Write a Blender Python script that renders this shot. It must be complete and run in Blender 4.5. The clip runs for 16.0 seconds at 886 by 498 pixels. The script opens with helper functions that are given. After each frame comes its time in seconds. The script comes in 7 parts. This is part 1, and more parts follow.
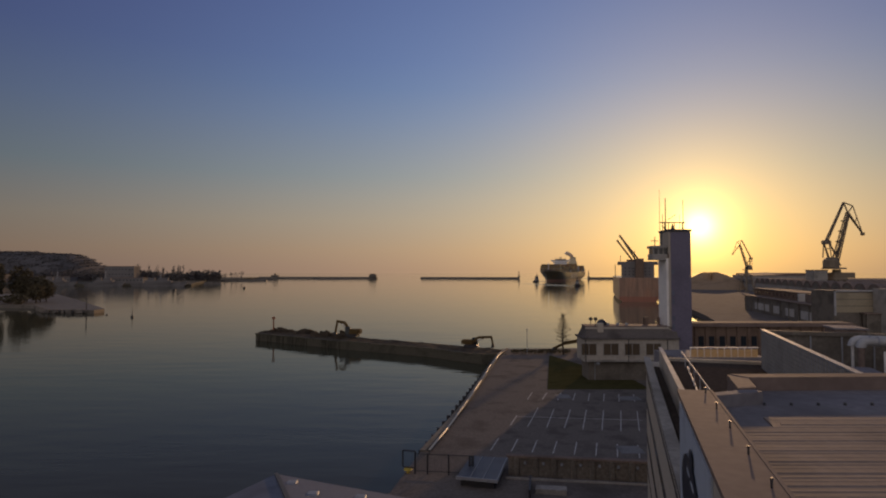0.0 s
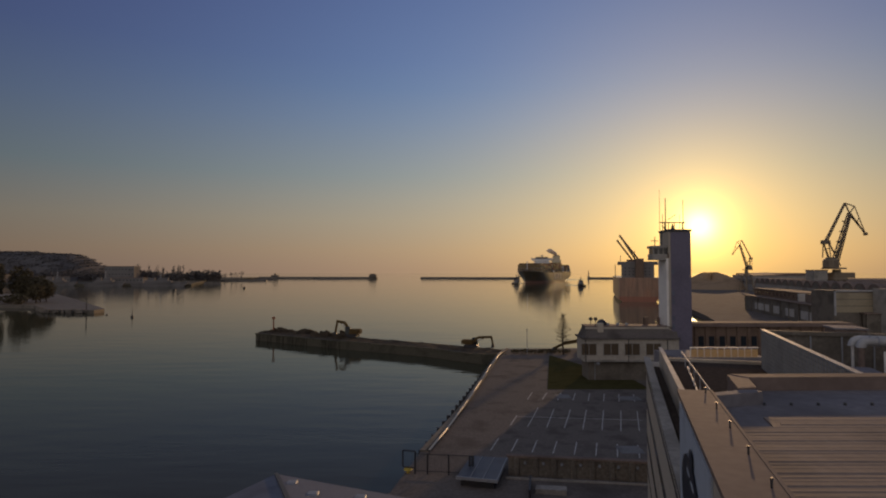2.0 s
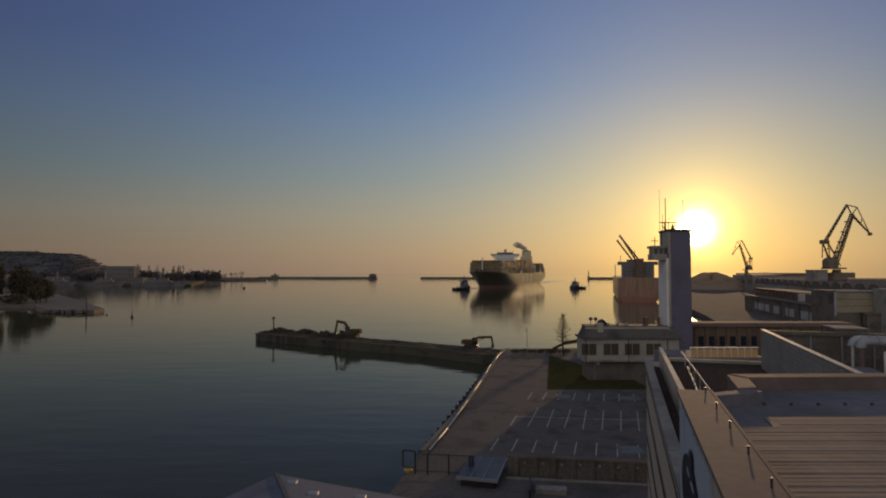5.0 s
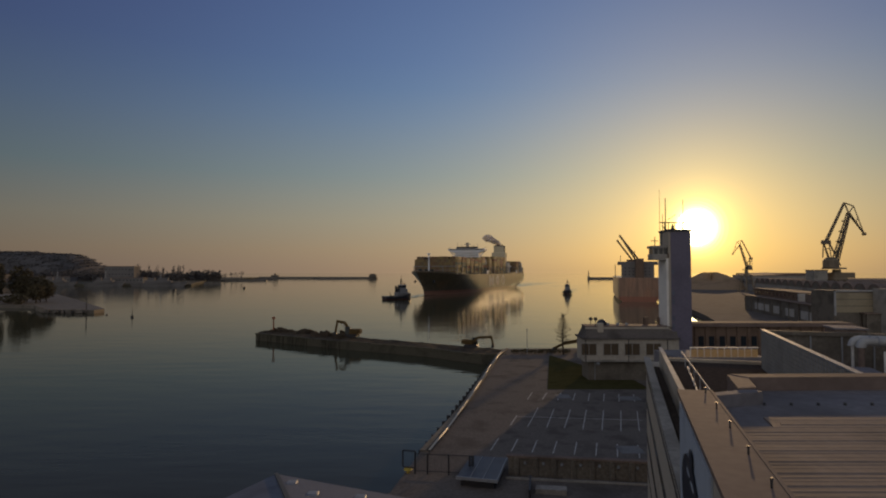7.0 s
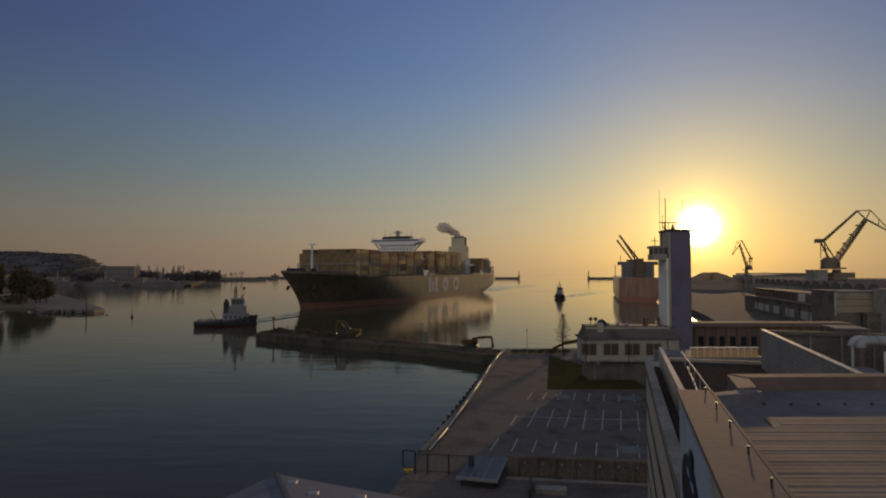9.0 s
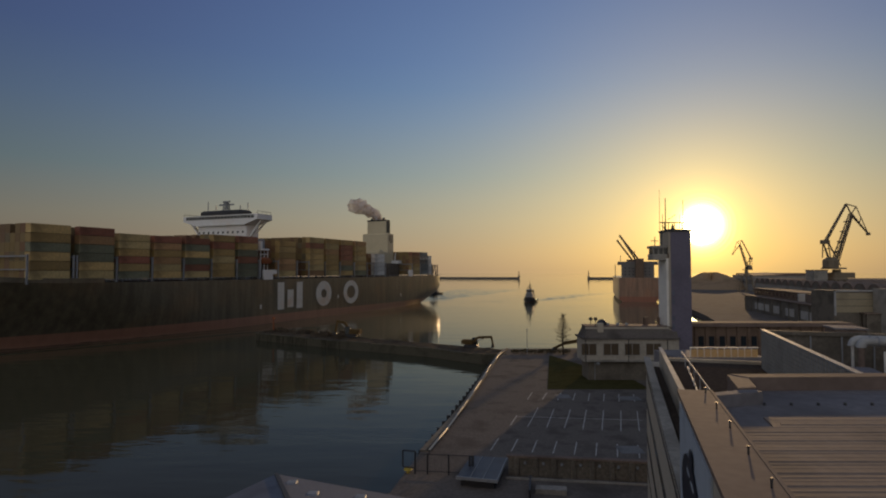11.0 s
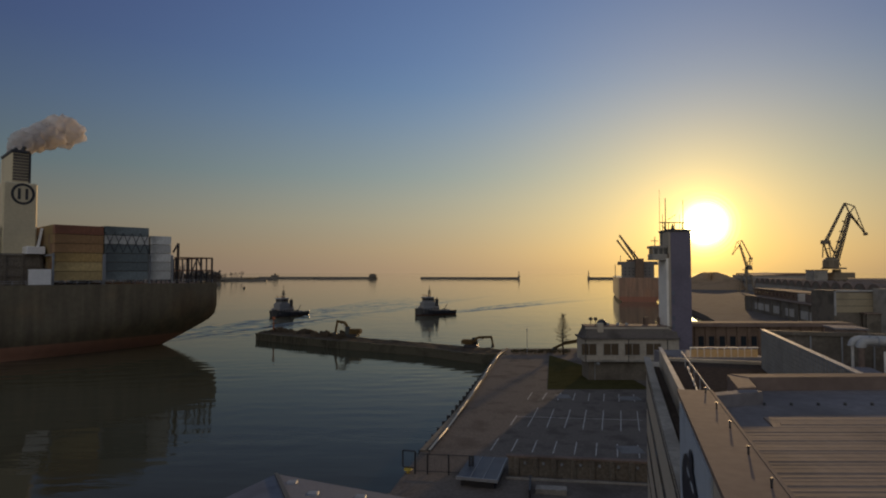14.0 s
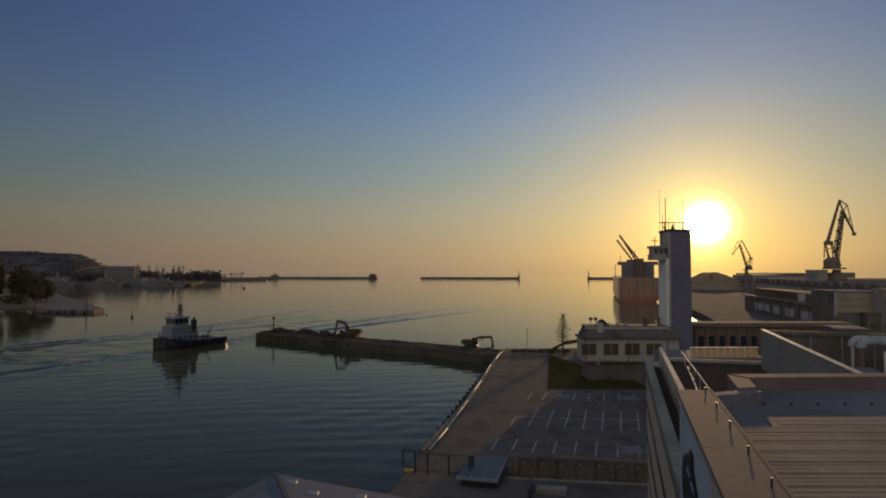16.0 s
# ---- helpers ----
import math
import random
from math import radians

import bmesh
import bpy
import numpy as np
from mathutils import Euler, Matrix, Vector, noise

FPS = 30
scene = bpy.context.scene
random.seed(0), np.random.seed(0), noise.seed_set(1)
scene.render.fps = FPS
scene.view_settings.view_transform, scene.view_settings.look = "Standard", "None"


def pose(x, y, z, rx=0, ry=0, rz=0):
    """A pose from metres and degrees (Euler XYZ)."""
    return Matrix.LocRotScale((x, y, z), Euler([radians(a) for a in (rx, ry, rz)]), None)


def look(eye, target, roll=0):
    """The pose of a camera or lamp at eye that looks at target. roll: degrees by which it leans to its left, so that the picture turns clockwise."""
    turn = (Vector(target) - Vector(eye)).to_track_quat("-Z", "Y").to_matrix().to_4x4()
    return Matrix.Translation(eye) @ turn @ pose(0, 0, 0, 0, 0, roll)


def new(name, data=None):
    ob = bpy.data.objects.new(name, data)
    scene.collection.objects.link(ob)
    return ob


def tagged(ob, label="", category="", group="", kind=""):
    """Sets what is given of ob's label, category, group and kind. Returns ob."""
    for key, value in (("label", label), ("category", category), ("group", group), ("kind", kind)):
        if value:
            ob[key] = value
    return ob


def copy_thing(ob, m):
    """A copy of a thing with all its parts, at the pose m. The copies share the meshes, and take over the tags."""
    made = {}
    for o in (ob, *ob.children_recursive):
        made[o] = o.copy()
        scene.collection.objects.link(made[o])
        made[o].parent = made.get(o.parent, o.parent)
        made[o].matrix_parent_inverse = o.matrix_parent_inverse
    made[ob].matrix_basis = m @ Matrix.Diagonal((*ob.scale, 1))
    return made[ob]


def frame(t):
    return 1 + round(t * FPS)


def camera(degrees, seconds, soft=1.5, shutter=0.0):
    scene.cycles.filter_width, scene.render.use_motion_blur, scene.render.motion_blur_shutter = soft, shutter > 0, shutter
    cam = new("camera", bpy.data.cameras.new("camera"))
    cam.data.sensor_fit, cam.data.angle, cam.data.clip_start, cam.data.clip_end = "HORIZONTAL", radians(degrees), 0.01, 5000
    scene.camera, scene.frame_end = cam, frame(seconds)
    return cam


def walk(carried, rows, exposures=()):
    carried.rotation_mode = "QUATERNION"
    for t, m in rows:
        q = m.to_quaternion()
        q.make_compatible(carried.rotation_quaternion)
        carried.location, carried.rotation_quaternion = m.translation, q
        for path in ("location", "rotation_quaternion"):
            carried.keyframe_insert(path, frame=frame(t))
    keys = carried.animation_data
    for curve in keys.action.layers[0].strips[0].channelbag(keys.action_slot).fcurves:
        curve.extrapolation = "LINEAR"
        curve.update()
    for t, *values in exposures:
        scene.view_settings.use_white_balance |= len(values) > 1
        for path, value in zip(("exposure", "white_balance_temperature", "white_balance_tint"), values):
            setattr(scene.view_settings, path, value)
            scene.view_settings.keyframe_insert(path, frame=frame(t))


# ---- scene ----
# A harbour at sunrise, seen from a rooftop. z = 0 is the water; the quay lies 2.4 m above it.
EYE = (0.0, 0.0, 24.2)
cam = camera(74.55, 16.0, soft=2.0)
walk(cam, [(0.0, pose(*EYE, 92.11, 0, 0)), (16.0, pose(*EYE, 92.11, 0, 0))],
     exposures=[(0.0, 0.06, 6500, 17), (2.0, 0.0, 6500, 13), (3.5, -0.06, 6450, 11), (6.5, -0.04, 6350, 7), (7.0, -0.11, 6350, 7), (9.0, -0.10, 6350, 7),
                (11.5, 0.02, 6350, 5), (12.5, 0.02, 6350, 5), (14.0, 0.05, 6350, 4), (15.0, 0.04, 6350, 4), (16.0, -0.08, 6350, 5)])

# ---- sky and sun ----
SUN_AZ, SUN_EL = radians(23.8), radians(4.0)      # clockwise from +y, and above the horizon
SUN_DIR = Vector((math.sin(SUN_AZ) * math.cos(SUN_EL), math.cos(SUN_AZ) * math.cos(SUN_EL), math.sin(SUN_EL)))


def make_sky():
    world = bpy.data.worlds.new("sky")
    scene.world = world
    world.use_nodes = True
    nt = world.node_tree
    nt.nodes.clear()
    n, l = nt.nodes.new, nt.links.new
    out, bg = n("ShaderNodeOutputWorld"), n("ShaderNodeBackground")
    tc = n("ShaderNodeTexCoord")
    sky = n("ShaderNodeTexSky")
    sky.sky_type, sky.sun_disc = "NISHITA", False
    sky.sun_elevation, sky.sun_rotation = SUN_EL, SUN_AZ
    sky.air_density, sky.dust_density, sky.ozone_density = 1.0, 2.0, 2.0
    nish = n("ShaderNodeMixRGB")
    nish.blend_type, nish.inputs[0].default_value = "MULTIPLY", 1.0
    nish.inputs[2].default_value = (0.008, 0.008, 0.008, 1)
    l(sky.outputs[0], nish.inputs[1])
    sep = n("ShaderNodeSeparateXYZ")
    l(tc.outputs["Generated"], sep.inputs[0])
    # layers of the dawn sky by height
    ramp = n("ShaderNodeValToRGB")
    els = ramp.color_ramp.elements
    stops = [(0.0, (0.20, 0.142, 0.115)), (0.035, (0.215, 0.160, 0.118)), (0.085, (0.195, 0.174, 0.142)),
             (0.16, (0.120, 0.155, 0.175)), (0.25, (0.088, 0.124, 0.205)), (0.34, (0.064, 0.090, 0.205)),
             (0.44, (0.054, 0.072, 0.195)), (0.62, (0.085, 0.112, 0.175)), (1.0, (0.145, 0.17, 0.25))]
    els[0].position, els[0].color = stops[0][0], (*stops[0][1], 1)
    els[1].position, els[1].color = stops[-1][0], (*stops[-1][1], 1)
    for p, c in stops[1:-1]:
        e = els.new(p)
        e.color = (*c, 1)
    l(sep.outputs[2], ramp.inputs[0])
    wide = n("ShaderNodeVectorMath")
    wide.operation = "DOT_PRODUCT"
    wide.inputs[1].default_value = (math.sin(radians(13)), math.cos(radians(13)), 0.07)
    l(tc.outputs["Generated"], wide.inputs[0])
    # the sky dims away from the sun's side
    dim = n("ShaderNodeMapRange")
    dim.inputs["From Min"].default_value, dim.inputs["From Max"].default_value = 0.55, 1.0
    dim.inputs["To Min"].default_value, dim.inputs["To Max"].default_value = 0.72, 1.06
    l(wide.outputs["Value"], dim.inputs["Value"])
    layers = n("ShaderNodeMixRGB")
    layers.blend_type, layers.inputs[0].default_value = "MULTIPLY", 1.0
    l(ramp.outputs[0], layers.inputs[1])
    l(dim.outputs[0], layers.inputs[2])
    dot = n("ShaderNodeVectorMath")
    dot.operation = "DOT_PRODUCT"
    dot.inputs[1].default_value = SUN_DIR
    l(tc.outputs["Generated"], dot.inputs[0])

    # towards the sun the low air is amber
    amber = n("ShaderNodeValToRGB")
    warm = amber.color_ramp.elements
    warm[0].position, warm[0].color = 0.0, (1.0, 0.62, 0.25, 1)
    warm[1].position, warm[1].color = 0.30, (0.36, 0.63, 0.88, 1)
    warm.new(0.12).color = (0.92, 0.78, 0.52, 1)
    l(sep.outputs[2], amber.inputs[0])

    def halo(power, colour, way=1.0, centre=dot):
        top = n("ShaderNodeMath")
        top.operation = "MAXIMUM"
        top.inputs[1].default_value = 0.0
        turn = n("ShaderNodeMath")
        turn.operation = "MULTIPLY"
        turn.inputs[1].default_value = way
        l(centre.outputs["Value"], turn.inputs[0])
        l(turn.outputs[0], top.inputs[0])
        p = n("ShaderNodeMath")
        p.operation = "POWER"
        p.inputs[1].default_value = power
        l(top.outputs[0], p.inputs[0])
        m = n("ShaderNodeMixRGB")
        m.blend_type, m.inputs[0].default_value = "MULTIPLY", 1.0
        m.inputs[2].default_value = (*colour, 1)
        l(p.outputs[0], m.inputs[1])
        return m.outputs[0]

    broad = n("ShaderNodeMixRGB")
    broad.blend_type, broad.inputs[0].default_value = "MULTIPLY", 1.0
    l(halo(5.5, (0.19, 0.205, 0.213), centre=wide), broad.inputs[1])
    l(amber.outputs[0], broad.inputs[2])
    total = nish.outputs[0]
    for layer in (layers.outputs[0], broad.outputs[0], halo(26, (0.28, 0.175, 0.012)), halo(160, (0.42, 0.23, 0.02)),
                  halo(900, (1.0, 0.72, 0.2)), halo(4000, (2.0, 1.5, 0.6)), halo(1.2, (0.56, 0.50, 0.44), -1.0)):
        add = n("ShaderNodeMixRGB")
        add.blend_type, add.inputs[0].default_value = "ADD", 1.0
        l(total, add.inputs[1])
        l(layer, add.inputs[2])
        total = add.outputs[0]
    l(total, bg.inputs[0])
    bg.inputs[1].default_value = 1.0
    l(bg.outputs[0], out.inputs[0])


make_sky()
lamp = bpy.data.lights.new("sun", "SUN")
lamp.energy, lamp.angle, lamp.color = 1.85, radians(1.2), (1.0, 0.62, 0.30)
LAMP_AZ, LAMP_EL = radians(24.8), radians(6.6)
LAMP_DIR = Vector((math.sin(LAMP_AZ) * math.cos(LAMP_EL), math.cos(LAMP_AZ) * math.cos(LAMP_EL), math.sin(LAMP_EL)))
new("sun_light", lamp).matrix_world = look(LAMP_DIR * 100, (0, 0, 0))


# ---- materials ----
def mat(name, colour, rough=0.7, metal=0.0, scale=1.0, vary=0.25, bump=0.15, stain=(0.5, 0.5, 0.5), stain_amount=0.15, random_tint=0.0, emit=0.0, spec=0.35):
    """A procedural surface: grain, larger stains and a fine relief; scale is the grain in pieces per metre."""
    m = bpy.data.materials.new(name)
    m.use_nodes = True
    nt = m.node_tree
    n, l = nt.nodes.new, nt.links.new
    b = nt.nodes["Principled BSDF"]
    tc = n("ShaderNodeTexCoord")
    fine, wide = n("ShaderNodeTexNoise"), n("ShaderNodeTexNoise")
    fine.inputs["Scale"].default_value, fine.inputs["Detail"].default_value = 6.0 * scale, 6
    wide.inputs["Scale"].default_value, wide.inputs["Detail"].default_value = 0.45 * scale, 4
    l(tc.outputs["Object"], fine.inputs["Vector"])
    l(tc.outputs["Object"], wide.inputs["Vector"])
    hsv = n("ShaderNodeHueSaturation")
    hsv.inputs["Color"].default_value = (*colour, 1)
    mr = n("ShaderNodeMapRange")
    mr.inputs["From Min"].default_value, mr.inputs["From Max"].default_value = 0.3, 0.7
    mr.inputs["To Min"].default_value, mr.inputs["To Max"].default_value = 1 - vary, 1 + vary
    l(fine.outputs["Fac"], mr.inputs["Value"])
    val = mr.outputs[0]
    if random_tint:
        info = n("ShaderNodeObjectInfo")
        mr2 = n("ShaderNodeMapRange")
        mr2.inputs["To Min"].default_value, mr2.inputs["To Max"].default_value = 1 - random_tint, 1 + random_tint
        l(info.outputs["Random"], mr2.inputs["Value"])
        mul = n("ShaderNodeMath")
        mul.operation = "MULTIPLY"
        l(val, mul.inputs[0])
        l(mr2.outputs[0], mul.inputs[1])
        val = mul.outputs[0]
    l(val, hsv.inputs["Value"])
    mix = n("ShaderNodeMixRGB")
    mix.inputs[2].default_value = (*[c * s * 1.2 for c, s in zip(colour, stain)], 1)
    l(hsv.outputs[0], mix.inputs[1])
    mr3 = n("ShaderNodeMapRange")
    mr3.inputs["From Min"].default_value, mr3.inputs["From Max"].default_value = 0.5, 0.68
    mr3.inputs["To Max"].default_value = min(1, stain_amount * 4)
    l(wide.outputs["Fac"], mr3.inputs["Value"])
    l(mr3.outputs[0], mix.inputs[0])
    l(mix.outputs[0], b.inputs["Base Color"])
    b.inputs["Roughness"].default_value, b.inputs["Metallic"].default_value = rough, metal
    b.inputs["Specular IOR Level"].default_value = spec
    if bump:
        bp = n("ShaderNodeBump")
        bp.inputs["Strength"].default_value, bp.inputs["Distance"].default_value = bump, 0.03
        l(fine.outputs["Fac"], bp.inputs["Height"])
        l(bp.outputs[0], b.inputs["Normal"])
    if emit:
        b.inputs["Emission Color"].default_value = (*colour, 1)
        b.inputs["Emission Strength"].default_value = emit
    return m


def water_material():
    m = bpy.data.materials.new("harbour_water")
    m.use_nodes = True
    nt = m.node_tree
    n, l = nt.nodes.new, nt.links.new
    b = nt.nodes["Principled BSDF"]
    b.inputs["Base Color"].default_value = (0.054, 0.053, 0.034, 1)
    b.inputs["Roughness"].default_value, b.inputs["IOR"].default_value = 0.04, 1.333
    b.inputs["Specular IOR Level"].default_value = 0.12
    b.inputs["Specular Tint"].default_value = (1.0, 0.97, 0.9, 1)
    geo = n("ShaderNodeNewGeometry")
    last = None
    for size, dist, squash in ((0.05, 0.045, 0.5), (0.22, 0.034, 0.3), (0.9, 0.007, 0.45)):
        mp = n("ShaderNodeMapping")
        mp.inputs["Scale"].default_value = (size * squash, size, size)
        mp.inputs["Rotation"].default_value = (0, 0, 0.2)
        l(geo.outputs["Position"], mp.inputs["Vector"])
        t = n("ShaderNodeTexNoise")
        t.inputs["Scale"].default_value, t.inputs["Detail"].default_value = 1.0, 3
        l(mp.outputs[0], t.inputs["Vector"])
        bp = n("ShaderNodeBump")
        bp.inputs["Strength"].default_value, bp.inputs["Distance"].default_value = 1.0, dist / 0.5
        l(t.outputs["Fac"], bp.inputs["Height"])
        if last:
            l(last.outputs[0], bp.inputs["Normal"])
        last = bp
    l(last.outputs[0], b.inputs["Normal"])
    return m


def two_tone(name, low, high, level, rough=0.3):
    """Paint in two colours that meet at a height on the thing itself, with streaks of rust and salt."""
    m = mat(name, high, rough, scale=0.15, vary=0.12, stain=(1.5, 1.1, 0.8), stain_amount=0.1, bump=0.05, spec=0.7)
    nt = m.node_tree
    n, l = nt.nodes.new, nt.links.new
    b = nt.nodes["Principled BSDF"]
    old = b.inputs["Base Color"].links[0].from_socket
    tc, sep = n("ShaderNodeTexCoord"), n("ShaderNodeSeparateXYZ")
    l(tc.outputs["Object"], sep.inputs[0])
    mr = n("ShaderNodeMapRange")
    mr.inputs["From Min"].default_value, mr.inputs["From Max"].default_value = level - 0.15, level + 0.15
    l(sep.outputs[2], mr.inputs["Value"])
    mp = n("ShaderNodeMapping")
    mp.inputs["Scale"].default_value = (0.5, 0.5, 0.05)
    l(tc.outputs["Object"], mp.inputs["Vector"])
    t = n("ShaderNodeTexNoise")
    t.inputs["Scale"].default_value, t.inputs["Detail"].default_value = 1.0, 5
    l(mp.outputs[0], t.inputs["Vector"])
    sc = n("ShaderNodeMixRGB")
    sc.inputs[1].default_value = (*[c * 0.75 for c in low], 1)
    sc.inputs[2].default_value = (*[c * 1.3 for c in low], 1)
    l(t.outputs["Fac"], sc.inputs[0])
    span = n("ShaderNodeMapRange")
    span.inputs["From Min"].default_value, span.inputs["From Max"].default_value = 0.3, 0.7
    span.inputs["To Min"].default_value, span.inputs["To Max"].default_value = 0.7, 1.35
    l(t.outputs["Fac"], span.inputs["Value"])
    worn = n("ShaderNodeMixRGB")
    worn.blend_type, worn.inputs[0].default_value = "MULTIPLY", 1.0
    l(old, worn.inputs[1])
    l(span.outputs[0], worn.inputs[2])
    mix = n("ShaderNodeMixRGB")
    l(mr.outputs[0], mix.inputs[0])
    l(sc.outputs[0], mix.inputs[1])
    l(worn.outputs[0], mix.inputs[2])
    l(mix.outputs[0], b.inputs["Base Color"])
    return m


def island_paint(name, colours, rough=0.55):
    """One paint colour for each piece of a joined stack."""
    m = mat(name, (0.3, 0.2, 0.1), rough, scale=0.3, vary=0.15, bump=0.05)
    nt = m.node_tree
    n, l = nt.nodes.new, nt.links.new
    b = nt.nodes["Principled BSDF"]
    geo, ramp = n("ShaderNodeNewGeometry"), n("ShaderNodeValToRGB")
    ramp.color_ramp.interpolation = "CONSTANT"
    els = ramp.color_ramp.elements
    els[0].color = (*colours[0], 1)
    els[1].position, els[1].color = 1 / len(colours), (*colours[1], 1)
    for i, c in enumerate(colours[2:], 2):
        els.new(i / len(colours)).color = (*c, 1)
    l(geo.outputs["Random Per Island"], ramp.inputs[0])
    mix = n("ShaderNodeMixRGB")
    mix.blend_type, mix.inputs[0].default_value = "MULTIPLY", 0.5
    l(ramp.outputs[0], mix.inputs[1])
    t = n("ShaderNodeTexNoise")
    t.inputs["Scale"].default_value = 0.8
    l(t.outputs["Fac"], mix.inputs[2])
    l(mix.outputs[0], b.inputs["Base Color"])
    return m


def glass_mat(name, tint=(0.02, 0.025, 0.03)):
    m = bpy.data.materials.new(name)
    m.use_nodes = True
    b = m.node_tree.nodes["Principled BSDF"]
    b.inputs["Base Color"].default_value = (*tint, 1)
    b.inputs["Roughness"].default_value, b.inputs["IOR"].default_value = 0.08, 1.5
    return m


def smoke_mat():
    m = bpy.data.materials.new("funnel_smoke")
    m.use_nodes = True
    nt = m.node_tree
    n, l = nt.nodes.new, nt.links.new
    nt.nodes.clear()
    out, mix = n("ShaderNodeOutputMaterial"), n("ShaderNodeMixShader")
    tr, df, tl, body = n("ShaderNodeBsdfTransparent"), n("ShaderNodeBsdfDiffuse"), n("ShaderNodeBsdfTranslucent"), n("ShaderNodeAddShader")
    df.inputs[0].default_value = (0.37, 0.365, 0.38, 1)
    tl.inputs[0].default_value = (0.38, 0.34, 0.29, 1)
    l(df.outputs[0], body.inputs[0])
    l(tl.outputs[0], body.inputs[1])
    tc, t, mr = n("ShaderNodeTexCoord"), n("ShaderNodeTexNoise"), n("ShaderNodeMapRange")
    t.inputs["Scale"].default_value, t.inputs["Detail"].default_value = 0.18, 2
    l(tc.outputs["Object"], t.inputs["Vector"])
    mr.inputs["From Min"].default_value, mr.inputs["From Max"].default_value = 0.25, 0.8
    mr.inputs["To Min"].default_value, mr.inputs["To Max"].default_value = 0.3, 0.8
    l(t.outputs["Fac"], mr.inputs["Value"])
    l(mr.outputs[0], mix.inputs[0])
    l(tr.outputs[0], mix.inputs[1])
    l(body.outputs[0], mix.inputs[2])
    l(mix.outputs[0], out.inputs[0])
    return m


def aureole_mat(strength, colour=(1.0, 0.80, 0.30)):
    """See-through emission that imitates the glare of the sun."""
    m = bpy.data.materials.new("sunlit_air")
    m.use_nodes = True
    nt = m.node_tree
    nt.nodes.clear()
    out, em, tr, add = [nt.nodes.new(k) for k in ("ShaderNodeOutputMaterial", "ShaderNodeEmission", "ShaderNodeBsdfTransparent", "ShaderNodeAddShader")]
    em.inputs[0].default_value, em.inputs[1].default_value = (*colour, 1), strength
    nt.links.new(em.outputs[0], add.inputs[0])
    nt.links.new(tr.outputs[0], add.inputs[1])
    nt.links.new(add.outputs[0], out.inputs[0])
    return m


def translucent_mat(name, colour):
    """Thin tinted sheet that lets the sun through from behind."""
    m = bpy.data.materials.new(name)
    m.use_nodes = True
    nt = m.node_tree
    n, l = nt.nodes.new, nt.links.new
    nt.nodes.clear()
    out, mix = n("ShaderNodeOutputMaterial"), n("ShaderNodeMixShader")
    tl, df, t = n("ShaderNodeBsdfTranslucent"), n("ShaderNodeBsdfDiffuse"), n("ShaderNodeTexNoise")
    t.inputs["Scale"].default_value = 1.2
    tint = n("ShaderNodeMixRGB")
    tint.inputs[1].default_value, tint.inputs[2].default_value = (*colour, 1), (*[c * 0.6 for c in colour], 1)
    l(t.outputs["Fac"], tint.inputs[0])
    l(tint.outputs[0], tl.inputs[0])
    df.inputs[0].default_value = (*colour, 1)
    mix.inputs[0].default_value = 0.3
    l(tl.outputs[0], mix.inputs[1])
    l(df.outputs[0], mix.inputs[2])
    l(mix.outputs[0], out.inputs[0])
    return m


WATER = water_material()
ASPHALT = mat("asphalt", (0.145, 0.130, 0.120), 1.0, spec=0.02, scale=0.8, vary=0.2, stain_amount=0.2)
PAVING = mat("quay_paving", (0.150, 0.132, 0.120), 1.0, spec=0.02, scale=0.5, vary=0.2, stain_amount=0.2)
EARTH = mat("rubble_earth", (0.085, 0.068, 0.05), 0.95, spec=0.05, scale=0.7, vary=0.35, bump=0.6, stain_amount=0.25)
CONCRETE = mat("weathered_concrete", (0.3, 0.28, 0.25), 0.85, scale=0.6, vary=0.2, stain_amount=0.22)
DARK_CONCRETE = mat("wet_concrete", (0.15, 0.13, 0.105), 0.75, scale=0.6, vary=0.3, stain_amount=0.25)
WET_STONE = mat("weedy_quay_stone", (0.085, 0.078, 0.058), 0.85, spec=0.15, scale=0.7, vary=0.35, bump=0.5, stain_amount=0.3)
SHELTER_SHEET = mat("dark_blue_sheet", (0.07, 0.08, 0.105), 0.5, spec=0.2, scale=0.8, vary=0.15, stain_amount=0.2)
LAWN = mat("dry_lawn", (0.065, 0.06, 0.026), 1.0, spec=0.0, scale=1.5, vary=0.35, bump=0.4)
WHITE_PAINT = mat("white_paint", (0.72, 0.70, 0.66), 0.6, scale=0.6, vary=0.08, stain_amount=0.1)
LINE_PAINT = mat("road_paint", (0.42, 0.42, 0.41), 0.8, scale=2.0, vary=0.2, stain_amount=0.3)
GREY_METAL = mat("grey_metal", (0.28, 0.29, 0.31), 0.6, 0.3, scale=0.8, vary=0.12)
DARK_METAL = mat("dark_metal", (0.05, 0.05, 0.055), 0.5, 0.5, scale=0.8, vary=0.2)
RAIL_METAL = mat("galvanised_rail", (0.42, 0.42, 0.42), 0.65, 0.2, scale=1.0, vary=0.1)
POLISHED = mat("worn_bright_steel", (0.58, 0.55, 0.49), 0.6, 0.35, scale=1.0, vary=0.12, bump=0.05)
COPPER = mat("brown_sheet_metal", (0.185, 0.14, 0.12), 0.85, 0.0, spec=0.1, scale=0.7, vary=0.1, stain_amount=0.15)
ROOF_RIB = mat("ribbed_sheet_roof", (0.27, 0.205, 0.16), 0.85, 0.0, spec=0.1, scale=0.8, vary=0.1, stain_amount=0.15)
ROOF_GREY = mat("bitumen_roof", (0.19, 0.18, 0.19), 0.85, spec=0.1, scale=0.6, vary=0.15, stain_amount=0.2)
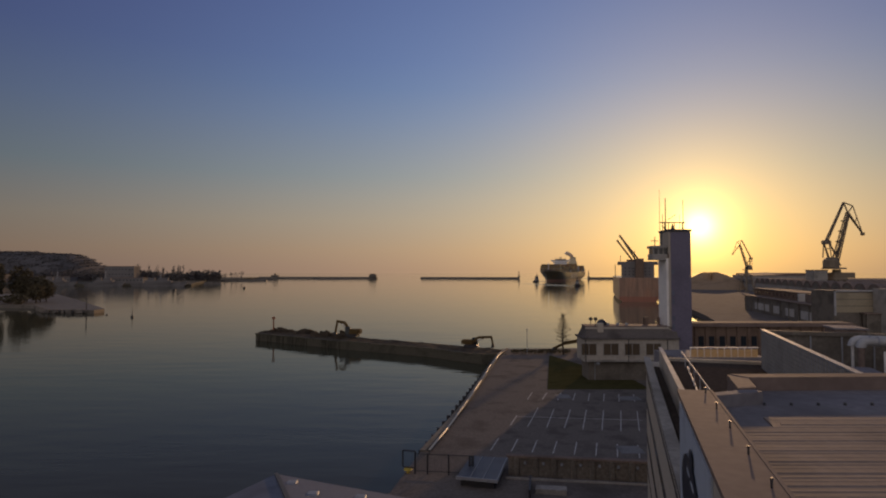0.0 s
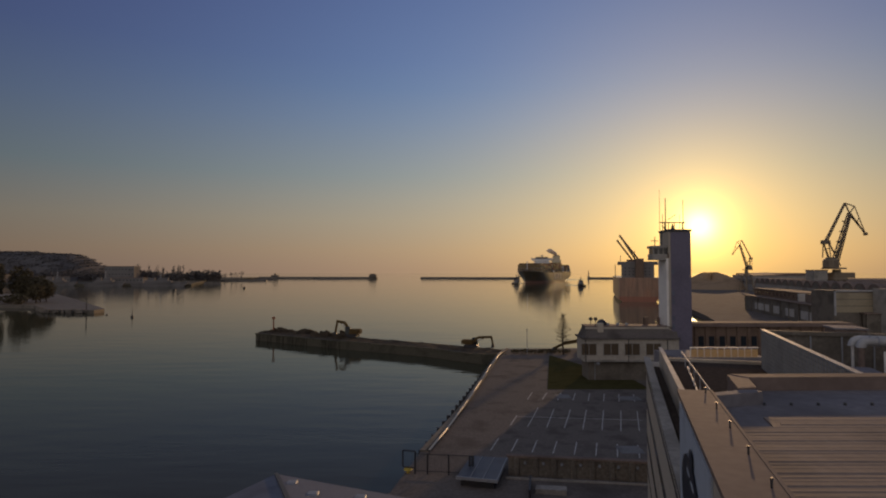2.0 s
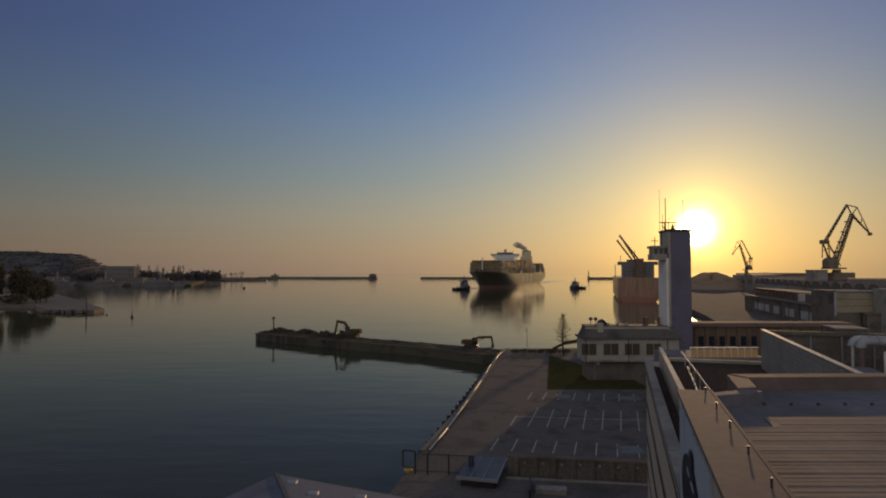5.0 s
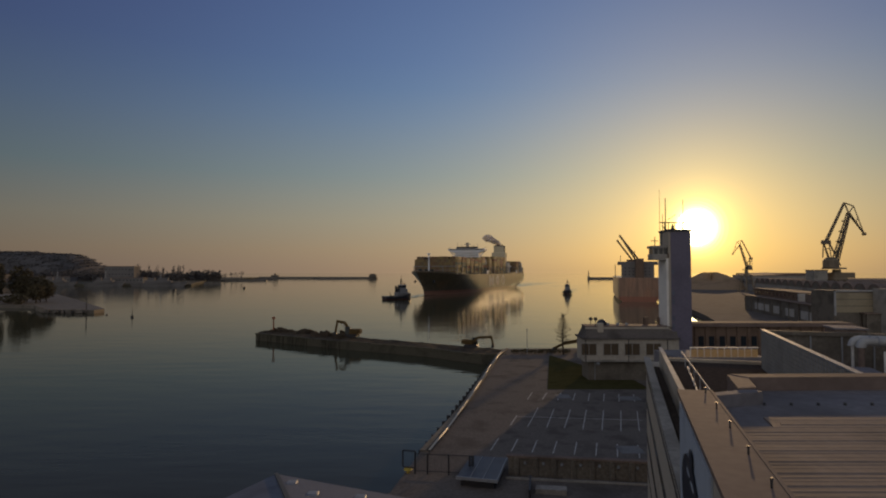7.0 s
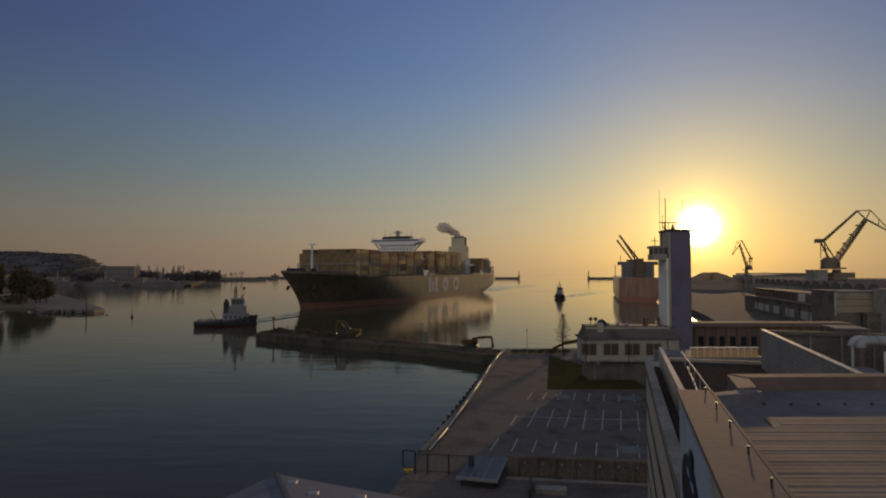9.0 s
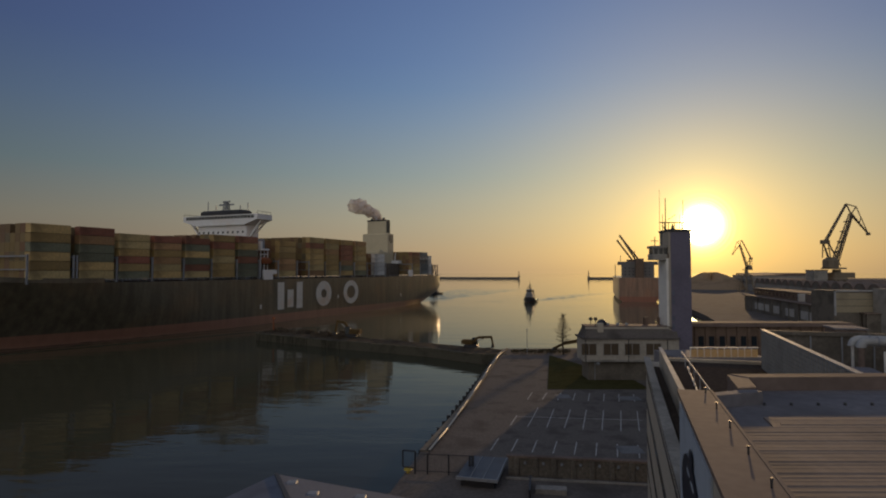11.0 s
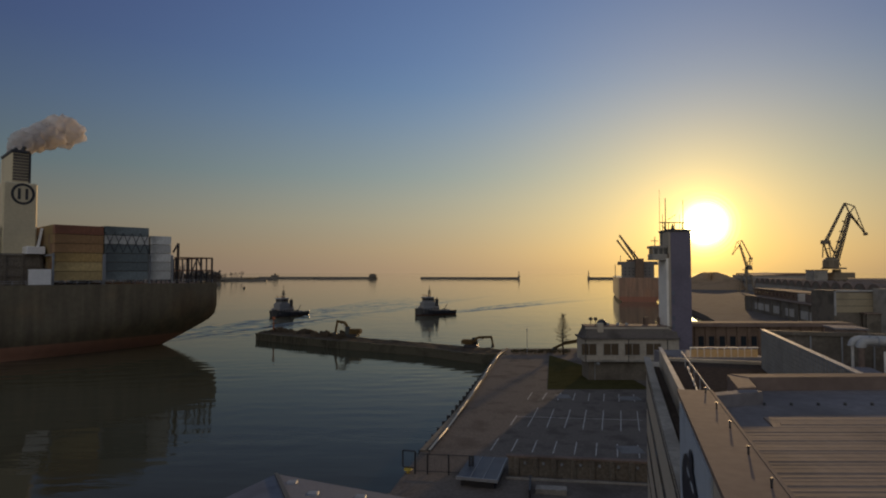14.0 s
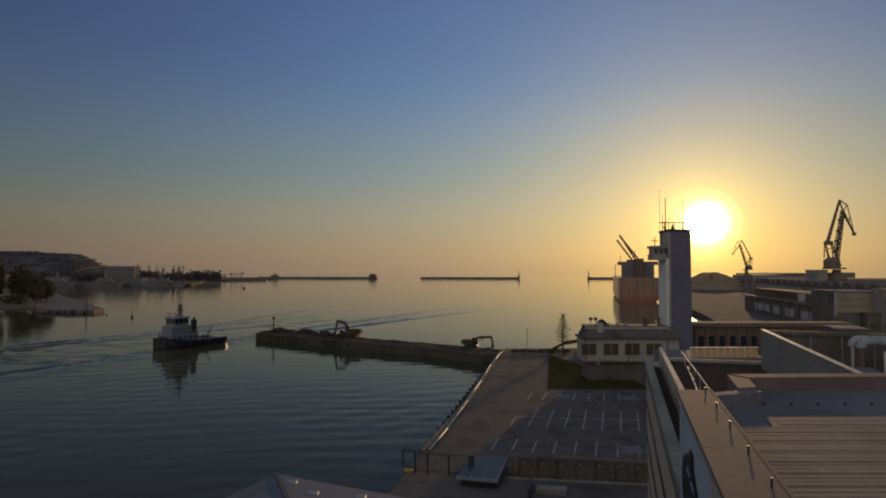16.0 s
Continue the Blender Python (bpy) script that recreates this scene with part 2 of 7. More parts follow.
BITUMEN = mat("dark_bitumen", (0.075, 0.06, 0.05), 1.0, spec=0.0, scale=0.6, vary=0.2, stain_amount=0.2)
ROOF_BROWN = mat("brown_roof_felt", (0.19, 0.145, 0.12), 0.9, spec=0.1, scale=0.6, vary=0.2, stain_amount=0.2)
PLASTER = mat("cream_plaster", (0.42, 0.37, 0.30), 0.85, scale=0.5, vary=0.08, stain_amount=0.15)
BLUE_WALL = mat("blue_cladding", (0.14, 0.128, 0.175), 0.6, scale=0.4, vary=0.1, stain_amount=0.12)
BRICK = mat("brown_brick", (0.17, 0.12, 0.09), 0.9, spec=0.1, scale=1.2, vary=0.25, bump=0.3)
GLASS = glass_mat("dark_glass")
BLIND_GLASS = glass_mat("glass_with_brown_blinds", (0.10, 0.075, 0.05))
OFFICE_WALL = mat("weathered_render", (0.38, 0.345, 0.29), 0.85, spec=0.1, scale=0.5, vary=0.12, stain_amount=0.25)
OFFICE_ROOF = mat("grey_brown_roof_sheet", (0.13, 0.115, 0.105), 0.9, spec=0.1, scale=0.6, vary=0.2, stain_amount=0.25)
WARM_GLASS = translucent_mat("amber_sheet", (0.64, 0.54, 0.36))
PLANT = mat("bare_bark", (0.06, 0.045, 0.03), 0.95, scale=2.0, vary=0.3)
FOLIAGE = mat("autumn_foliage", (0.11, 0.09, 0.05), 0.9, scale=0.3, vary=0.35)
# far woods: grey lightened so the base colour imitates haze
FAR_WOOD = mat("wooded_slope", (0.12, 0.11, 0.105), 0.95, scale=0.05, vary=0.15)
CRANE_PAINT = mat("crane_paint", (0.20, 0.16, 0.11), 0.7, 0.0, scale=0.5, vary=0.2)
YELLOW = mat("machine_yellow", (0.10, 0.066, 0.028), 0.85, spec=0.08, scale=0.8, vary=0.2)
HULL = two_tone("hull_paint", (0.30, 0.155, 0.105), (0.115, 0.097, 0.066), 3.9)
TUG_HULL = two_tone("tug_hull_paint", (0.10, 0.03, 0.02), (0.02, 0.022, 0.03), 0.4)
MOORED_HULL = two_tone("moored_hull_paint", (0.26, 0.09, 0.05), (0.24, 0.13, 0.08), 4.0)
DECK = mat("deck_paint", (0.13, 0.075, 0.055), 0.7, scale=0.3, vary=0.2)
SHIP_WHITE = mat("ship_white", (0.72, 0.72, 0.72), 0.5, scale=0.2, vary=0.06, stain=(0.8, 0.6, 0.4), stain_amount=0.08)
FUNNEL_CREAM = mat("funnel_cream", (0.55, 0.48, 0.33), 0.55, scale=0.2, vary=0.06, stain_amount=0.08)
TUG_WHITE = mat("tug_paint", (0.21, 0.21, 0.215), 0.6, scale=0.4, vary=0.1, stain=(0.7, 0.5, 0.35), stain_amount=0.15)
PANEL = mat("pale_gate_panel", (0.42, 0.40, 0.37), 0.8, scale=0.5, vary=0.12, stain_amount=0.2)
LETTER = mat("hull_marking", (0.62, 0.60, 0.55), 0.6, scale=0.3, vary=0.1, stain=(0.8, 0.6, 0.45), stain_amount=0.15)
BOX_COLOURS = [(0.401, 0.274, 0.109), (0.292, 0.119, 0.073), (0.493, 0.347, 0.146), (0.182, 0.092, 0.073), (0.383, 0.228, 0.109),
               (0.146, 0.173, 0.182), (0.456, 0.347, 0.163), (0.547, 0.547, 0.529), (0.274, 0.119, 0.073), (0.182, 0.182, 0.119)]
BOX_MATS = [mat("container_paint_%s" % w, c, 0.55, scale=0.35, vary=0.18, stain_amount=0.22, random_tint=0.25)
            for w, c in zip(("ochre", "red", "yellow", "maroon", "brown", "blue", "sand", "white", "rust", "green"), BOX_COLOURS)]
STACK = island_paint("container_stack", [(0.295, 0.205, 0.082), (0.254, 0.139, 0.074), (0.312, 0.221, 0.090), (0.246, 0.148, 0.082), (0.279, 0.189, 0.082), (0.221, 0.172, 0.098), (0.303, 0.213, 0.098), (0.246, 0.156, 0.074)])
SMOKE = smoke_mat()
ORANGE = mat("signal_orange", (0.26, 0.08, 0.03), 0.6, scale=1.0, vary=0.15)
SIGNAL_YELLOW = mat("signal_yellow", (0.45, 0.33, 0.05), 0.6, scale=1.0, vary=0.15, stain_amount=0.2)
SAND = mat("brown_bulk_cargo", (0.32, 0.22, 0.13), 0.95, scale=0.15, vary=0.2, bump=0.5)
FAR_WALL = mat("hazy_grey_wall", (0.17, 0.16, 0.155), 0.9, scale=0.2, vary=0.12, stain_amount=0.15)
BAY_PAINT = mat("worn_bay_paint", (0.17, 0.17, 0.175), 0.85, scale=1.2, vary=0.2, stain_amount=0.3)
BANNER = mat("banner_cloth", (0.38, 0.42, 0.48), 0.8, scale=0.6, vary=0.06)
PALE_BLUE = mat("pale_blue_sheet", (0.135, 0.15, 0.19), 0.85, 0.0, spec=0.05, scale=0.5, vary=0.08, stain_amount=0.15)


# ---- mesh helpers ----
def thing(name, label, category, group="", kind="", at=None):
    ob = tagged(new(name), label, category, group, kind)
    if at is not None:
        ob.matrix_basis = at
    return ob


def mesh_of(bm, material, smooth=False):
    me = bpy.data.meshes.new("mesh")
    bm.normal_update()
    bm.to_mesh(me)
    bm.free()
    me.materials.append(material)
    if smooth:
        for p in me.polygons:
            p.use_smooth = True
    return me


def part(name, bm, material, parent, label="", smooth=False, kind=""):
    ob = new(name, mesh_of(bm, material, smooth))
    ob.parent = parent
    return tagged(ob, label, kind=kind)


def solo(name, bm, material, label, category="", kind="", group="", smooth=False):
    return tagged(new(name, mesh_of(bm, material, smooth)), label, category, group, kind)


def bm_new():
    return bmesh.new()


def hexa(bm, pts):
    """A box from 8 points: four below, four above, in the same order."""
    v = [bm.verts.new(p) for p in pts]
    for f in ((3, 2, 1, 0), (4, 5, 6, 7), (0, 1, 5, 4), (1, 2, 6, 5), (2, 3, 7, 6), (3, 0, 4, 7)):
        bm.faces.new([v[i] for i in f])
    return bm


def box(bm, x0, x1, y0, y1, z0, z1):
    return hexa(bm, [(x0, y0, z0), (x1, y0, z0), (x1, y1, z0), (x0, y1, z0), (x0, y0, z1), (x1, y0, z1), (x1, y1, z1), (x0, y1, z1)])


def bev_box(bm, x0, x1, y0, y1, z0, z1, r):
    """A box with chamfered upright and top edges."""
    lower = [(x0 + r, y0), (x1 - r, y0), (x1, y0 + r), (x1, y1 - r), (x1 - r, y1), (x0 + r, y1), (x0, y1 - r), (x0, y0 + r)]
    cx, cy = (x0 + x1) / 2, (y0 + y1) / 2
    kx, ky = 1 - 2 * r / (x1 - x0), 1 - 2 * r / (y1 - y0)
    rings = [[bm.verts.new((x, y, z0)) for x, y in lower], [bm.verts.new((x, y, z1 - r)) for x, y in lower],
             [bm.verts.new((cx + (x - cx) * kx, cy + (y - cy) * ky, z1)) for x, y in lower]]
    bm.faces.new(rings[0][::-1])
    bm.faces.new(rings[2])
    for a, b in zip(rings, rings[1:]):
        for i in range(8):
            bm.faces.new((a[i], a[(i + 1) % 8], b[(i + 1) % 8], b[i]))
    return bm


def beam(bm, p, q, w, h=None):
    """A straight bar of width w and height h from p to q."""
    p, q, h = Vector(p), Vector(q), h or w
    d = (q - p).normalized()
    side = d.cross(Vector((0, 0, 1)))
    side = Vector((1, 0, 0)) if side.length < 1e-4 else side.normalized()
    up = side.cross(d)
    a, b = side * w / 2, up * h / 2
    return hexa(bm, [p - a - b, p + a - b, q + a - b, q - a - b, p - a + b, p + a + b, q + a + b, q - a + b])


def rod(bm, p, q, r0, r1=None, seg=8):
    """A round bar that may taper."""
    p, q, r1 = Vector(p), Vector(q), r0 if r1 is None else r1
    d = (q - p).normalized()
    a = d.orthogonal().normalized()
    b = d.cross(a)
    rings = [[bm.verts.new(c + (a * math.cos(6.2832 * i / seg) + b * math.sin(6.2832 * i / seg)) * r) for i in range(seg)] for c, r in ((p, r0), (q, r1))]
    for i in range(seg):
        bm.faces.new((rings[0][i], rings[0][(i + 1) % seg], rings[1][(i + 1) % seg], rings[1][i]))
    bm.faces.new(rings[0][::-1])
    bm.faces.new(rings[1])
    return bm


def prism(bm, outline, z0, z1):
    """An upright block over an outline in plan, counter-clockwise."""
    lo, hi = [bm.verts.new((x, y, z0)) for x, y in outline], [bm.verts.new((x, y, z1)) for x, y in outline]
    bm.faces.new(lo[::-1])
    bm.faces.new(hi)
    for i in range(len(outline)):
        j = (i + 1) % len(outline)
        bm.faces.new((lo[i], lo[j], hi[j], hi[i]))
    return bm


def lattice(bm, p, q, w, n, r):
    """A four-sided lattice girder from p to q, n panels."""
    p, q = Vector(p), Vector(q)
    d = (q - p).normalized()
    side = d.cross(Vector((0, 0, 1)))
    side = Vector((0, 1, 0)) if side.length < 1e-3 else side.normalized()
    up = side.cross(d)
    corners = [side * a * w / 2 + up * b * w / 2 for a, b in ((-1, -1), (1, -1), (1, 1), (-1, 1))]
    for c in corners:
        beam(bm, p + c, q + c * 0.6, r)
    for i in range(n):
        k0, k1 = 1 - 0.4 * i / n, 1 - 0.4 * (i + 1) / n
        a, b = p.lerp(q, i / n), p.lerp(q, (i + 1) / n)
        for j in range(4):
            c, e = corners[j], corners[(j + 1) % 4]
            beam(bm, a + c * k0, b + e * k1, r * 0.6)
            beam(bm, b + c * k1, b + e * k1, r * 0.6)


def clumps(bm, centre, size, n, r, rng):
    """A crown of n small uneven clumps within an ellipsoid."""
    for _ in range(n):
        while True:
            v = Vector((rng.uniform(-1, 1), rng.uniform(-1, 1), rng.uniform(-1, 1)))
            if 0.15 < v.length < 1:
                break
        c = Vector(centre) + Vector((v.x * size[0], v.y * size[1], v.z * size[2]))
        k = r * rng.uniform(0.5, 1.3)
        pts = [bm.verts.new(c + Vector((rng.uniform(-1, 1), rng.uniform(-1, 1), rng.uniform(-0.8, 0.8))).normalized() * k) for _ in range(5)]
        for f in ((0, 1, 2), (0, 2, 3), (0, 3, 4), (1, 2, 4), (2, 3, 4), (0, 1, 4)):
            bm.faces.new([pts[i] for i in f])


# ---- setting: water, land, quays ----
def grid_sheet(xs, ys, z):
    bm = bm_new()
    rows = [[bm.verts.new((x, y, z)) for x in xs] for y in ys]
    for a, b in zip(rows, rows[1:]):
        for i in range(len(xs) - 1):
            bm.faces.new((a[i], a[i + 1], b[i + 1], b[i]))
    return bm


solo("water", grid_sheet([-4900, -1500, -300, 0, 300, 1500, 4900], [-600, 0, 150, 400, 1000, 2400, 4900], 0), WATER,
     "calm dark harbour water with a mirror sheen", "water", "structure")

QZ = 2.4
# the quay with the car park, and the port land beyond it
quay_edge = [(-5.2, 58.0), (-2.7, 70.8), (2.9, 94.1), (14.2, 152.0), (17.5, 163.0), (60, 166), (102, 205), (127.5, 283)]
outline = [(-40, -300), (-40, -2), (-22, 30), (-20, 44), (-9, 50)] + quay_edge + [(498, 1650), (1600, 1650), (1600, -300)]
solo("ground", prism(bm_new(), outline[::-1], -3, QZ), PAVING, "worn brown concrete quay and port ground", "ground", "structure")


def on_quay(name, pts, material, label, lift=0.004, kind="structure", category="ground"):
    bm = bm_new()
    prism(bm, pts, QZ - 0.2, QZ + lift)
    return solo(name, bm, material, label, category, kind)


on_quay("pavement", [(5.6, 69.9), (36, 66), (37, 107.2), (19.1, 107.2), (9.5, 83)],
        ASPHALT, "dark asphalt of the car park", category="car park")
on_quay("lawn", [(19.1, 107.6), (38, 107.6), (38, 116), (27.5, 150), (27.2, 150)], LAWN, "dry winter lawn beside the car park", 0.05, category="lawn")

# painted bay lines: foot and head of each
ROW_A = [((9.5, 82.9), (11.1, 88.3)), ((11.8, 82.0), (15.1, 93.3)), ((14.4, 81.7), (17.5, 92.6)), ((16.8, 81.4), (20.0, 92.2)),
         ((19.2, 80.8), (22.4, 91.8)), ((21.7, 80.3), (25.0, 91.5)), ((24.2, 80.0), (27.7, 91.5)), ((26.7, 80.0), (30.1, 91.1))]
bay_lines = ROW_A + [((5.8 + 2.44 * i, 71.5 - 0.42 * i), (7.2 + 2.45 * i, 76.5 - 0.42 * i)) for i in range(8)]
bay_lines += [((14.3 + 2.5 * i, 99.5 - 0.3 * i), (16.0 + 2.5 * i, 105.0 - 0.25 * i)) for i in range(8)]
bay_lines += [((10.9, 87.8), (29.0, 85.6))]
for (x0, y0), (x1, y1) in bay_lines:
    bm = bm_new()
    beam(bm, (x0, y0, QZ + 0.006), (x1, y1, QZ + 0.006), 0.13, 0.012)
    solo("painted_line", bm, LINE_PAINT, "worn white parking bay line on asphalt", "road marking", group="parking bay lines")


def frost_patch(x0, x1, y0, y1):
    bm = bm_new()
    bev_box(bm, x0, x1, y0, y1, QZ, QZ + 0.02, 0.008)
    solo("painted_bay", bm, BAY_PAINT, "pale painted disabled bay on the asphalt", "road marking", group="pale bays")


frost_patch(21.3, 24.2, 70.2, 73.2)
frost_patch(19.6, 22.0, 100.2, 103.4)
frost_patch(30.0, 33.6, 98.6, 101.6)


def quay_kerb():
    """Kerb of the quay: a stone coping with a pale pipe rail along it, fenders on its face."""
    q = thing("quay_coping", "stone quay coping with rubber fenders and pale pipe rail", "quay edge", kind="structure")
    pts = quay_edge[1:5]
    for (ax, ay), (bx, by) in zip(pts, pts[1:]):
        n = max(1, int(math.hypot(bx - ax, by - ay) / 3))
        for i in range(n):
            p = Vector((ax, ay, QZ)).lerp(Vector((bx, by, QZ)), i / n)
            r = Vector((ax, ay, QZ)).lerp(Vector((bx, by, QZ)), (i + 0.985) / n)
            bm = bm_new()
            beam(bm, p + Vector((0.35, 0, 0.1)), r + Vector((0.35, 0, 0.1)), 0.8, 0.28)
            part("coping_stone", bm, DARK_CONCRETE, q)
    for i in range(24):
        y = 72 + i * 3.4
        x = -2.7 + (y - 70.8) * (16.9 / 81.2)
        bm = bm_new()
        rod(bm, (x - 0.25, y, 0.3), (x - 0.25, y, 2.3), 0.28, seg=8)
        part("fender", bm, DARK_METAL, q)
    line = [(-1.6, 70.0), (0.6, 79.4), (4.0, 96.1), (7.4, 113.8), (10.8, 132.3), (15.0, 151.7)]
    for (ax, ay), (bx, by) in zip(line, line[1:]):
        bm = bm_new()
        rod(bm, (ax, ay, QZ + 0.5), (bx, by, QZ + 0.5), 0.12, seg=12)
        part("pipe_rail", bm, POLISHED, q, "worn bright pipe rail catching the sun", smooth=True)
        for k in range(8):
            p = Vector((ax, ay, QZ)).lerp(Vector((bx, by, QZ)), k / 8)
            bm = bm_new()
            rod(bm, p, p + Vector((0, 0, 0.5)), 0.06, seg=6)
            part("rail_post", bm, DARK_METAL, q)


quay_kerb()


def jetty():
    """The old jetty under repair: concrete wall, rubble top, beams and mooring posts."""
    j = thing("jetty", "old rubble-topped concrete jetty under repair", "jetty", kind="structure")
    near = [(-65, 203.0), (-31.9, 180.5), (-5.4, 164.9), (10.0, 151.0), (16.5, 152.5)]
    far = [(-62.5, 219.0), (-26.6, 191.4), (-4.1, 177.8), (17.2, 163.0), (17.4, 162.8)]
    rng = random.Random(4)
    bm = bm_new()
    for i in range(4):
        pts = [near[i], near[i + 1], far[i + 1], far[i]]
        hexa(bm, [(x, y, -3) for x, y in pts] + [(x, y, QZ - 0.25) for x, y in pts])
    part("wall", bm, WET_STONE, j)
    # uneven rubble on top
    bm = bm_new()
    n, k = 90, 9
    grid = []
    for i in range(n + 1):
        u = i / n * 3.999
        a, f = int(u), u - int(u)
        p = Vector((*near[a], 0)).lerp(Vector((*near[a + 1], 0)), f)
        q = Vector((*far[a], 0)).lerp(Vector((*far[a + 1], 0)), f)
        row = []
        for c in range(k + 1):
            v = p.lerp(q, 0.02 + 0.96 * c / k)
            h = 0.0 if c in (0, k) else 0.25 + 0.55 * noise.noise(v * 0.35) + 0.25 * noise.noise(v * 1.3)
            row.append(bm.verts.new((v.x, v.y, QZ - 0.26 + max(0.0, h))))
        grid.append(row)
    for a, b in zip(grid, grid[1:]):
        for c in range(k):
            bm.faces.new((a[c], a[c + 1], b[c + 1], b[c]))
    part("rubble_top", bm, EARTH, j, "uneven rubble and earth", kind="stuff")
    # capping blocks along the near edge
    for a in range(4):
        p, q = Vector((*near[a], QZ)), Vector((*near[a + 1], QZ))
        m = max(1, int((q - p).length / 2.6))
        for i in range(m):
            s, e = p.lerp(q, i / m), p.lerp(q, (i + 0.96) / m)
            z = -0.25 + rng.uniform(0, 0.18)
            bm = bm_new()
            beam(bm, s + Vector((0.1, 0.4, z)), e + Vector((0.1, 0.4, z)), 0.9, 0.6)
            part("capping_block", bm, WET_STONE, j)
    for i in range(26):
        u = rng.uniform(0, 1)
        p = Vector((*near[0], 0)).lerp(Vector((*near[1], 0)), u)
        bm = bm_new()
        x, y, w = p.x - 0.15, p.y - 0.2, 0.22
        rod(bm, (x, y, -1), (x, y, QZ - 0.1), w, seg=7)
        part("timber_pile", bm, WET_STONE, j)
    return j


jetty()


def rubble_heap(x, y, sx, sy, h, seed):
    rng = random.Random(seed)
    bm = bm_new()
    for _ in range(120):
        a, r = rng.uniform(0, 6.28), rng.random() ** 0.6
        c = Vector((x + math.cos(a) * r * sx, y + math.sin(a) * r * sy, QZ - 0.1 + h * (1 - r) * rng.uniform(0.3, 1)))
        s = rng.uniform(0.2, 0.6)
        pts = [c + Vector((dx * s * rng.uniform(0.6, 1.3), dy * s * rng.uniform(0.6, 1.3), dz * s * 0.6)) for dx, dy, dz in
               ((-1, -1, -1), (1, -1, -1), (1, 1, -1), (-1, 1, -1), (-1, -1, 1), (1, -1, 1), (1, 1, 1), (-1, 1, 1))]
        hexa(bm, pts)
    solo("rubble_heap", bm, EARTH, "heap of broken concrete and stones on the jetty", "rubble", "stuff")


for a in ((-58, 208, 6, 3.5, 1.6, 1), (-48, 203, 5, 4, 1.9, 2), (-39, 194, 5, 3, 2.2, 3), (-33, 189, 3, 2.5, 2.6, 4)):
    rubble_heap(*a)


def post(name, x, y, z0, z1, r, material, label, category, head=0):
    t = thing(name, label, category, at=pose(x, y, z0))
    bm = bm_new()
    rod(bm, (0, 0, 0), (0, 0, z1 - z0), r, r * 0.8)
    part("pole", bm, material, t)
    if head:
        bm = bm_new()
        rod(bm, (0, 0, z1 - z0), (0, 0, z1 - z0 + head), r * 2.4, r * 1.6)
        part("lantern", bm, material, t)
    return t


post("navigation_light", -60, 207, QZ - 0.3, 7.0, 0.28, ORANGE, "red navigation light on a post at the jetty's end", "beacon", 0.8)
post("lamp_post", 22.0, 153, QZ, 8.6, 0.09, GREY_METAL, "thin lamp post on the quay", "lamp post", 0.3)
post("lamp_post", 30.2, 116.5, QZ, 10.0, 0.08, GREY_METAL, "thin flagpole beside the lawn", "pole")


def excavator(at, boom_up, label):
    """A tracked excavator: crawlers, house, cab, boom, stick and bucket. Its arm reaches along -x."""
    e = thing("excavator", label, "excavator", "excavators on the jetty", at=at)
    for y in (-1.2, 1.2):
        bm = bm_new()
        pts = [(-2.0, 0.45), (-1.7, 0.0), (1.7, 0.0), (2.0, 0.45), (1.7, 0.9), (-1.7, 0.9)]
        a = [bm.verts.new((x, y - 0.3, z)) for x, z in pts]
        b = [bm.verts.new((x, y + 0.3, z)) for x, z in pts]
        bm.faces.new(a)
        bm.faces.new(b[::-1])
        for i in range(6):
            bm.faces.new((a[i], b[i], b[(i + 1) % 6], a[(i + 1) % 6]))
        part("crawler", bm, DARK_METAL, e)
    bm = bm_new()
    bev_box(bm, -0.6, 2.6, -1.35, 1.35, 1.0, 2.3, 0.25)
    part("house", bm, YELLOW, e)
    bm = bm_new()
    bev_box(bm, -1.7, -0.2, -1.35, -0.2, 1.0, 3.0, 0.2)
    part("cab", bm, GLASS, e, "dark glazed cab")
    if boom_up is None:
        path = [(-0.6, 1.5), (-2.4, 2.3), (-5.4, 1.75)]
        stick = [(-5.2, 1.8), (-7.7, 0.6)]
        bucket = [(-7.6, 0.9), (-8.3, 0.1), (-7.3, 0.0), (-7.0, 0.7)]
    elif boom_up:
        path = [(-0.6, 1.6), (-2.2, 4.0), (-4.6, 4.4)]
        stick = [(-4.4, 4.6), (-5.0, 1.2)]
        bucket = [(-5.3, 1.4), (-5.5, 0.3), (-4.6, 0.2), (-4.6, 1.2)]
    else:
        path = [(-0.6, 1.6), (-1.9, 3.1), (-5.6, 3.3)]
        stick = [(-5.4, 3.5), (-5.9, 0.8)]
        bucket = [(-6.2, 1.0), (-6.3, 0.1), (-5.4, 0.0), (-5.5, 0.9)]
    bm = bm_new()
    for (x0, z0), (x1, z1) in zip(path, path[1:]):
        beam(bm, (x0, 0.3, z0), (x1, 0.3, z1), 0.5, 0.7)
    part("boom", bm, YELLOW, e)
    bm = bm_new()
    beam(bm, (stick[0][0], 0.3, stick[0][1]), (stick[1][0], 0.3, stick[1][1]), 0.4, 0.5)
    part("stick", bm, YELLOW, e)
    bm = bm_new()
    rod(bm, (-1.2, 0.3, 1.8), ((path[1][0] + path[2][0]) / 2, 0.3, path[1][1] - 0.1), 0.12)
    part("ram", bm, RAIL_METAL, e)
    bm = bm_new()
    hexa(bm, [(x, -0.3, z) for x, z in bucket] + [(x, 0.9, z) for x, z in bucket])
    part("bucket", bm, DARK_METAL, e)


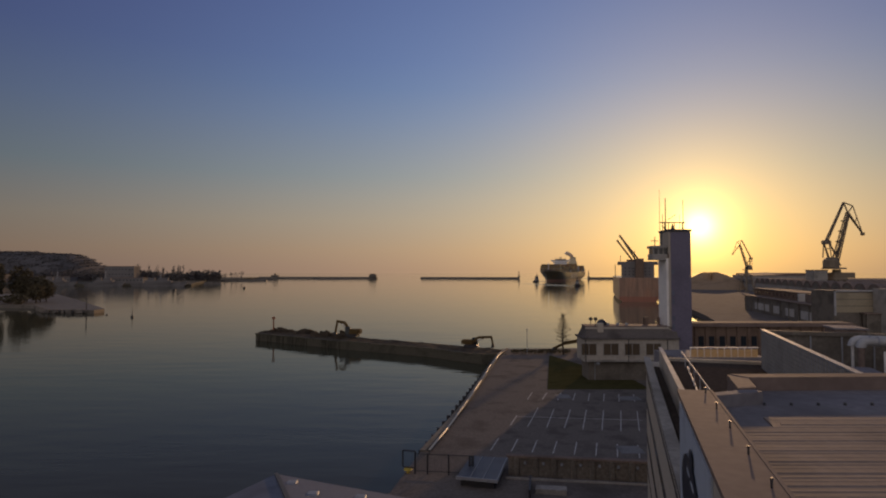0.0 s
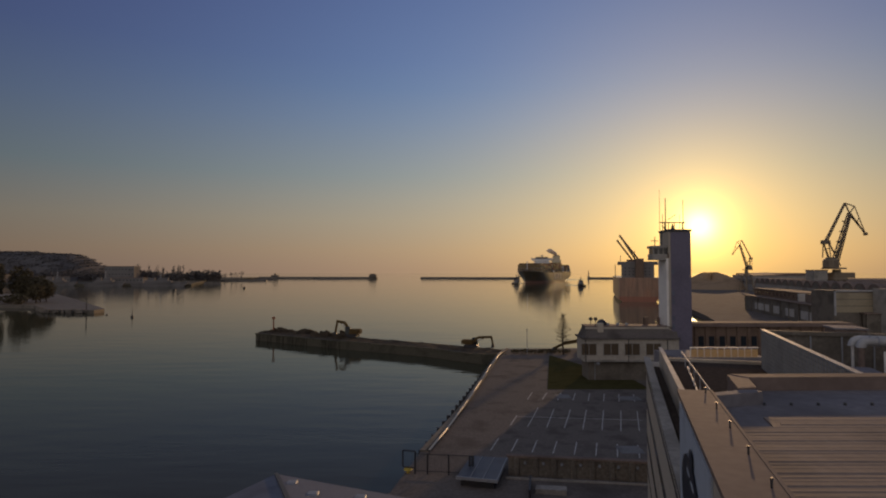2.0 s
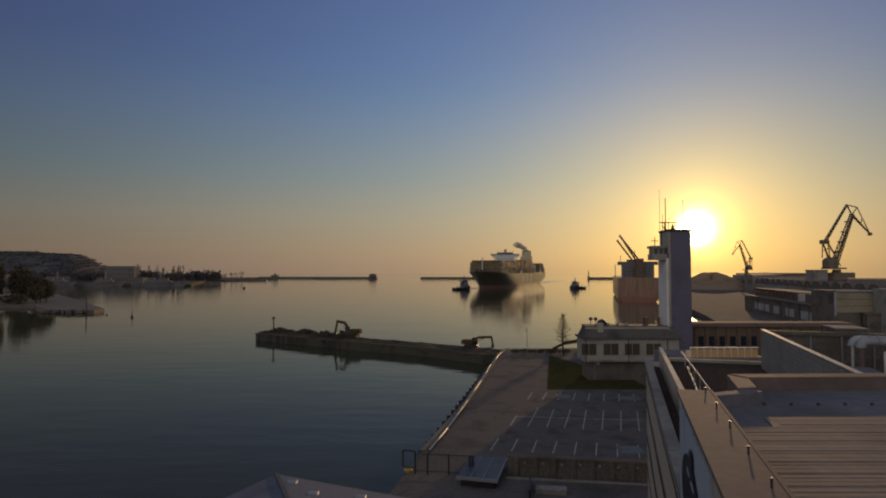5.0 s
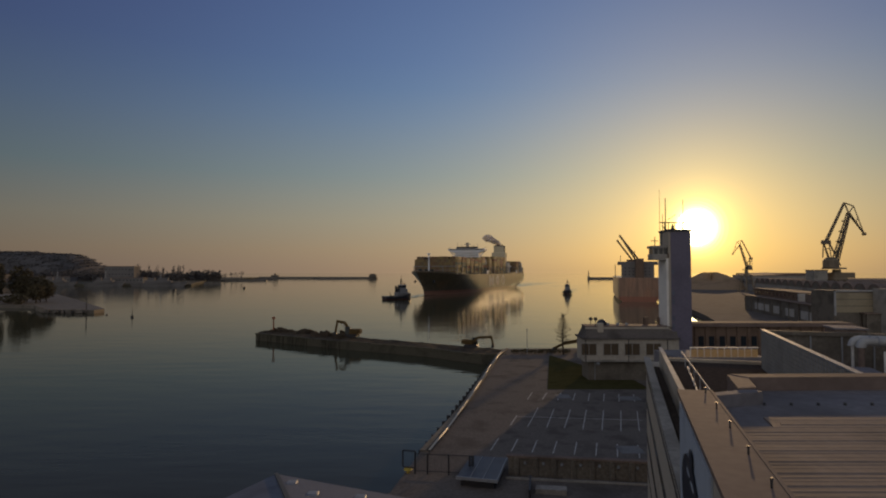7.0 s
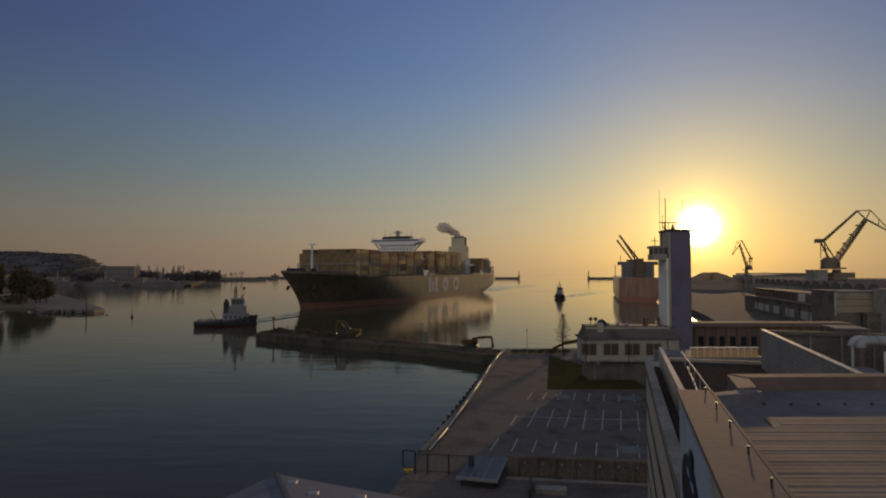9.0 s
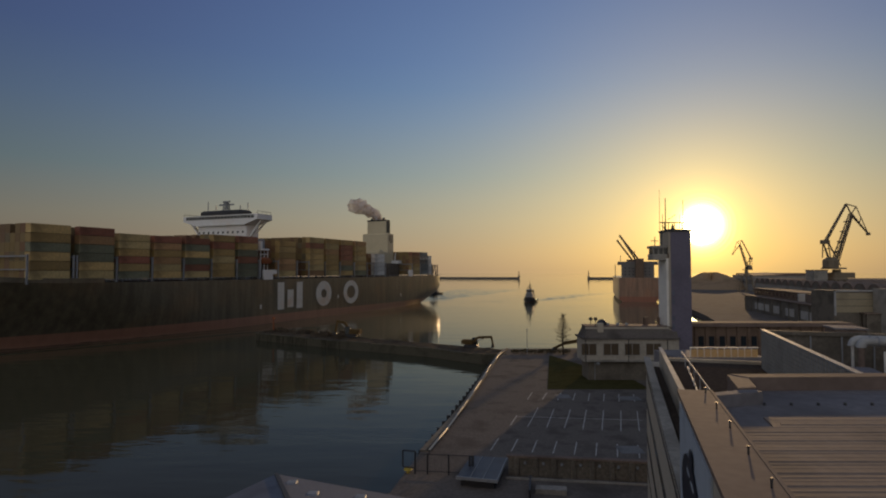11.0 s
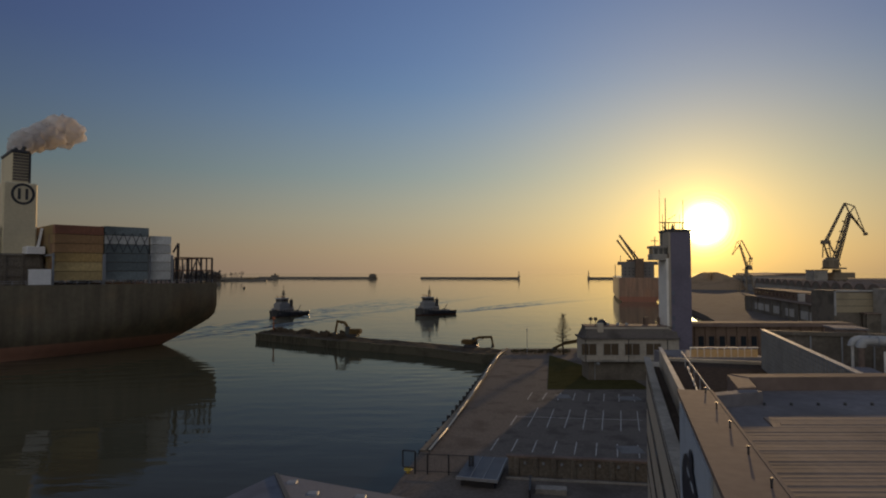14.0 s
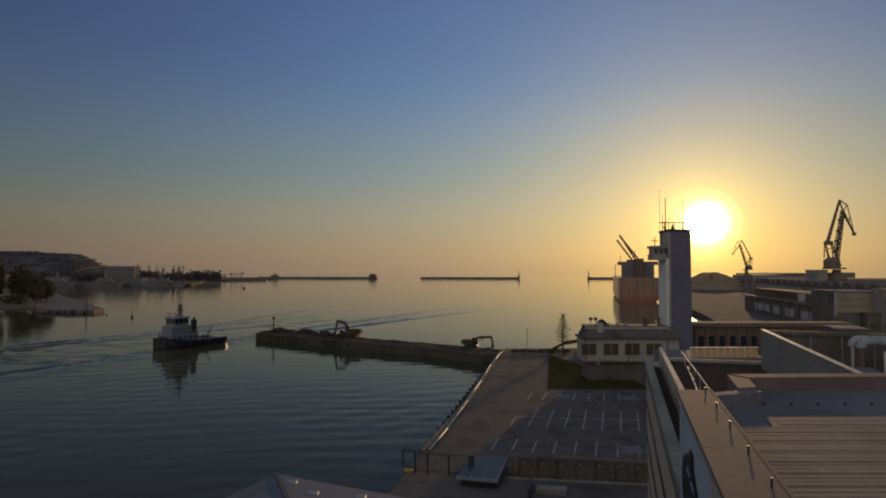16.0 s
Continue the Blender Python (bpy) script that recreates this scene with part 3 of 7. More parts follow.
excavator(pose(-29.5, 189.5, QZ + 0.2, 0, 0, -10) @ Matrix.Diagonal((1.15, 1.15, 1.15, 1)), True, "yellow tracked excavator with raised arm on the jetty")
excavator(pose(8.0, 166.0, QZ + 0.1, 0, 0, 172) @ Matrix.Diagonal((1.05, 1.05, 0.9, 1)), False, "yellow tracked excavator with level arm on the jetty")

excavator(pose(39.2, 157.0, QZ, 0, 0, 0) @ Matrix.Diagonal((1.25, 1.25, 1.25, 1)), None, "dark tracked excavator with outstretched low arm behind the harbour office")


# ---- breakwaters and far shore ----
def breakwater(pts, h, label):
    bm = bm_new()
    for (ax, ay), (bx, by) in zip(pts, pts[1:]):
        d = Vector((bx - ax, by - ay, 0))
        n = max(2, int(d.length / 18))
        w = Vector((-d.y, d.x, 0)).normalized() * 5
        for i in range(n):
            p, q = Vector((ax, ay, 0)) + d * i / n, Vector((ax, ay, 0)) + d * (i + 0.98) / n
            z = Vector((0, 0, h))
            hexa(bm, [p - w * 1.4, q - w * 1.4, q + w * 1.4, p + w * 1.4, p - w + z, q - w + z, q + w + z, p + w + z])
    solo("breakwater", bm, DARK_CONCRETE, label, "breakwater", "structure")


breakwater([(-560, 1780), (-194, 1722)], 5.2, "long concrete breakwater on the horizon")
breakwater([(-345, 1561), (-262, 1600)], 2.0, "low rubble breakwater")
breakwater([(-65, 1722), (219.6, 1665)], 5.0, "concrete breakwater beside the harbour entrance")
breakwater([(413, 1665), (520, 1645)], 5.0, "concrete breakwater beside the harbour entrance")


def lighthouse(x, y, h):
    t = thing("breakwater_light", "small light tower at the breakwater's head", "lighthouse", "entrance lights", at=pose(x, y, 4.5))
    bm = bm_new()
    rod(bm, (0, 0, 0), (0, 0, 3), 4, 3.6, 10)
    part("base", bm, DARK_CONCRETE, t)
    bm = bm_new()
    rod(bm, (0, 0, 3), (0, 0, h - 3), 1.5, 1.1, 10)
    part("shaft", bm, CRANE_PAINT, t)
    bm = bm_new()
    rod(bm, (0, 0, h - 3), (0, 0, h), 1.6, 0.6, 10)
    part("lantern", bm, DARK_METAL, t)


lighthouse(217, 1665, 17)
lighthouse(416, 1665, 19)
bm = bm_new()
box(bm, -218, -196, 1715, 1730, 4, 12)
box(bm, -214, -200, 1716, 1729, 12, 14.5)
solo("breakwater_house", bm, DARK_CONCRETE, "low concrete house at the breakwater's head", "building")
bm = bm_new()
box(bm, -522, -500, 1768, 1782, 5, 10)
box(bm, -514, -508, 1772, 1778, 10, 15)
solo("breakwater_house", bm, DARK_CONCRETE, "small signal house on the breakwater", "building")


def shore():
    """Naval port and wooded hill across the water."""
    # low land
    pts = [(-1600, 930), (-640, 930), (-470, 905), (-385, 892), (-395, 915), (-440, 1040), (-530, 1310), (-470, 1440), (-560, 1560), (-560, 1800), (-1600, 1800)]
    bm = bm_new()
    prism(bm, pts, -3, 3.0)
    solo("far_ground", bm, WET_STONE, "low quays of the port across the water", "ground", "structure")
    for a in ([(-425, 1035), (-398, 1045)], [(-560, 1310), (-400, 1325)], [(-480, 1440), (-430, 1470)]):
        breakwater(a, 3.2, "low stone mole of the far port")
    # the hill
    rng = random.Random(11)
    bm = bm_new()
    ridge = [(-1600, 66), (-1020, 66), (-942, 64), (-838, 57), (-818, 49), (-799, 39), (-786, 29), (-766, 15), (-750, 3)]
    rows = []
    for i in range(81):
        x = -1600 + i * 850 / 80
        for (xa, ha), (xb, hb) in zip(ridge, ridge[1:]):
            if xa <= x <= xb:
                h = ha + (hb - ha) * (x - xa) / (xb - xa)
        row = []
        for k in range(13):
            y = 1180 + k * 25
            prof = math.sin(math.pi * min(1, k / 6) / 2) * max(0.0, 1 - max(0, k - 7) * 0.22)
            v = Vector((x, y, 0)) * 0.02
            row.append(bm.verts.new((x, y, 1 + h * prof * (1 + 0.08 * noise.noise(v)) + 3 * noise.noise(v * 3))))
        rows.append(row)
    for a, b in zip(rows, rows[1:]):
        for k in range(12):
            bm.faces.new((a[k], b[k], b[k + 1], a[k + 1]))
    for _ in range(3400):
        i, k = rng.randrange(80), rng.randrange(1, 8)
        c = rows[i][k].co.lerp(rows[i][k + 1].co, rng.random())
        if c.z > 4:
            clumps(bm, (c.x + rng.uniform(-6, 6), c.y, c.z + 0.8), (6, 6, 1.6), 7, 1.7, rng)
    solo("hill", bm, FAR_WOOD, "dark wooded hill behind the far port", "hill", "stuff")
    # tree belt on the shore
    bm = bm_new()
    for _ in range(300):
        x = rng.uniform(-780, -490)
        h = rng.uniform(14, 25)
        y = 1120 + rng.uniform(-30, 60) + (x + 760) * 0.5
        rod(bm, (x, y, 2), (x, y, h), 0.5, 0.2, 4)
        clumps(bm, (x, y, h * 0.62), (4.5, 4.5, h * 0.45), 22, 2.2, rng)
    for x, y, h in ((-460, 1330, 22), (-474, 1335, 20), (-482, 1330, 21), (-500, 1335, 18)):
        rod(bm, (x, y, 2), (x, y, h), 0.5, 0.2, 4)
        clumps(bm, (x, y, h * 0.7), (5, 5, h * 0.32), 16, 2.0, rng)
    for i in range(14):
        x = rng.uniform(-610, -500)
        h = rng.uniform(30, 41)
        rod(bm, (x, 1160, 2), (x, 1160, h), 0.8, 0.15, 4)
        clumps(bm, (x, 1160, h * 0.6), (2.0, 2.0, h * 0.42), 34, 1.4, rng)
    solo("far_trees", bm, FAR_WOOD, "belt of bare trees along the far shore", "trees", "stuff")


shore()


def far_building(x0, x1, y, h, depth, label, floors=3):
    t = thing("port_building", label, "building", "far port buildings")
    bm = bm_new()
    box(bm, x0, x1, y, y + depth, 3, h)
    part("wall", bm, FAR_WALL, t)
    bm = bm_new()
    box(bm, x0 - 0.6, x1 + 0.6, y - 0.6, y + depth + 0.6, h, h + 0.8)
    part("roof", bm, ROOF_BROWN, t)
    n = max(3, int((x1 - x0) / 6))
    for f in range(floors):
        for i in range(n):
            cx = x0 + (i + 0.5) * (x1 - x0) / n
            z = 4 + (f + 0.35) * (h - 4) / floors
            bm = bm_new()
            box(bm, cx - 1.2, cx + 1.2, y - 0.12, y + 0.1, z, z + 1.6)
            part("window", bm, GLASS, t)


far_building(-642, -586, 1105, 31.5, 20, "long grey hall of the far port", 3)
far_building(-860, -770, 1020, 17, 20, "long grey shed with a pale roof by the far quay", 2)
far_building(-720, -640, 1000, 13, 20, "low grey shed by the far quay", 1)
far_building(-980, -880, 1000, 19, 22, "grey barrack block by the far quay", 3)
far_building(-575, -520, 1010, 11, 16, "low workshop by the far quay", 1)
far_building(-1080, -1000, 960, 15, 20, "grey storehouse by the far quay", 2)


def far_ship(x, y, length, label, rz=0):
    t = thing("naval_ship", label, "ship", "moored naval ships", at=pose(x, y, 0, 0, 0, rz))
    bm = bm_new()
    k = length
    hexa(bm, [(-k * .46, -4, -1), (k * .42, -1.5, -1), (k * .42, 1.5, -1), (-k * .46, 4, -1), (-k * .5, -5, 5), (k * .52, -0.8, 7), (k * .52, 0.8, 7), (-k * .5, 5, 5)])
    part("hull", bm, FAR_WALL, t)
    bm = bm_new()
    bev_box(bm, -k * .25, k * .22, -3.6, 3.6, 5, 9, 0.5)
    bev_box(bm, -k * .02, k * .16, -3, 3, 9, 12.5, 0.4)
    bev_box(bm, -k * .2, -k * .08, -2.4, 2.4, 9, 13, 0.5)
    part("superstructure", bm, FAR_WALL, t)
    bm = bm_new()
    lattice(bm, (k * .02, 0, 12), (k * .02, 0, 23), 1.6, 5, 0.25)
    rod(bm, (-k * .3, 0, 5), (-k * .3, 0, 15), 0.2)
    part("mast", bm, GREY_METAL, t)


far_ship(-430, 884, 84, "grey naval ship with white upperworks at the far quay", 2)
far_ship(-520, 896, 60, "small grey naval ship at the far quay", 2)
far_ship(-610, 920, 62, "small grey naval ship at the far quay", 3)


def near_spit():
    """A tree-covered spit with a stone mole."""
    pts = [(-460, 380), (-264, 374), (-242, 352), (-226, 331), (-196, 328), (-196, 338), (-230, 382), (-285, 452), (-356, 540), (-700, 620), (-700, 380)]
    bm = bm_new()
    prism(bm, pts, -3, 2.0)
    solo("spit", bm, DARK_CONCRETE, "low grey spit with a stone mole", "ground", "structure")
    rng = random.Random(5)
    bm = bm_new()
    for i in range(60):
        x = rng.uniform(-262, -200)
        y = 374 - max(0, x + 264) * 1.15 + rng.uniform(-1, 3) if x < -224 else 328 + rng.uniform(-1, 3)
        s = rng.uniform(0.5, 1.3)
        hexa(bm, [(x + dx * s, y + dy * s, 1.4 + dz * s) for dx, dy, dz in ((-1, -1, -1), (1, -1, -1), (1, 1, -1), (-1, 1, -1), (-.7, -.6, .8), (.8, -.7, .6), (.6, .8, .7), (-.8, .6, .5))])
    solo("stones", bm, DARK_CONCRETE, "loose stones along the mole", "stones", "stuff")
    for i in range(24):
        x, y = -371 + i * 4.2 + rng.uniform(-2, 2), rng.uniform(388, 412)
        h = rng.uniform(25, 35) if i < 17 else rng.uniform(30 - (i - 16) * 2.6, 32 - (i - 16) * 2.4)
        t = thing("tree", "tall autumn tree with thin brown foliage on the spit", "tree", "trees on the spit", at=pose(x, y, 1.8))
        bm = bm_new()
        rod(bm, (0, 0, 0), (rng.uniform(-1, 1), 0, h * 0.75), 0.45, 0.1, 6)
        for k in range(9):
            a, z = rng.uniform(0, 6.28), h * rng.uniform(0.25, 0.7)
            rod(bm, (0, 0, z), (math.cos(a) * 3.5, math.sin(a) * 3.5, z + 4), 0.16, 0.04, 5)
        part("trunk", bm, PLANT, t)
        bm = bm_new()
        clumps(bm, (0, 0, h * 0.58), (5.6, 5.6, h * 0.44), 650, 0.85, rng)
        part("crown", bm, FOLIAGE, t)
    for i in range(9):
        x, y = -350 + i * 9, rng.uniform(380, 388)
        t = thing("bush", "brown bush on the spit", "bush", "bushes on the spit", at=pose(x, y, 1.9))
        bm = bm_new()
        rod(bm, (0, 0, 0), (0.4, 0, 3), 0.15, 0.05, 5)
        part("stem", bm, PLANT, t)
        bm = bm_new()
        clumps(bm, (0, 0, 3.4), (5.4, 3.5, 3.2), 260, 0.8, rng)
        part("crown", bm, FOLIAGE, t)


near_spit()
post("mole_light", -204, 334, 2, 9.5, 0.3, DARK_METAL, "light post on the stone mole", "beacon", 0.8)


def buoy(x, y, r, h, label):
    t = thing("buoy", label, "buoy", "harbour buoys", at=pose(x, y, -0.3))
    bm = bm_new()
    rod(bm, (0, 0, 0), (0, 0, r * 1.6), r, r * 0.85, 10)
    part("float", bm, DARK_METAL, t)
    if h:
        bm = bm_new()
        rod(bm, (0, 0, r * 1.6), (0, 0, h), r * 0.25, r * 0.12, 6)
        part("mast", bm, DARK_METAL, t)


buoy(-160.5, 301.6, 0.8, 5.2, "dark spar buoy afloat")
buoy(-182.4, 316.8, 0.55, 0, "small dark mooring buoy afloat")
buoy(-320, 694, 1.6, 0, "dark mooring buoy afloat")
buoy(-266, 781, 1.6, 0, "dark mooring buoy afloat")


# ---- the container ship: x forward from the stern, y to port ----
HB = 24.8


def hull_point(u, z):
    """A point of the port side: u from stern (0) to stem (1), z above the water."""
    zz = max(z, 0.0)
    stern = 14.0 * max(0.0, 1 - zz / 9.0) ** 1.1
    stem = 327.0 + 21.5 * (zz / 22.0) ** 1.7
    s = stern + (stem - stern) * u
    entry = 112 - 44 * zz / 22
    k = max(0.0, (s - (stem - entry)) / entry)
    b = HB * max(0.0, 1 - k ** (1.7 + 0.8 * zz / 22))
    run = 75 * (1 - min(1, zz / 14)) + 6
    q = max(0.0, 1 - (s - stern) / run)
    b *= 1 - q ** 2 * (0.38 * (1 - min(1, zz / 12)) + 0.05)
    return s, b


def deck_z(s):
    return 20.2 + 2.6 * max(0.0, (s - 296) / 52) ** 0.7 if s > 296 else 20.2


def container_ship():
    ship = thing("container_ship", "laden dark-hulled container ship with white bridge and cream funnel", "container ship")
    us = [0, .006, .02, .04, .07, .1, .14, .2, .3, .45, .6, .68, .74, .79, .83, .87, .9, .925, .95, .965, .98, .99, 1]
    zs = [-1.5, 0, 1.5, 3, 4.6, 6.5, 8, 10, 13, 16.5, 20.2]
    bm = bm_new()
    sides = []
    for sign in (1, -1):
        g = []
        for u in us:
            col = []
            for z in zs:
                s, b = hull_point(u, z)
                zt = z if z < 20 else deck_z(s)
                if z < 20 and s > 296:
                    zt = z * (1 + (deck_z(s) - 20.2) / 20.2 * (z / 20.2))
                col.append(bm.verts.new((s, sign * max(b, 0.15), zt)))
            g.append(col)
        sides.append(g)
        for a, b in zip(g, g[1:]):
            for i in range(len(zs) - 1):
                f = (a[i], b[i], b[i + 1], a[i + 1])
                bm.faces.new(f if sign < 0 else f[::-1])
    p, q = sides
    for i in range(len(zs) - 1):
        bm.faces.new((p[0][i], p[0][i + 1], q[0][i + 1], q[0][i]))
        bm.faces.new((p[-1][i], q[-1][i], q[-1][i + 1], p[-1][i + 1]))
    part("hull", bm, HULL, ship, "dark brown-black hull with faded red boot topping", smooth=True).data.set_sharp_from_angle(angle=radians(32))
    bm = bm_new()
    verts = []
    for u in us:
        s, b = hull_point(u, 20.2)
        verts.append((bm.verts.new((s, max(b, 0.15) * 0.985, deck_z(s) - 0.25)), bm.verts.new((s, -max(b, 0.15) * 0.985, deck_z(s) - 0.25))))
    for a, b in zip(verts, verts[1:]):
        bm.faces.new((a[1], b[1], b[0], a[0]))
    part("deck", bm, DECK, ship)
    # bulwark at the bow
    for sign, nm in ((1, "bulwark"), (-1, "bulwark")):
        bm = bm_new()
        prev = None
        for u in us[13:]:
            s, b = hull_point(u, 20.2)
            c = (s, sign * max(b - 0.1, 0.05), deck_z(s))
            if prev:
                hexa(bm, [(prev[0], prev[1] - 0.12, prev[2]), (c[0], c[1] - 0.12, c[2]), (c[0], c[1] + 0.12, c[2]), (prev[0], prev[1] + 0.12, prev[2]),
                          (prev[0], prev[1] - 0.12, prev[2] + 1.5), (c[0], c[1] - 0.12, c[2] + 1.5), (c[0], c[1] + 0.12, c[2] + 1.5), (prev[0], prev[1] + 0.12, prev[2] + 1.5)])
            prev = c
        part(nm, bm, HULL, ship)
    # side rail all along
    bm = bm_new()
    for s in range(2, 286, 3):
        beam(bm, (s, HB - 0.4, 20.2), (s, HB - 0.4, 21.3), 0.1)
    for z in (20.75, 21.3):
        beam(bm, (2, HB - 0.4, z), (286, HB - 0.4, z), 0.08)
    part("side_rail", bm, GREY_METAL, ship)

    # plain shapes in place of the lettering on the side
    def slab(s0, s1, z0, z1):
        bm = bm_new()
        box(bm, s0, s1, HB - 0.2, HB + 0.05, z0, z1)
        part("hull_marking", bm, LETTER, ship, "plain white block painted on the hull")

    slab(168, 172.6, 5.8, 18.6)
    slab(175.0, 179.4, 6.6, 15.0)
    slab(181.9, 186.5, 5.8, 18.6)
    for s, z in ((64.8, 8.3), (137, 10.0), (197.9, 7.9)):
        bm = bm_new()
        box(bm, s - 0.5, s + 0.5, HB - 0.2, HB + 0.05, z - 1.0, z + 1.0)
        part("draught_mark", bm, LETTER, ship, "small white mark on the hull")

    def oval(s0, s1, hole):
        bm = bm_new()
        ring = [(math.cos(6.2832 * i / 28), math.sin(6.2832 * i / 28)) for i in range(28)]
        cs, cz, rs, rz = (s0 + s1) / 2, 12.2, (s1 - s0) / 2, 6.5
        out = [bm.verts.new((cs + c * rs, HB + 0.05, cz + d * rz)) for c, d in ring]
        if hole:
            inn = [bm.verts.new((cs + c * rs * hole, HB + 0.05, cz + d * rz * hole)) for c, d in ring]
            for i in range(28):
                bm.faces.new((out[i], out[(i + 1) % 28], inn[(i + 1) % 28], inn[i]))
        else:
            bm.faces.new(out)
        part("hull_marking", bm, LETTER, ship, "plain white oval painted on the hull")

    oval(143.3, 157, 0.35)
    oval(116.7, 131.8, 0.55)

    # bays of containers: (aft end, tiers on the port side, tiers within, half width in rows)
    rng = random.Random(21)
    bays = [(15.2, 5, 5, 9, 2.72), (21.9, 6, 6, 9, 2.66), (34.4, 6, 6, 9, 2.62), (84.5, 5, 5, 9, 2.62), (106.5, 7, 7, 9, 2.85), (121.0, 7, 7, 9, 2.85), (135.0, 7, 7, 9, 2.85),
            (148.9, 7, 7, 9, 2.85), (172.3, 6, 6, 9, 2.85), (199, 6, 6, 9, 2.98), (213, 6, 6, 9, 2.95), (227, 6, 6, 9, 2.62), (241, 6, 6, 9, 2.62),
            (255, 6, 6, 9, 2.62), (269, 6, 6, 9, 2.85), (284, 6, 6, 9, 2.85)]
    shared = []
    for m in BOX_MATS:
        bm = bm_new()
        box(bm, 0, 12.15, -1.2, 1.2, 0, 2.52)
        for i in range(1, 24):
            box(bm, i * 0.5, i * 0.5 + 0.22, 1.2, 1.235, 0.2, 2.4)
        box(bm, 0, 0.3, 1.2, 1.26, 0, 2.52)
        box(bm, 11.85, 12.15, 1.2, 1.26, 0, 2.52)
        shared.append(mesh_of(bm, m))
    for s, port, inner, rows, tier in bays:
        base = 21.4
        run = 6.1 if s < 20 else 12.15
        cols = rows * 2 + 1
        bm = bm_new()
        for c in range(cols - 1):
            y = -rows * 2.5 + c * 2.5
            n = inner - (1 if rng.random() < 0.2 else 0)
            for k in range(n):
                if c < 2 or k >= n - 2 or s > 280 or c > cols - 4 or s < 40:
                    box(bm, s, s + run, y - 1.2, y + 1.2, base + k * tier, base + (k + 1) * tier - 0.04)
                elif k == 0:
                    box(bm, s + 0.3, s + 11.85, y - 1.2, y + 1.2, base, base + (n - 2) * tier)
        part("deck_cargo", bm, STACK, ship, "stacked steel containers of mixed colours", kind="stuff")
        for k in range(port):
            pick = rng.choice((0, 0, 1, 2, 2, 4, 4, 6, 6, 8, 9, 0) if s > 100 else (7, 7, 7, 7) if s < 20 or s > 80 else (5, 7, 5, 5) if s < 30 else (0, 4, 8, 0, 6))
            ob = new("container", shared[pick])
            ob.parent, ob.matrix_basis = ship, Matrix.Translation((s, rows * 2.5, base + k * tier)) @ Matrix.Diagonal((run / 12.15, 1, (tier - 0.14) / 2.52, 1))
        bm = bm_new()
        for x in (s - 0.35, s + run + 0.3) if s < 40 else (s - 0.9, s + 13.0):
            for y in (-rows * 2.5 - 1.6, -8, 8, rows * 2.5 + 1.45):
                beam(bm, (x, y, 20), (x, y, 29), 0.5)
            beam(bm, (x, -rows * 2.5 - 1.4, 28.5), (x, rows * 2.5 + 1.4, 28.5), 0.5)
            beam(bm, (x, -rows * 2.5 - 1.4, 24.5), (x, rows * 2.5 + 1.4, 24.5), 0.3)
        part("lashing_bridge", bm, GREY_METAL, ship)

    # lashing rods across the grey boxes aft
    for k in range(5):
        bm = bm_new()
        x = 22.0 + k * 2.4
        beam(bm, (x, 24.0, 29.6), (x + 2.4, 24.0, 35.4), 0.14)
        beam(bm, (x + 2.4, 24.0, 29.6), (x, 24.0, 35.4), 0.14)
        part("lashing_rod", bm, DARK_METAL, ship)
    # bridge house
    bm = bm_new()
    bev_box(bm, 188.6, 197.0, -15.0, 15.0, 20, 45.5, 0.4)
    part("deckhouse", bm, SHIP_WHITE, ship, "white deckhouse")
    bm = bm_new()
    w = [(-22.8, 47.6), (-15.0, 45.2), (15.0, 45.2), (22.8, 47.6), (22.8, 50.0), (-22.8, 50.0)]
    a, b = [bm.verts.new((188.6, y, z)) for y, z in w], [bm.verts.new((198.6, y, z)) for y, z in w]
    bm.faces.new(a[::-1])
    bm.faces.new(b)
    for i in range(6):
        bm.faces.new((a[i], b[i], b[(i + 1) % 6], a[(i + 1) % 6]))
    part("bridge_wing", bm, SHIP_WHITE, ship, "white bridge with flared wings")
    bm = bm_new()
    for y in range(-20, 21, 2):
        box(bm, 198.55, 198.7, y - 0.85, y + 0.85, 48.2, 49.6)
    part("bridge_window", bm, GLASS, ship, kind="stuff")
    for sign in (1, -1):
        bm = bm_new()
        beam(bm, (194.5, sign * 15.4, 40), (194.5, sign * 21.8, 47.4), 1.2, 0.8)
        beam(bm, (190.5, sign * 15.4, 42), (190.5, sign * 21.0, 47.2), 0.8, 0.6)
        part("wing_brace", bm, SHIP_WHITE, ship)
    for sign in (1, -1):
        bm = bm_new()
        for x in (189, 192, 195, 198.2):
            beam(bm, (x, sign * 22.5, 50), (x, sign * 22.5, 51.2), 0.12)
        beam(bm, (189, sign * 22.5, 51.2), (198.2, sign * 22.5, 51.2), 0.16)
        part("wing_rail", bm, DARK_METAL, ship)
    bm = bm_new()
    bev_box(bm, 190.5, 198, -13, 13, 50, 52.4, 0.8)
    part("wheelhouse_top", bm, DARK_METAL, ship, "dark deckhouse above the bridge")
    bm = bm_new()
    lattice(bm, (194, 0, 52.5), (194, 0, 56.4), 2.4, 3, 0.4)
    beam(bm, (194, -4.2, 55.4), (194, 4.2, 55.4), 0.7)
    beam(bm, (194, -2.2, 56.9), (194, 2.2, 56.9), 0.6)
    part("radar_mast", bm, GREY_METAL, ship)
    for y, h in ((-13.5, 57.5), (-8, 55.5), (8, 55), (13.0, 56)):
        bm = bm_new()
        rod(bm, (193, y * 0.94, 52), (193, y * 0.94, h), 0.2)
        part("aerial", bm, GREY_METAL, ship)
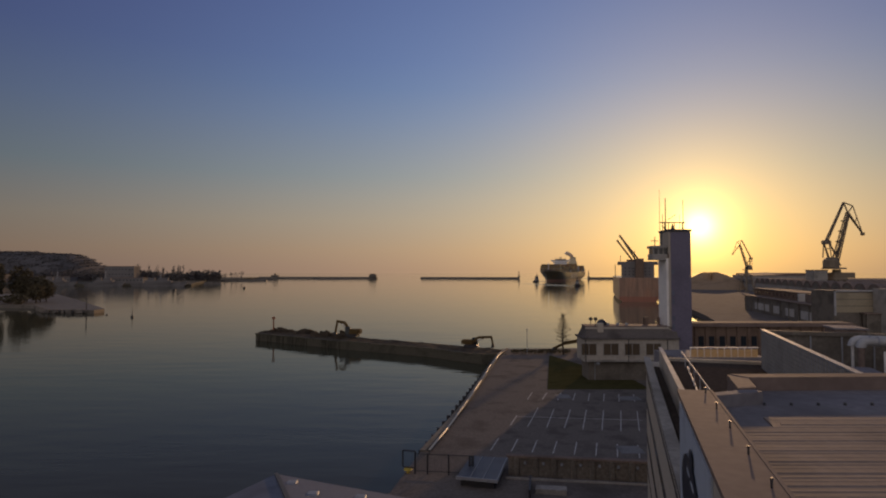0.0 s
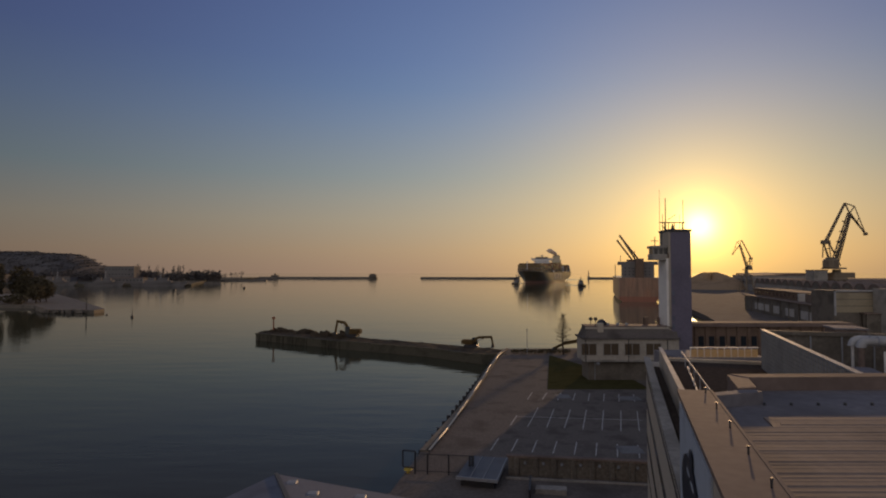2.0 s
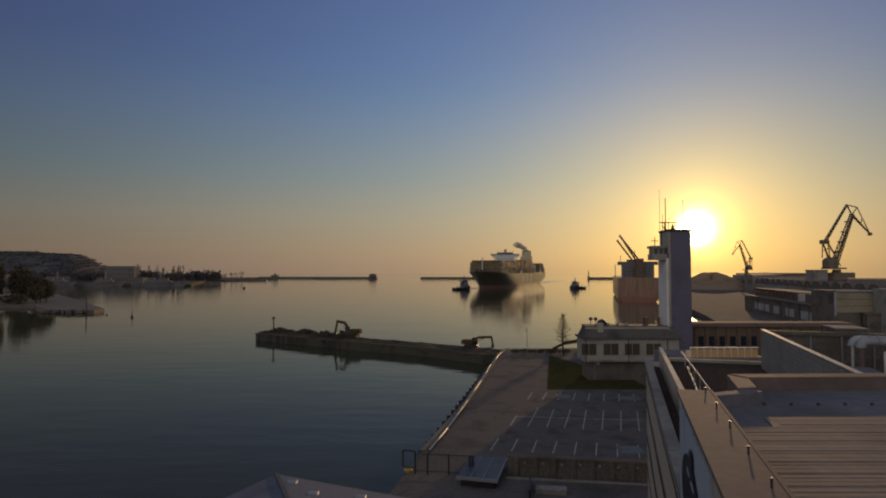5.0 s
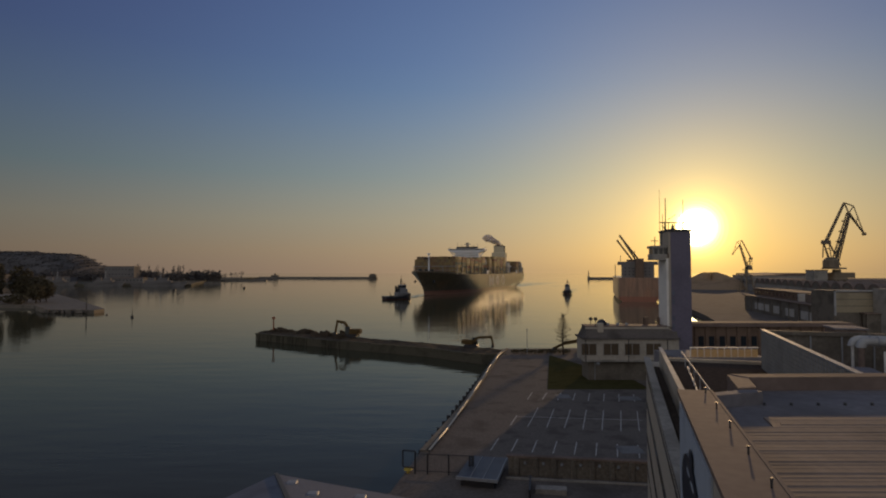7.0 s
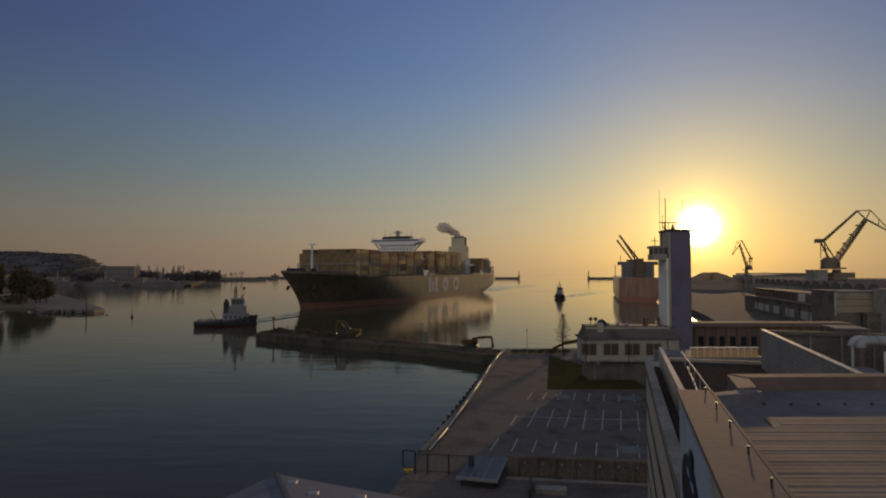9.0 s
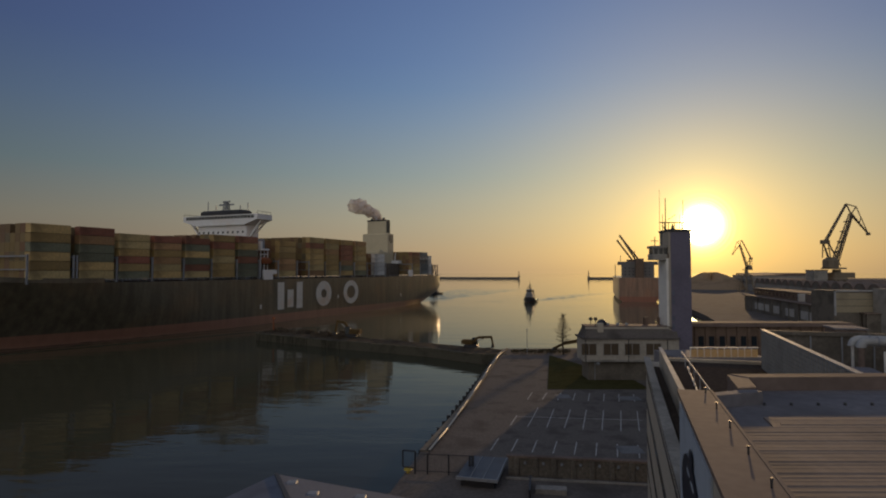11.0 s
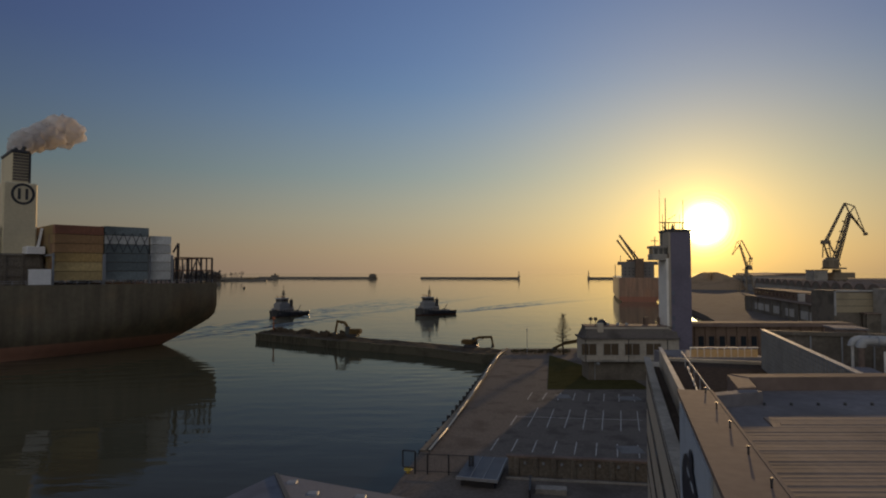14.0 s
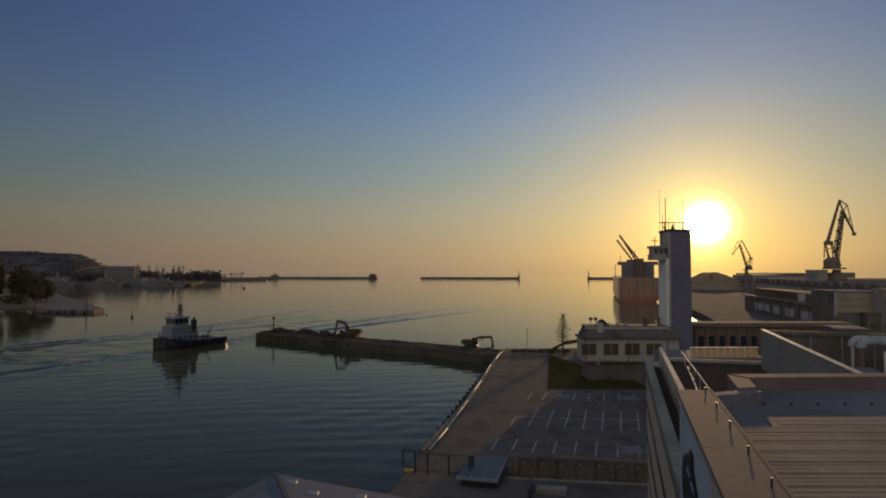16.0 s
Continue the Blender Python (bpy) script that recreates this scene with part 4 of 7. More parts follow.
    for z in (24, 27.5, 31, 34.5, 38, 41.5):
        bm = bm_new()
        for y in range(-14, 15, 3):
            box(bm, 196.95, 197.08, y - 0.5, y + 0.5, z, z + 1.0)
        part("cabin_windows", bm, GLASS, ship, kind="stuff")
    # stair tower, gangway, lifeboat and shell door at the port side
    bm = bm_new()
    bev_box(bm, 189.5, 194.5, 15.5, 19.5, 20, 31, 0.3)
    part("stair_tower", bm, DARK_CONCRETE, ship, "dark stair tower")
    bm = bm_new()
    bev_box(bm, 195.4, 196.6, 21.8, 23.4, 33.4, 37.5, 0.15)
    bev_box(bm, 190.8, 195.4, 21.8, 23.4, 33.4, 34.2, 0.12)
    for x in (191.2, 193.4, 195.8):
        beam(bm, (x, 22.6, 21), (x, 22.6, 33.5), 0.3)
    beam(bm, (190.8, 22.6, 31.6), (196.4, 22.6, 31.6), 0.35)
    part("embarkation_gallery", bm, SHIP_WHITE, ship, "white boarding gallery on posts")
    bm = bm_new()
    bev_box(bm, 192.2, 194.9, 19.5, 22.0, 34.4, 38.7, 0.3)
    part("davit_house", bm, GREY_METAL, ship, "blue-grey davit house")
    bm = bm_new()
    hexa(bm, [(190.0, 21, 27.2), (195.2, 21, 27.2), (195.2, 23.2, 27.2), (190.0, 23.2, 27.2), (188.8, 20.6, 28.8), (196, 20.6, 28.8), (196, 23.6, 28.8), (188.8, 23.6, 28.8)])
    bev_box(bm, 189.6, 195.4, 20.8, 23.4, 28.8, 30.2, 0.6)
    part("lifeboat", bm, ORANGE, ship, "orange covered lifeboat")
    bm = bm_new()
    box(bm, 190, 196, HB - 0.8, HB + 0.08, 20.0, 24.5)
    box(bm, 187.4, 190, HB - 0.8, HB + 0.08, 22.5, 24.5)
    part("pilot_door", bm, SHIP_WHITE, ship, "white pilot platform screen")
    bm = bm_new()
    box(bm, 47.4, 52.5, HB - 0.8, HB + 0.08, 20.3, 24.5)
    part("pilot_door", bm, SHIP_WHITE, ship, "white platform screen aft")
    # engine casing and funnel
    bm = bm_new()
    bev_box(bm, 46.9, 62, -14, 14, 20, 29.0, 0.4)
    bev_box(bm, 60, 80, -12, 12, 20, 27.5, 0.4)
    for x in range(48, 80, 4):
        beam(bm, (x, 14.3, 20), (x, 14.3, 28.6), 0.3)
    for z in (22.6, 25.4, 28.4):
        beam(bm, (45, 14.3, z), (80, 14.3, z), 0.22)
    part("engine_casing", bm, DARK_CONCRETE, ship, "dark grey engine casing with rails")
    bm = bm_new()
    bev_box(bm, 48.0, 56.3, -10.1, 10.1, 29.0, 49.5, 0.4)
    part("funnel_base", bm, FUNNEL_CREAM, ship, "cream funnel housing")
    bm = bm_new()
    bev_box(bm, 56.25, 68.2, -10.0, 10.0, 25.0, 36.8, 0.4)
    bev_box(bm, 62, 66.5, 6.5, 9.5, 36.8, 38.0, 0.2)
    beam(bm, (64.2, 8, 37.9), (64.2, 8, 40.0), 0.3)
    part("funnel_step", bm, FUNNEL_CREAM, ship, "cream lower step of the funnel housing")
    bm = bm_new()
    bev_box(bm, 49.6, 54.2, -7.6, 7.6, 49.5, 58.4, 0.4)
    part("funnel", bm, FUNNEL_CREAM, ship, "cream funnel")
    for k in range(9):
        part("funnel_louvre", box(bm_new(), 49.9, 53.8, 7.55, 7.72, 50.3 + k * 0.88, 51.0 + k * 0.88), DARK_CONCRETE, ship)
    bm = bm_new()
    bev_box(bm, 49.5, 54.3, -7.7, 7.7, 58.4, 59.3, 0.2)
    beam(bm, (49.7, 7.75, 49.8), (49.7, 7.75, 58.8), 0.5)
    for y in (-5, -2, 1, 4):
        rod(bm, (51, y, 59.2), (50.4, y, 61.0), 0.6, seg=8)
        rod(bm, (53, y, 59.2), (52.4, y, 60.4), 0.45, seg=8)
    part("funnel_top", bm, DARK_METAL, ship, "black funnel cap with uptakes")
    bm = bm_new()
    ring = [(math.cos(6.2832 * i / 28), math.sin(6.2832 * i / 28)) for i in range(28)]
    out = [bm.verts.new((51.6 + c * 2.9, 10.16, 46.2 + d * 3.1)) for c, d in ring]
    inn = [bm.verts.new((51.6 + c * 2.2, 10.16, 46.2 + d * 2.4)) for c, d in ring]
    for i in range(28):
        bm.faces.new((out[i], out[(i + 1) % 28], inn[(i + 1) % 28], inn[i]))
    part("funnel_badge", bm, DARK_METAL, ship, "plain dark ring painted on the funnel")
    for x in (50.7, 52.5):
        part("badge_bar", box(bm_new(), x - 0.35, x + 0.35, 10.0, 10.16, 44.6, 47.8), DARK_METAL, ship, "plain dark bar within the ring")
    bm = bm_new()
    bev_box(bm, 47.0, 51.5, 10.2, 16, 28.9, 31, 0.2)
    beam(bm, (47.9, 11.0, 31), (47.0, 11.0, 36.5), 0.6)
    part("vent_hood", bm, SHIP_WHITE, ship, "white slanted vent hood behind the funnel")
    # foremast and bow gear
    bm = bm_new()
    rod(bm, (315, 0, 21), (315, 0, 41.5), 0.9, 0.55, 10)
    beam(bm, (315, -2, 40.6), (315, 2, 40.6), 0.9)
    beam(bm, (315, -1.2, 37.6), (315, 1.2, 37.6), 0.5)
    part("foremast", bm, SHIP_WHITE, ship, "pale foremast")
    bm = bm_new()
    for x, y in ((322, 6), (322, -6), (330, 3.5), (330, -3.5), (338, 0)):
        bev_box(bm, x - 1.6, x + 1.6, y - 1.4, y + 1.4, 21.5, 25.6, 0.5)
    beam(bm, (341, 2, 22), (341, 2, 27), 0.3)
    part("windlass", bm, DARK_METAL, ship)
    for y in (13.0, -13.0):
        bm = bm_new()
        rod(bm, (326, y * 0.72, 14.5), (326.6, y * 0.8, 12.0), 1.1, 0.8)
        part("anchor", bm, DARK_METAL, ship)
    # stern gallery of posts
    posts = [(x, y) for y in range(-22, 23, 4) for x in (1.2, 13.0)] + [(x, HB - 2.5) for x in (1.2, 5, 9, 13.0)]
    for x, y in posts:
        bm = bm_new()
        beam(bm, (x, y, 20), (x, y, 28.5), 0.4)
        part("lashing_post", bm, DARK_METAL, ship)
    for z in (24.2, 28.3):
        bm = bm_new()
        beam(bm, (1.2, -22, z), (1.2, 22.3, z), 0.4)
        beam(bm, (1.2, 22.3, z), (13.5, 22.3, z), 0.4)
        part("stern_rail", bm, DECK, ship, "red-brown stern rail")
    for x in (11.5,):
        bm = bm_new()
        rod(bm, (x, 20, 20), (x, 20, 33), 0.45)
        rod(bm, (x, 20, 33), (x + 1.6, 20, 30), 0.3)
        part("vent_pipe", bm, DARK_METAL, ship)
    for x0, x1 in ((3.0, 6.2), (9.4, 6.2)):
        bm = bm_new()
        beam(bm, (x0, HB - 2.5, 20.2), (x1, HB - 2.5, 28.2), 0.3)
        part("lashing_brace", bm, DARK_METAL, ship)
    bm = bm_new()
    rod(bm, (2, 0, 20), (1, 0, 27), 0.15)
    part("flagstaff", bm, RAIL_METAL, ship)
    return ship


SHIP = container_ship()


def smoke_plume():
    """Funnel smoke: puffs that trail away along +x and up from the origin."""
    t = thing("smoke_plume", "brown-grey funnel smoke trailing from the ship", "smoke")
    rng = random.Random(8)
    for i in range(9):
        u = i / 8
        bm = bm_new()
        r = 2.6 + 3.6 * u * rng.uniform(0.7, 1.2)
        bmesh.ops.create_icosphere(bm, subdivisions=3, radius=r)
        c = Vector((0.5 + 18 * u ** 1.5, rng.uniform(-1, 1) * (0.3 + 1.6 * u), 0.8 + 10.0 * u ** 0.8 + rng.uniform(-1, 1) * (0.2 + 1.2 * u)))
        for v in bm.verts:
            q = v.co * (1.1 / r)
            v.co *= 1 + 0.5 * noise.noise(q * 1.6 + Vector((i, 0, 0))) + 0.2 * noise.noise(q * 4 + Vector((0, i, 0)))
            v.co.z *= 0.85
            v.co += c
        part("puff", bm, SMOKE, t, smooth=True)
    return t


PLUME = smoke_plume()


def tug_boat(size):
    """A harbour tug, x towards its bow, origin amidships on the water; size: its scale along and across, and in height."""
    t = thing("tugboat", "dark-hulled harbour tug with pale wheelhouse", "tugboat", "harbour tugs")
    bm = bm_new()
    secs = [(-14, 4.3, 1.9), (-13, 4.8, 1.9), (-6, 5.3, 1.9), (2, 5.3, 2.3), (8, 4.6, 3.0), (12, 3.0, 3.7), (14.5, 0.9, 4.2)]
    g = []
    for x, b, h in secs:
        g.append([bm.verts.new((x * (0.96 if z < 0.5 else 1), y, z)) for y, z in
                  ((-b * 0.75, -1), (-b * 0.95, 0.6), (-b, h), (b, h), (b * 0.95, 0.6), (b * 0.75, -1))])
    for a, b in zip(g, g[1:]):
        for i in range(6):
            bm.faces.new((a[i], a[(i + 1) % 6], b[(i + 1) % 6], b[i]))
    bm.faces.new(g[0])
    bm.faces.new(g[-1][::-1])
    part("hull", bm, TUG_HULL, t)
    for sgn in (1, -1):
        bm = bm_new()
        prev = None
        for x, b, h in secs:
            ring = [bm.verts.new((x, sgn * (b + 0.1), h - 0.15)), bm.verts.new((x, sgn * (b + 0.14), h + 0.75)),
                    bm.verts.new((x, sgn * max(b - 0.1, 0.05), h + 0.75)), bm.verts.new((x, sgn * max(b - 0.12, 0.04), h - 0.15))]
            if prev:
                for k in range(4):
                    bm.faces.new((prev[k], ring[k], ring[(k + 1) % 4], prev[(k + 1) % 4]))
            prev = ring
        part("bulwark", bm, TUG_HULL, t)
    for x, y, z in ((14.2, 0, 3.6), (13.4, 1.4, 3.4), (13.4, -1.4, 3.4), (4, 5.3, 1.6), (4, -5.3, 1.6), (-4, 5.4, 1.4), (-4, -5.4, 1.4)):
        bm = bm_new()
        rod(bm, (x - 0.35, y, z), (x + 0.35, y, z), 0.75, seg=10)
        part("tyre_fender", bm, DARK_METAL, t)
    deck = [(-13.4, 4.3), (-6, 4.9), (2, 4.9), (8, 4.1), (11.6, 2.6)]
    part("deck", prism(bm_new(), [(x, -b) for x, b in deck] + [(x, b) for x, b in deck[::-1]], 1.7, 2.0), DECK, t)
    house = part("deckhouse", bev_box(bm_new(), -3.2, 9.0, -3.6, 3.6, 1.9, 5.8, 0.3), TUG_WHITE, t, "white deckhouse")
    for x in (-1.6, 0.6, 2.8, 5.0, 7.2):
        for y in (-3.66, 3.54):
            part("porthole", box(bm_new(), x - 0.4, x + 0.4, y, y + 0.12, 3.7, 4.6), GLASS, house)
    part("upper_house", bev_box(bm_new(), -0.6, 7.9, -2.9, 2.9, 5.8, 8.8, 0.3), TUG_WHITE, t)
    bm = bm_new()
    for y in (-3.5, 3.5):
        for x in (-3, -1, 1, 3, 5, 7, 8.8):
            beam(bm, (x, y, 5.7), (x, y, 6.8), 0.08)
        beam(bm, (-3, y, 6.8), (8.8, y, 6.8), 0.1)
    part("deck_rail", bm, GREY_METAL, t)
    part("wheelhouse_skirt", bev_box(bm_new(), 0.7, 6.6, -2.5, 2.5, 8.8, 9.7, 0.2), TUG_WHITE, t)
    glaze = part("wheelhouse_glazing", bev_box(bm_new(), 0.8, 6.5, -2.4, 2.4, 9.7, 11.6, 0.2), GLASS, t, "dark wheelhouse windows")
    for x, y in ((0.8, -2.42), (2.7, -2.42), (4.6, -2.42), (6.3, -2.42), (0.8, 2.28), (2.7, 2.28), (4.6, 2.28), (6.3, 2.28), (6.45, -0.8), (6.45, 0.8), (0.72, -0.8), (0.72, 0.8)):
        part("window_post", box(bm_new(), x - 0.1, x + 0.12, y, y + 0.14, 9.6, 11.7), TUG_WHITE, glaze)
    part("wheelhouse_roof", bev_box(bm_new(), 0.3, 7.0, -2.8, 2.8, 11.6, 12.2, 0.15), GREY_METAL, t)
    bm = bm_new()
    for y in (-1.7, 1.7):
        rod(bm, (5.4, y, 12.1), (5.4, y, 13.3), 0.22)
        rod(bm, (5.2, y, 13.3), (6.6, y, 13.7), 0.2)
    part("water_cannon", bm, ORANGE, t)
    for y in (-2.3, 2.3):
        bm = bm_new()
        bev_box(bm, -2.8, -0.9, y - 0.7, y + 0.7, 5.8, 10.8, 0.2)
        rod(bm, (-1.8, y, 10.7), (-2.1, y, 11.8), 0.35)
        part("funnel", bm, DARK_METAL, t)
    bm = bm_new()
    lattice(bm, (2.4, 0, 12.1), (2.4, 0, 17), 1.2, 4, 0.2)
    beam(bm, (2.4, -2.2, 14.6), (2.4, 2.2, 14.6), 0.25)
    beam(bm, (2.4, -1.3, 16.4), (2.4, 1.3, 16.4), 0.25)
    beam(bm, (1.4, 0, 15.4), (3.4, 0, 15.4), 0.3)
    rod(bm, (2.4, 0, 17), (2.4, 0, 20.4), 0.14)
    part("mast", bm, DARK_METAL, t)
    for y in (-4.6, 4.6):
        part("after_rail", box(bm_new(), -13.6, -3.6, y - 0.08, y + 0.08, 2.0, 2.9), TUG_WHITE, t, "pale rail of the after deck")
    part("after_hatch", bev_box(bm_new(), -11.5, -9.5, -1.2, 1.2, 1.9, 2.9, 0.15), GREY_METAL, t)
    bm = bm_new()
    bev_box(bm, 8.4, 10.6, -1.6, 1.6, 2.8, 4.8, 0.3)
    part("towing_winch", bm, DARK_METAL, t)
    bm = bm_new()
    beam(bm, (-7, -1.5, 1.9), (-7, -1.5, 3.6), 0.3)
    beam(bm, (-7, 1.5, 1.9), (-7, 1.5, 3.6), 0.3)
    beam(bm, (-7, -1.5, 3.6), (-7, 1.5, 3.6), 0.3)
    rod(bm, (-4.5, 2.8, 2), (-7.5, 2.8, 7), 0.2)
    part("towing_gear", bm, DARK_METAL, t)
    # the house stands well forward
    fore = ("deckhouse", "upper_house", "deck_rail", "wheelhouse", "water_cannon", "funnel", "mast", "porthole", "window_post", "towing_winch")
    for ob in t.children_recursive:
        if ob.name.startswith(fore):
            ob.data.transform(Matrix.Translation((1.9, 0, 0)))
    for mesh in {ob.data for ob in t.children_recursive}:
        mesh.transform(Matrix.Diagonal((size[0], size[0], size[1], 1)))
    return t


LEAD_TUG = tug_boat((0.89, 1.0))
SIDE_TUG = tug_boat((0.85, 0.8))
STERN_TUG = copy_thing(SIDE_TUG, pose(380, 1560, 0))


# ---- the sun's disc ----
def sun_disc():
    """The sun's ball, enlarged by its glare, and added glowing shells that imitate its bloom, fading outwards; only
    their near halves.
    """
    t = thing("sun_disc", "glaring yellow-white rising sun with added glow shells", "sun")
    bm = bm_new()
    bmesh.ops.create_uvsphere(bm, u_segments=48, v_segments=24, radius=142)
    bmesh.ops.delete(bm, geom=[v for v in bm.verts if v.co.y > 1], context="VERTS")
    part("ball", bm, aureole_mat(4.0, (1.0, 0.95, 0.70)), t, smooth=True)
    # no real bodies: emissive shells added as a soft rim of glare
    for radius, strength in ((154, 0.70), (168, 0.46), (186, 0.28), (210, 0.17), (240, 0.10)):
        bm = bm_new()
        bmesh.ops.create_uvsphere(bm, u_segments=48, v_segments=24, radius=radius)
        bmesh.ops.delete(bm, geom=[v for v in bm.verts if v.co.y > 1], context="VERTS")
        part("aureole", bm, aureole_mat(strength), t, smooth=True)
    return t


SUN = sun_disc()


# ---- harbour office with its control tower ----
def window(parent, x, y, z, w, h, bars=1, frame_mat=None):
    """A window set in a wall that faces -y."""
    t = part("window", box(bm_new(), x - w / 2, x + w / 2, y - 0.02, y + 0.12, z, z + h), BLIND_GLASS, parent)
    bm = bm_new()
    f = 0.1
    for x0, x1, z0, z1 in ((-w / 2 - f, -w / 2, -f, h + f), (w / 2, w / 2 + f, -f, h + f), (-w / 2, w / 2, -f, 0), (-w / 2, w / 2, h, h + f)):
        box(bm, x + x0, x + x1, y - 0.08, y + 0.1, z + z0, z + z1)
    for i in range(bars):
        c = x - w / 2 + w * (i + 1) / (bars + 1)
        box(bm, c - 0.05, c + 0.05, y - 0.06, y + 0.1, z, z + h)
    part("window_frame", bm, frame_mat or WHITE_PAINT, t)
    return t


def harbour_office():
    t = thing("harbour_office", "cream two-storey harbour office with dark attic storey", "building")
    x0, x1, y0, y1 = 27.95, 46.6, 115.5, 122
    part("ground_floor", box(bm_new(), x0 + 1.0, x1, y0 + 1.2, y1, QZ, 6.2), DARK_CONCRETE, t, "dark rendered ground floor")
    part("upper_floor", box(bm_new(), x0, x1, y0, y1, 6.2, 10.6), OFFICE_WALL, t, "cream plastered upper floor")
    part("cornice", box(bm_new(), x0 - 0.4, x1 + 0.2, y0 - 0.4, y1 + 0.3, 10.6, 10.95), OFFICE_ROOF, t)
    bm = bm_new()
    hexa(bm, [(x0 + 0.2, y0 + 0.3, 10.95), (x1, y0 + 0.3, 10.95), (x1, y1, 10.95), (x0 + 0.2, y1, 10.95),
              (x0 + 0.9, y0 + 1.6, 12.9), (x1, y0 + 1.6, 12.9), (x1, y1 - 1, 12.9), (x0 + 0.9, y1 - 1, 12.9)])
    part("attic_roof", bm, OFFICE_ROOF, t, "dark sloping attic roof")
    part("roof_edge", box(bm_new(), x0 + 0.7, x1, y0 + 1.4, y1 - 0.8, 12.9, 13.12), COPPER, t)
    for x in (28.8, 33.15, 37.35, 41.55):
        window(t, x, y0, 7.55, 2.9, 2.2, 1, CONCRETE)
    for x in (30.5, 41):
        part("wall_lamp", bev_box(bm_new(), x - 0.3, x + 0.3, y0 - 0.5, y0, 5.7, 6.1, 0.08), GREY_METAL, t)
    part("chimney", bev_box(bm_new(), 41.1, 41.9, 119, 120.2, 13.1, 14.7, 0.1), BRICK, t)
    part("chimney", bev_box(bm_new(), 43.8, 44.25, 119, 119.6, 13.1, 14.7, 0.1), BRICK, t)
    part("chimney", bev_box(bm_new(), 30.8, 32.0, 116.4, 117.4, 10.9, 13.7, 0.1), PLASTER, t)
    for x in (30.2, 31.2):
        bm = bm_new()
        rod(bm, (x, 119.5, 13.0), (x, 119.5, 14.1), 0.06)
        rod(bm, (x, 119.3, 14.3), (x, 119.7, 14.3), 0.36, seg=14)
        part("satellite_dish", bm, DARK_METAL, t)
    bm = bm_new()
    bmesh.ops.create_icosphere(bm, subdivisions=2, radius=1.1, matrix=Matrix.Translation((32.4, 119.3, 13.2)))
    part("radome", bm, DARK_METAL, t, smooth=True)
    for x in (28.15, 36.6, 44.3):
        bm = bm_new()
        rod(bm, (x, y0 - 0.12, QZ + 3.8), (x, y0 - 0.12, 10.6), 0.07, seg=6)
        part("downpipe", bm, DARK_METAL, t)
    part("band_course", box(bm_new(), x0 - 0.05, x1, y0 - 0.06, y0, 6.2, 6.6), CONCRETE, t)
    part("attic_fascia", box(bm_new(), x0 + 0.5, x1, y0 + 1.2, y0 + 1.42, 12.5, 12.9), OFFICE_WALL, t)
    for x in (33.4, 35.4, 37.2):
        part("roof_vent", bev_box(bm_new(), x - 0.25, x + 0.25, 118.2, 118.7, 13.1, 13.6, 0.05), GREY_METAL, t)


harbour_office()


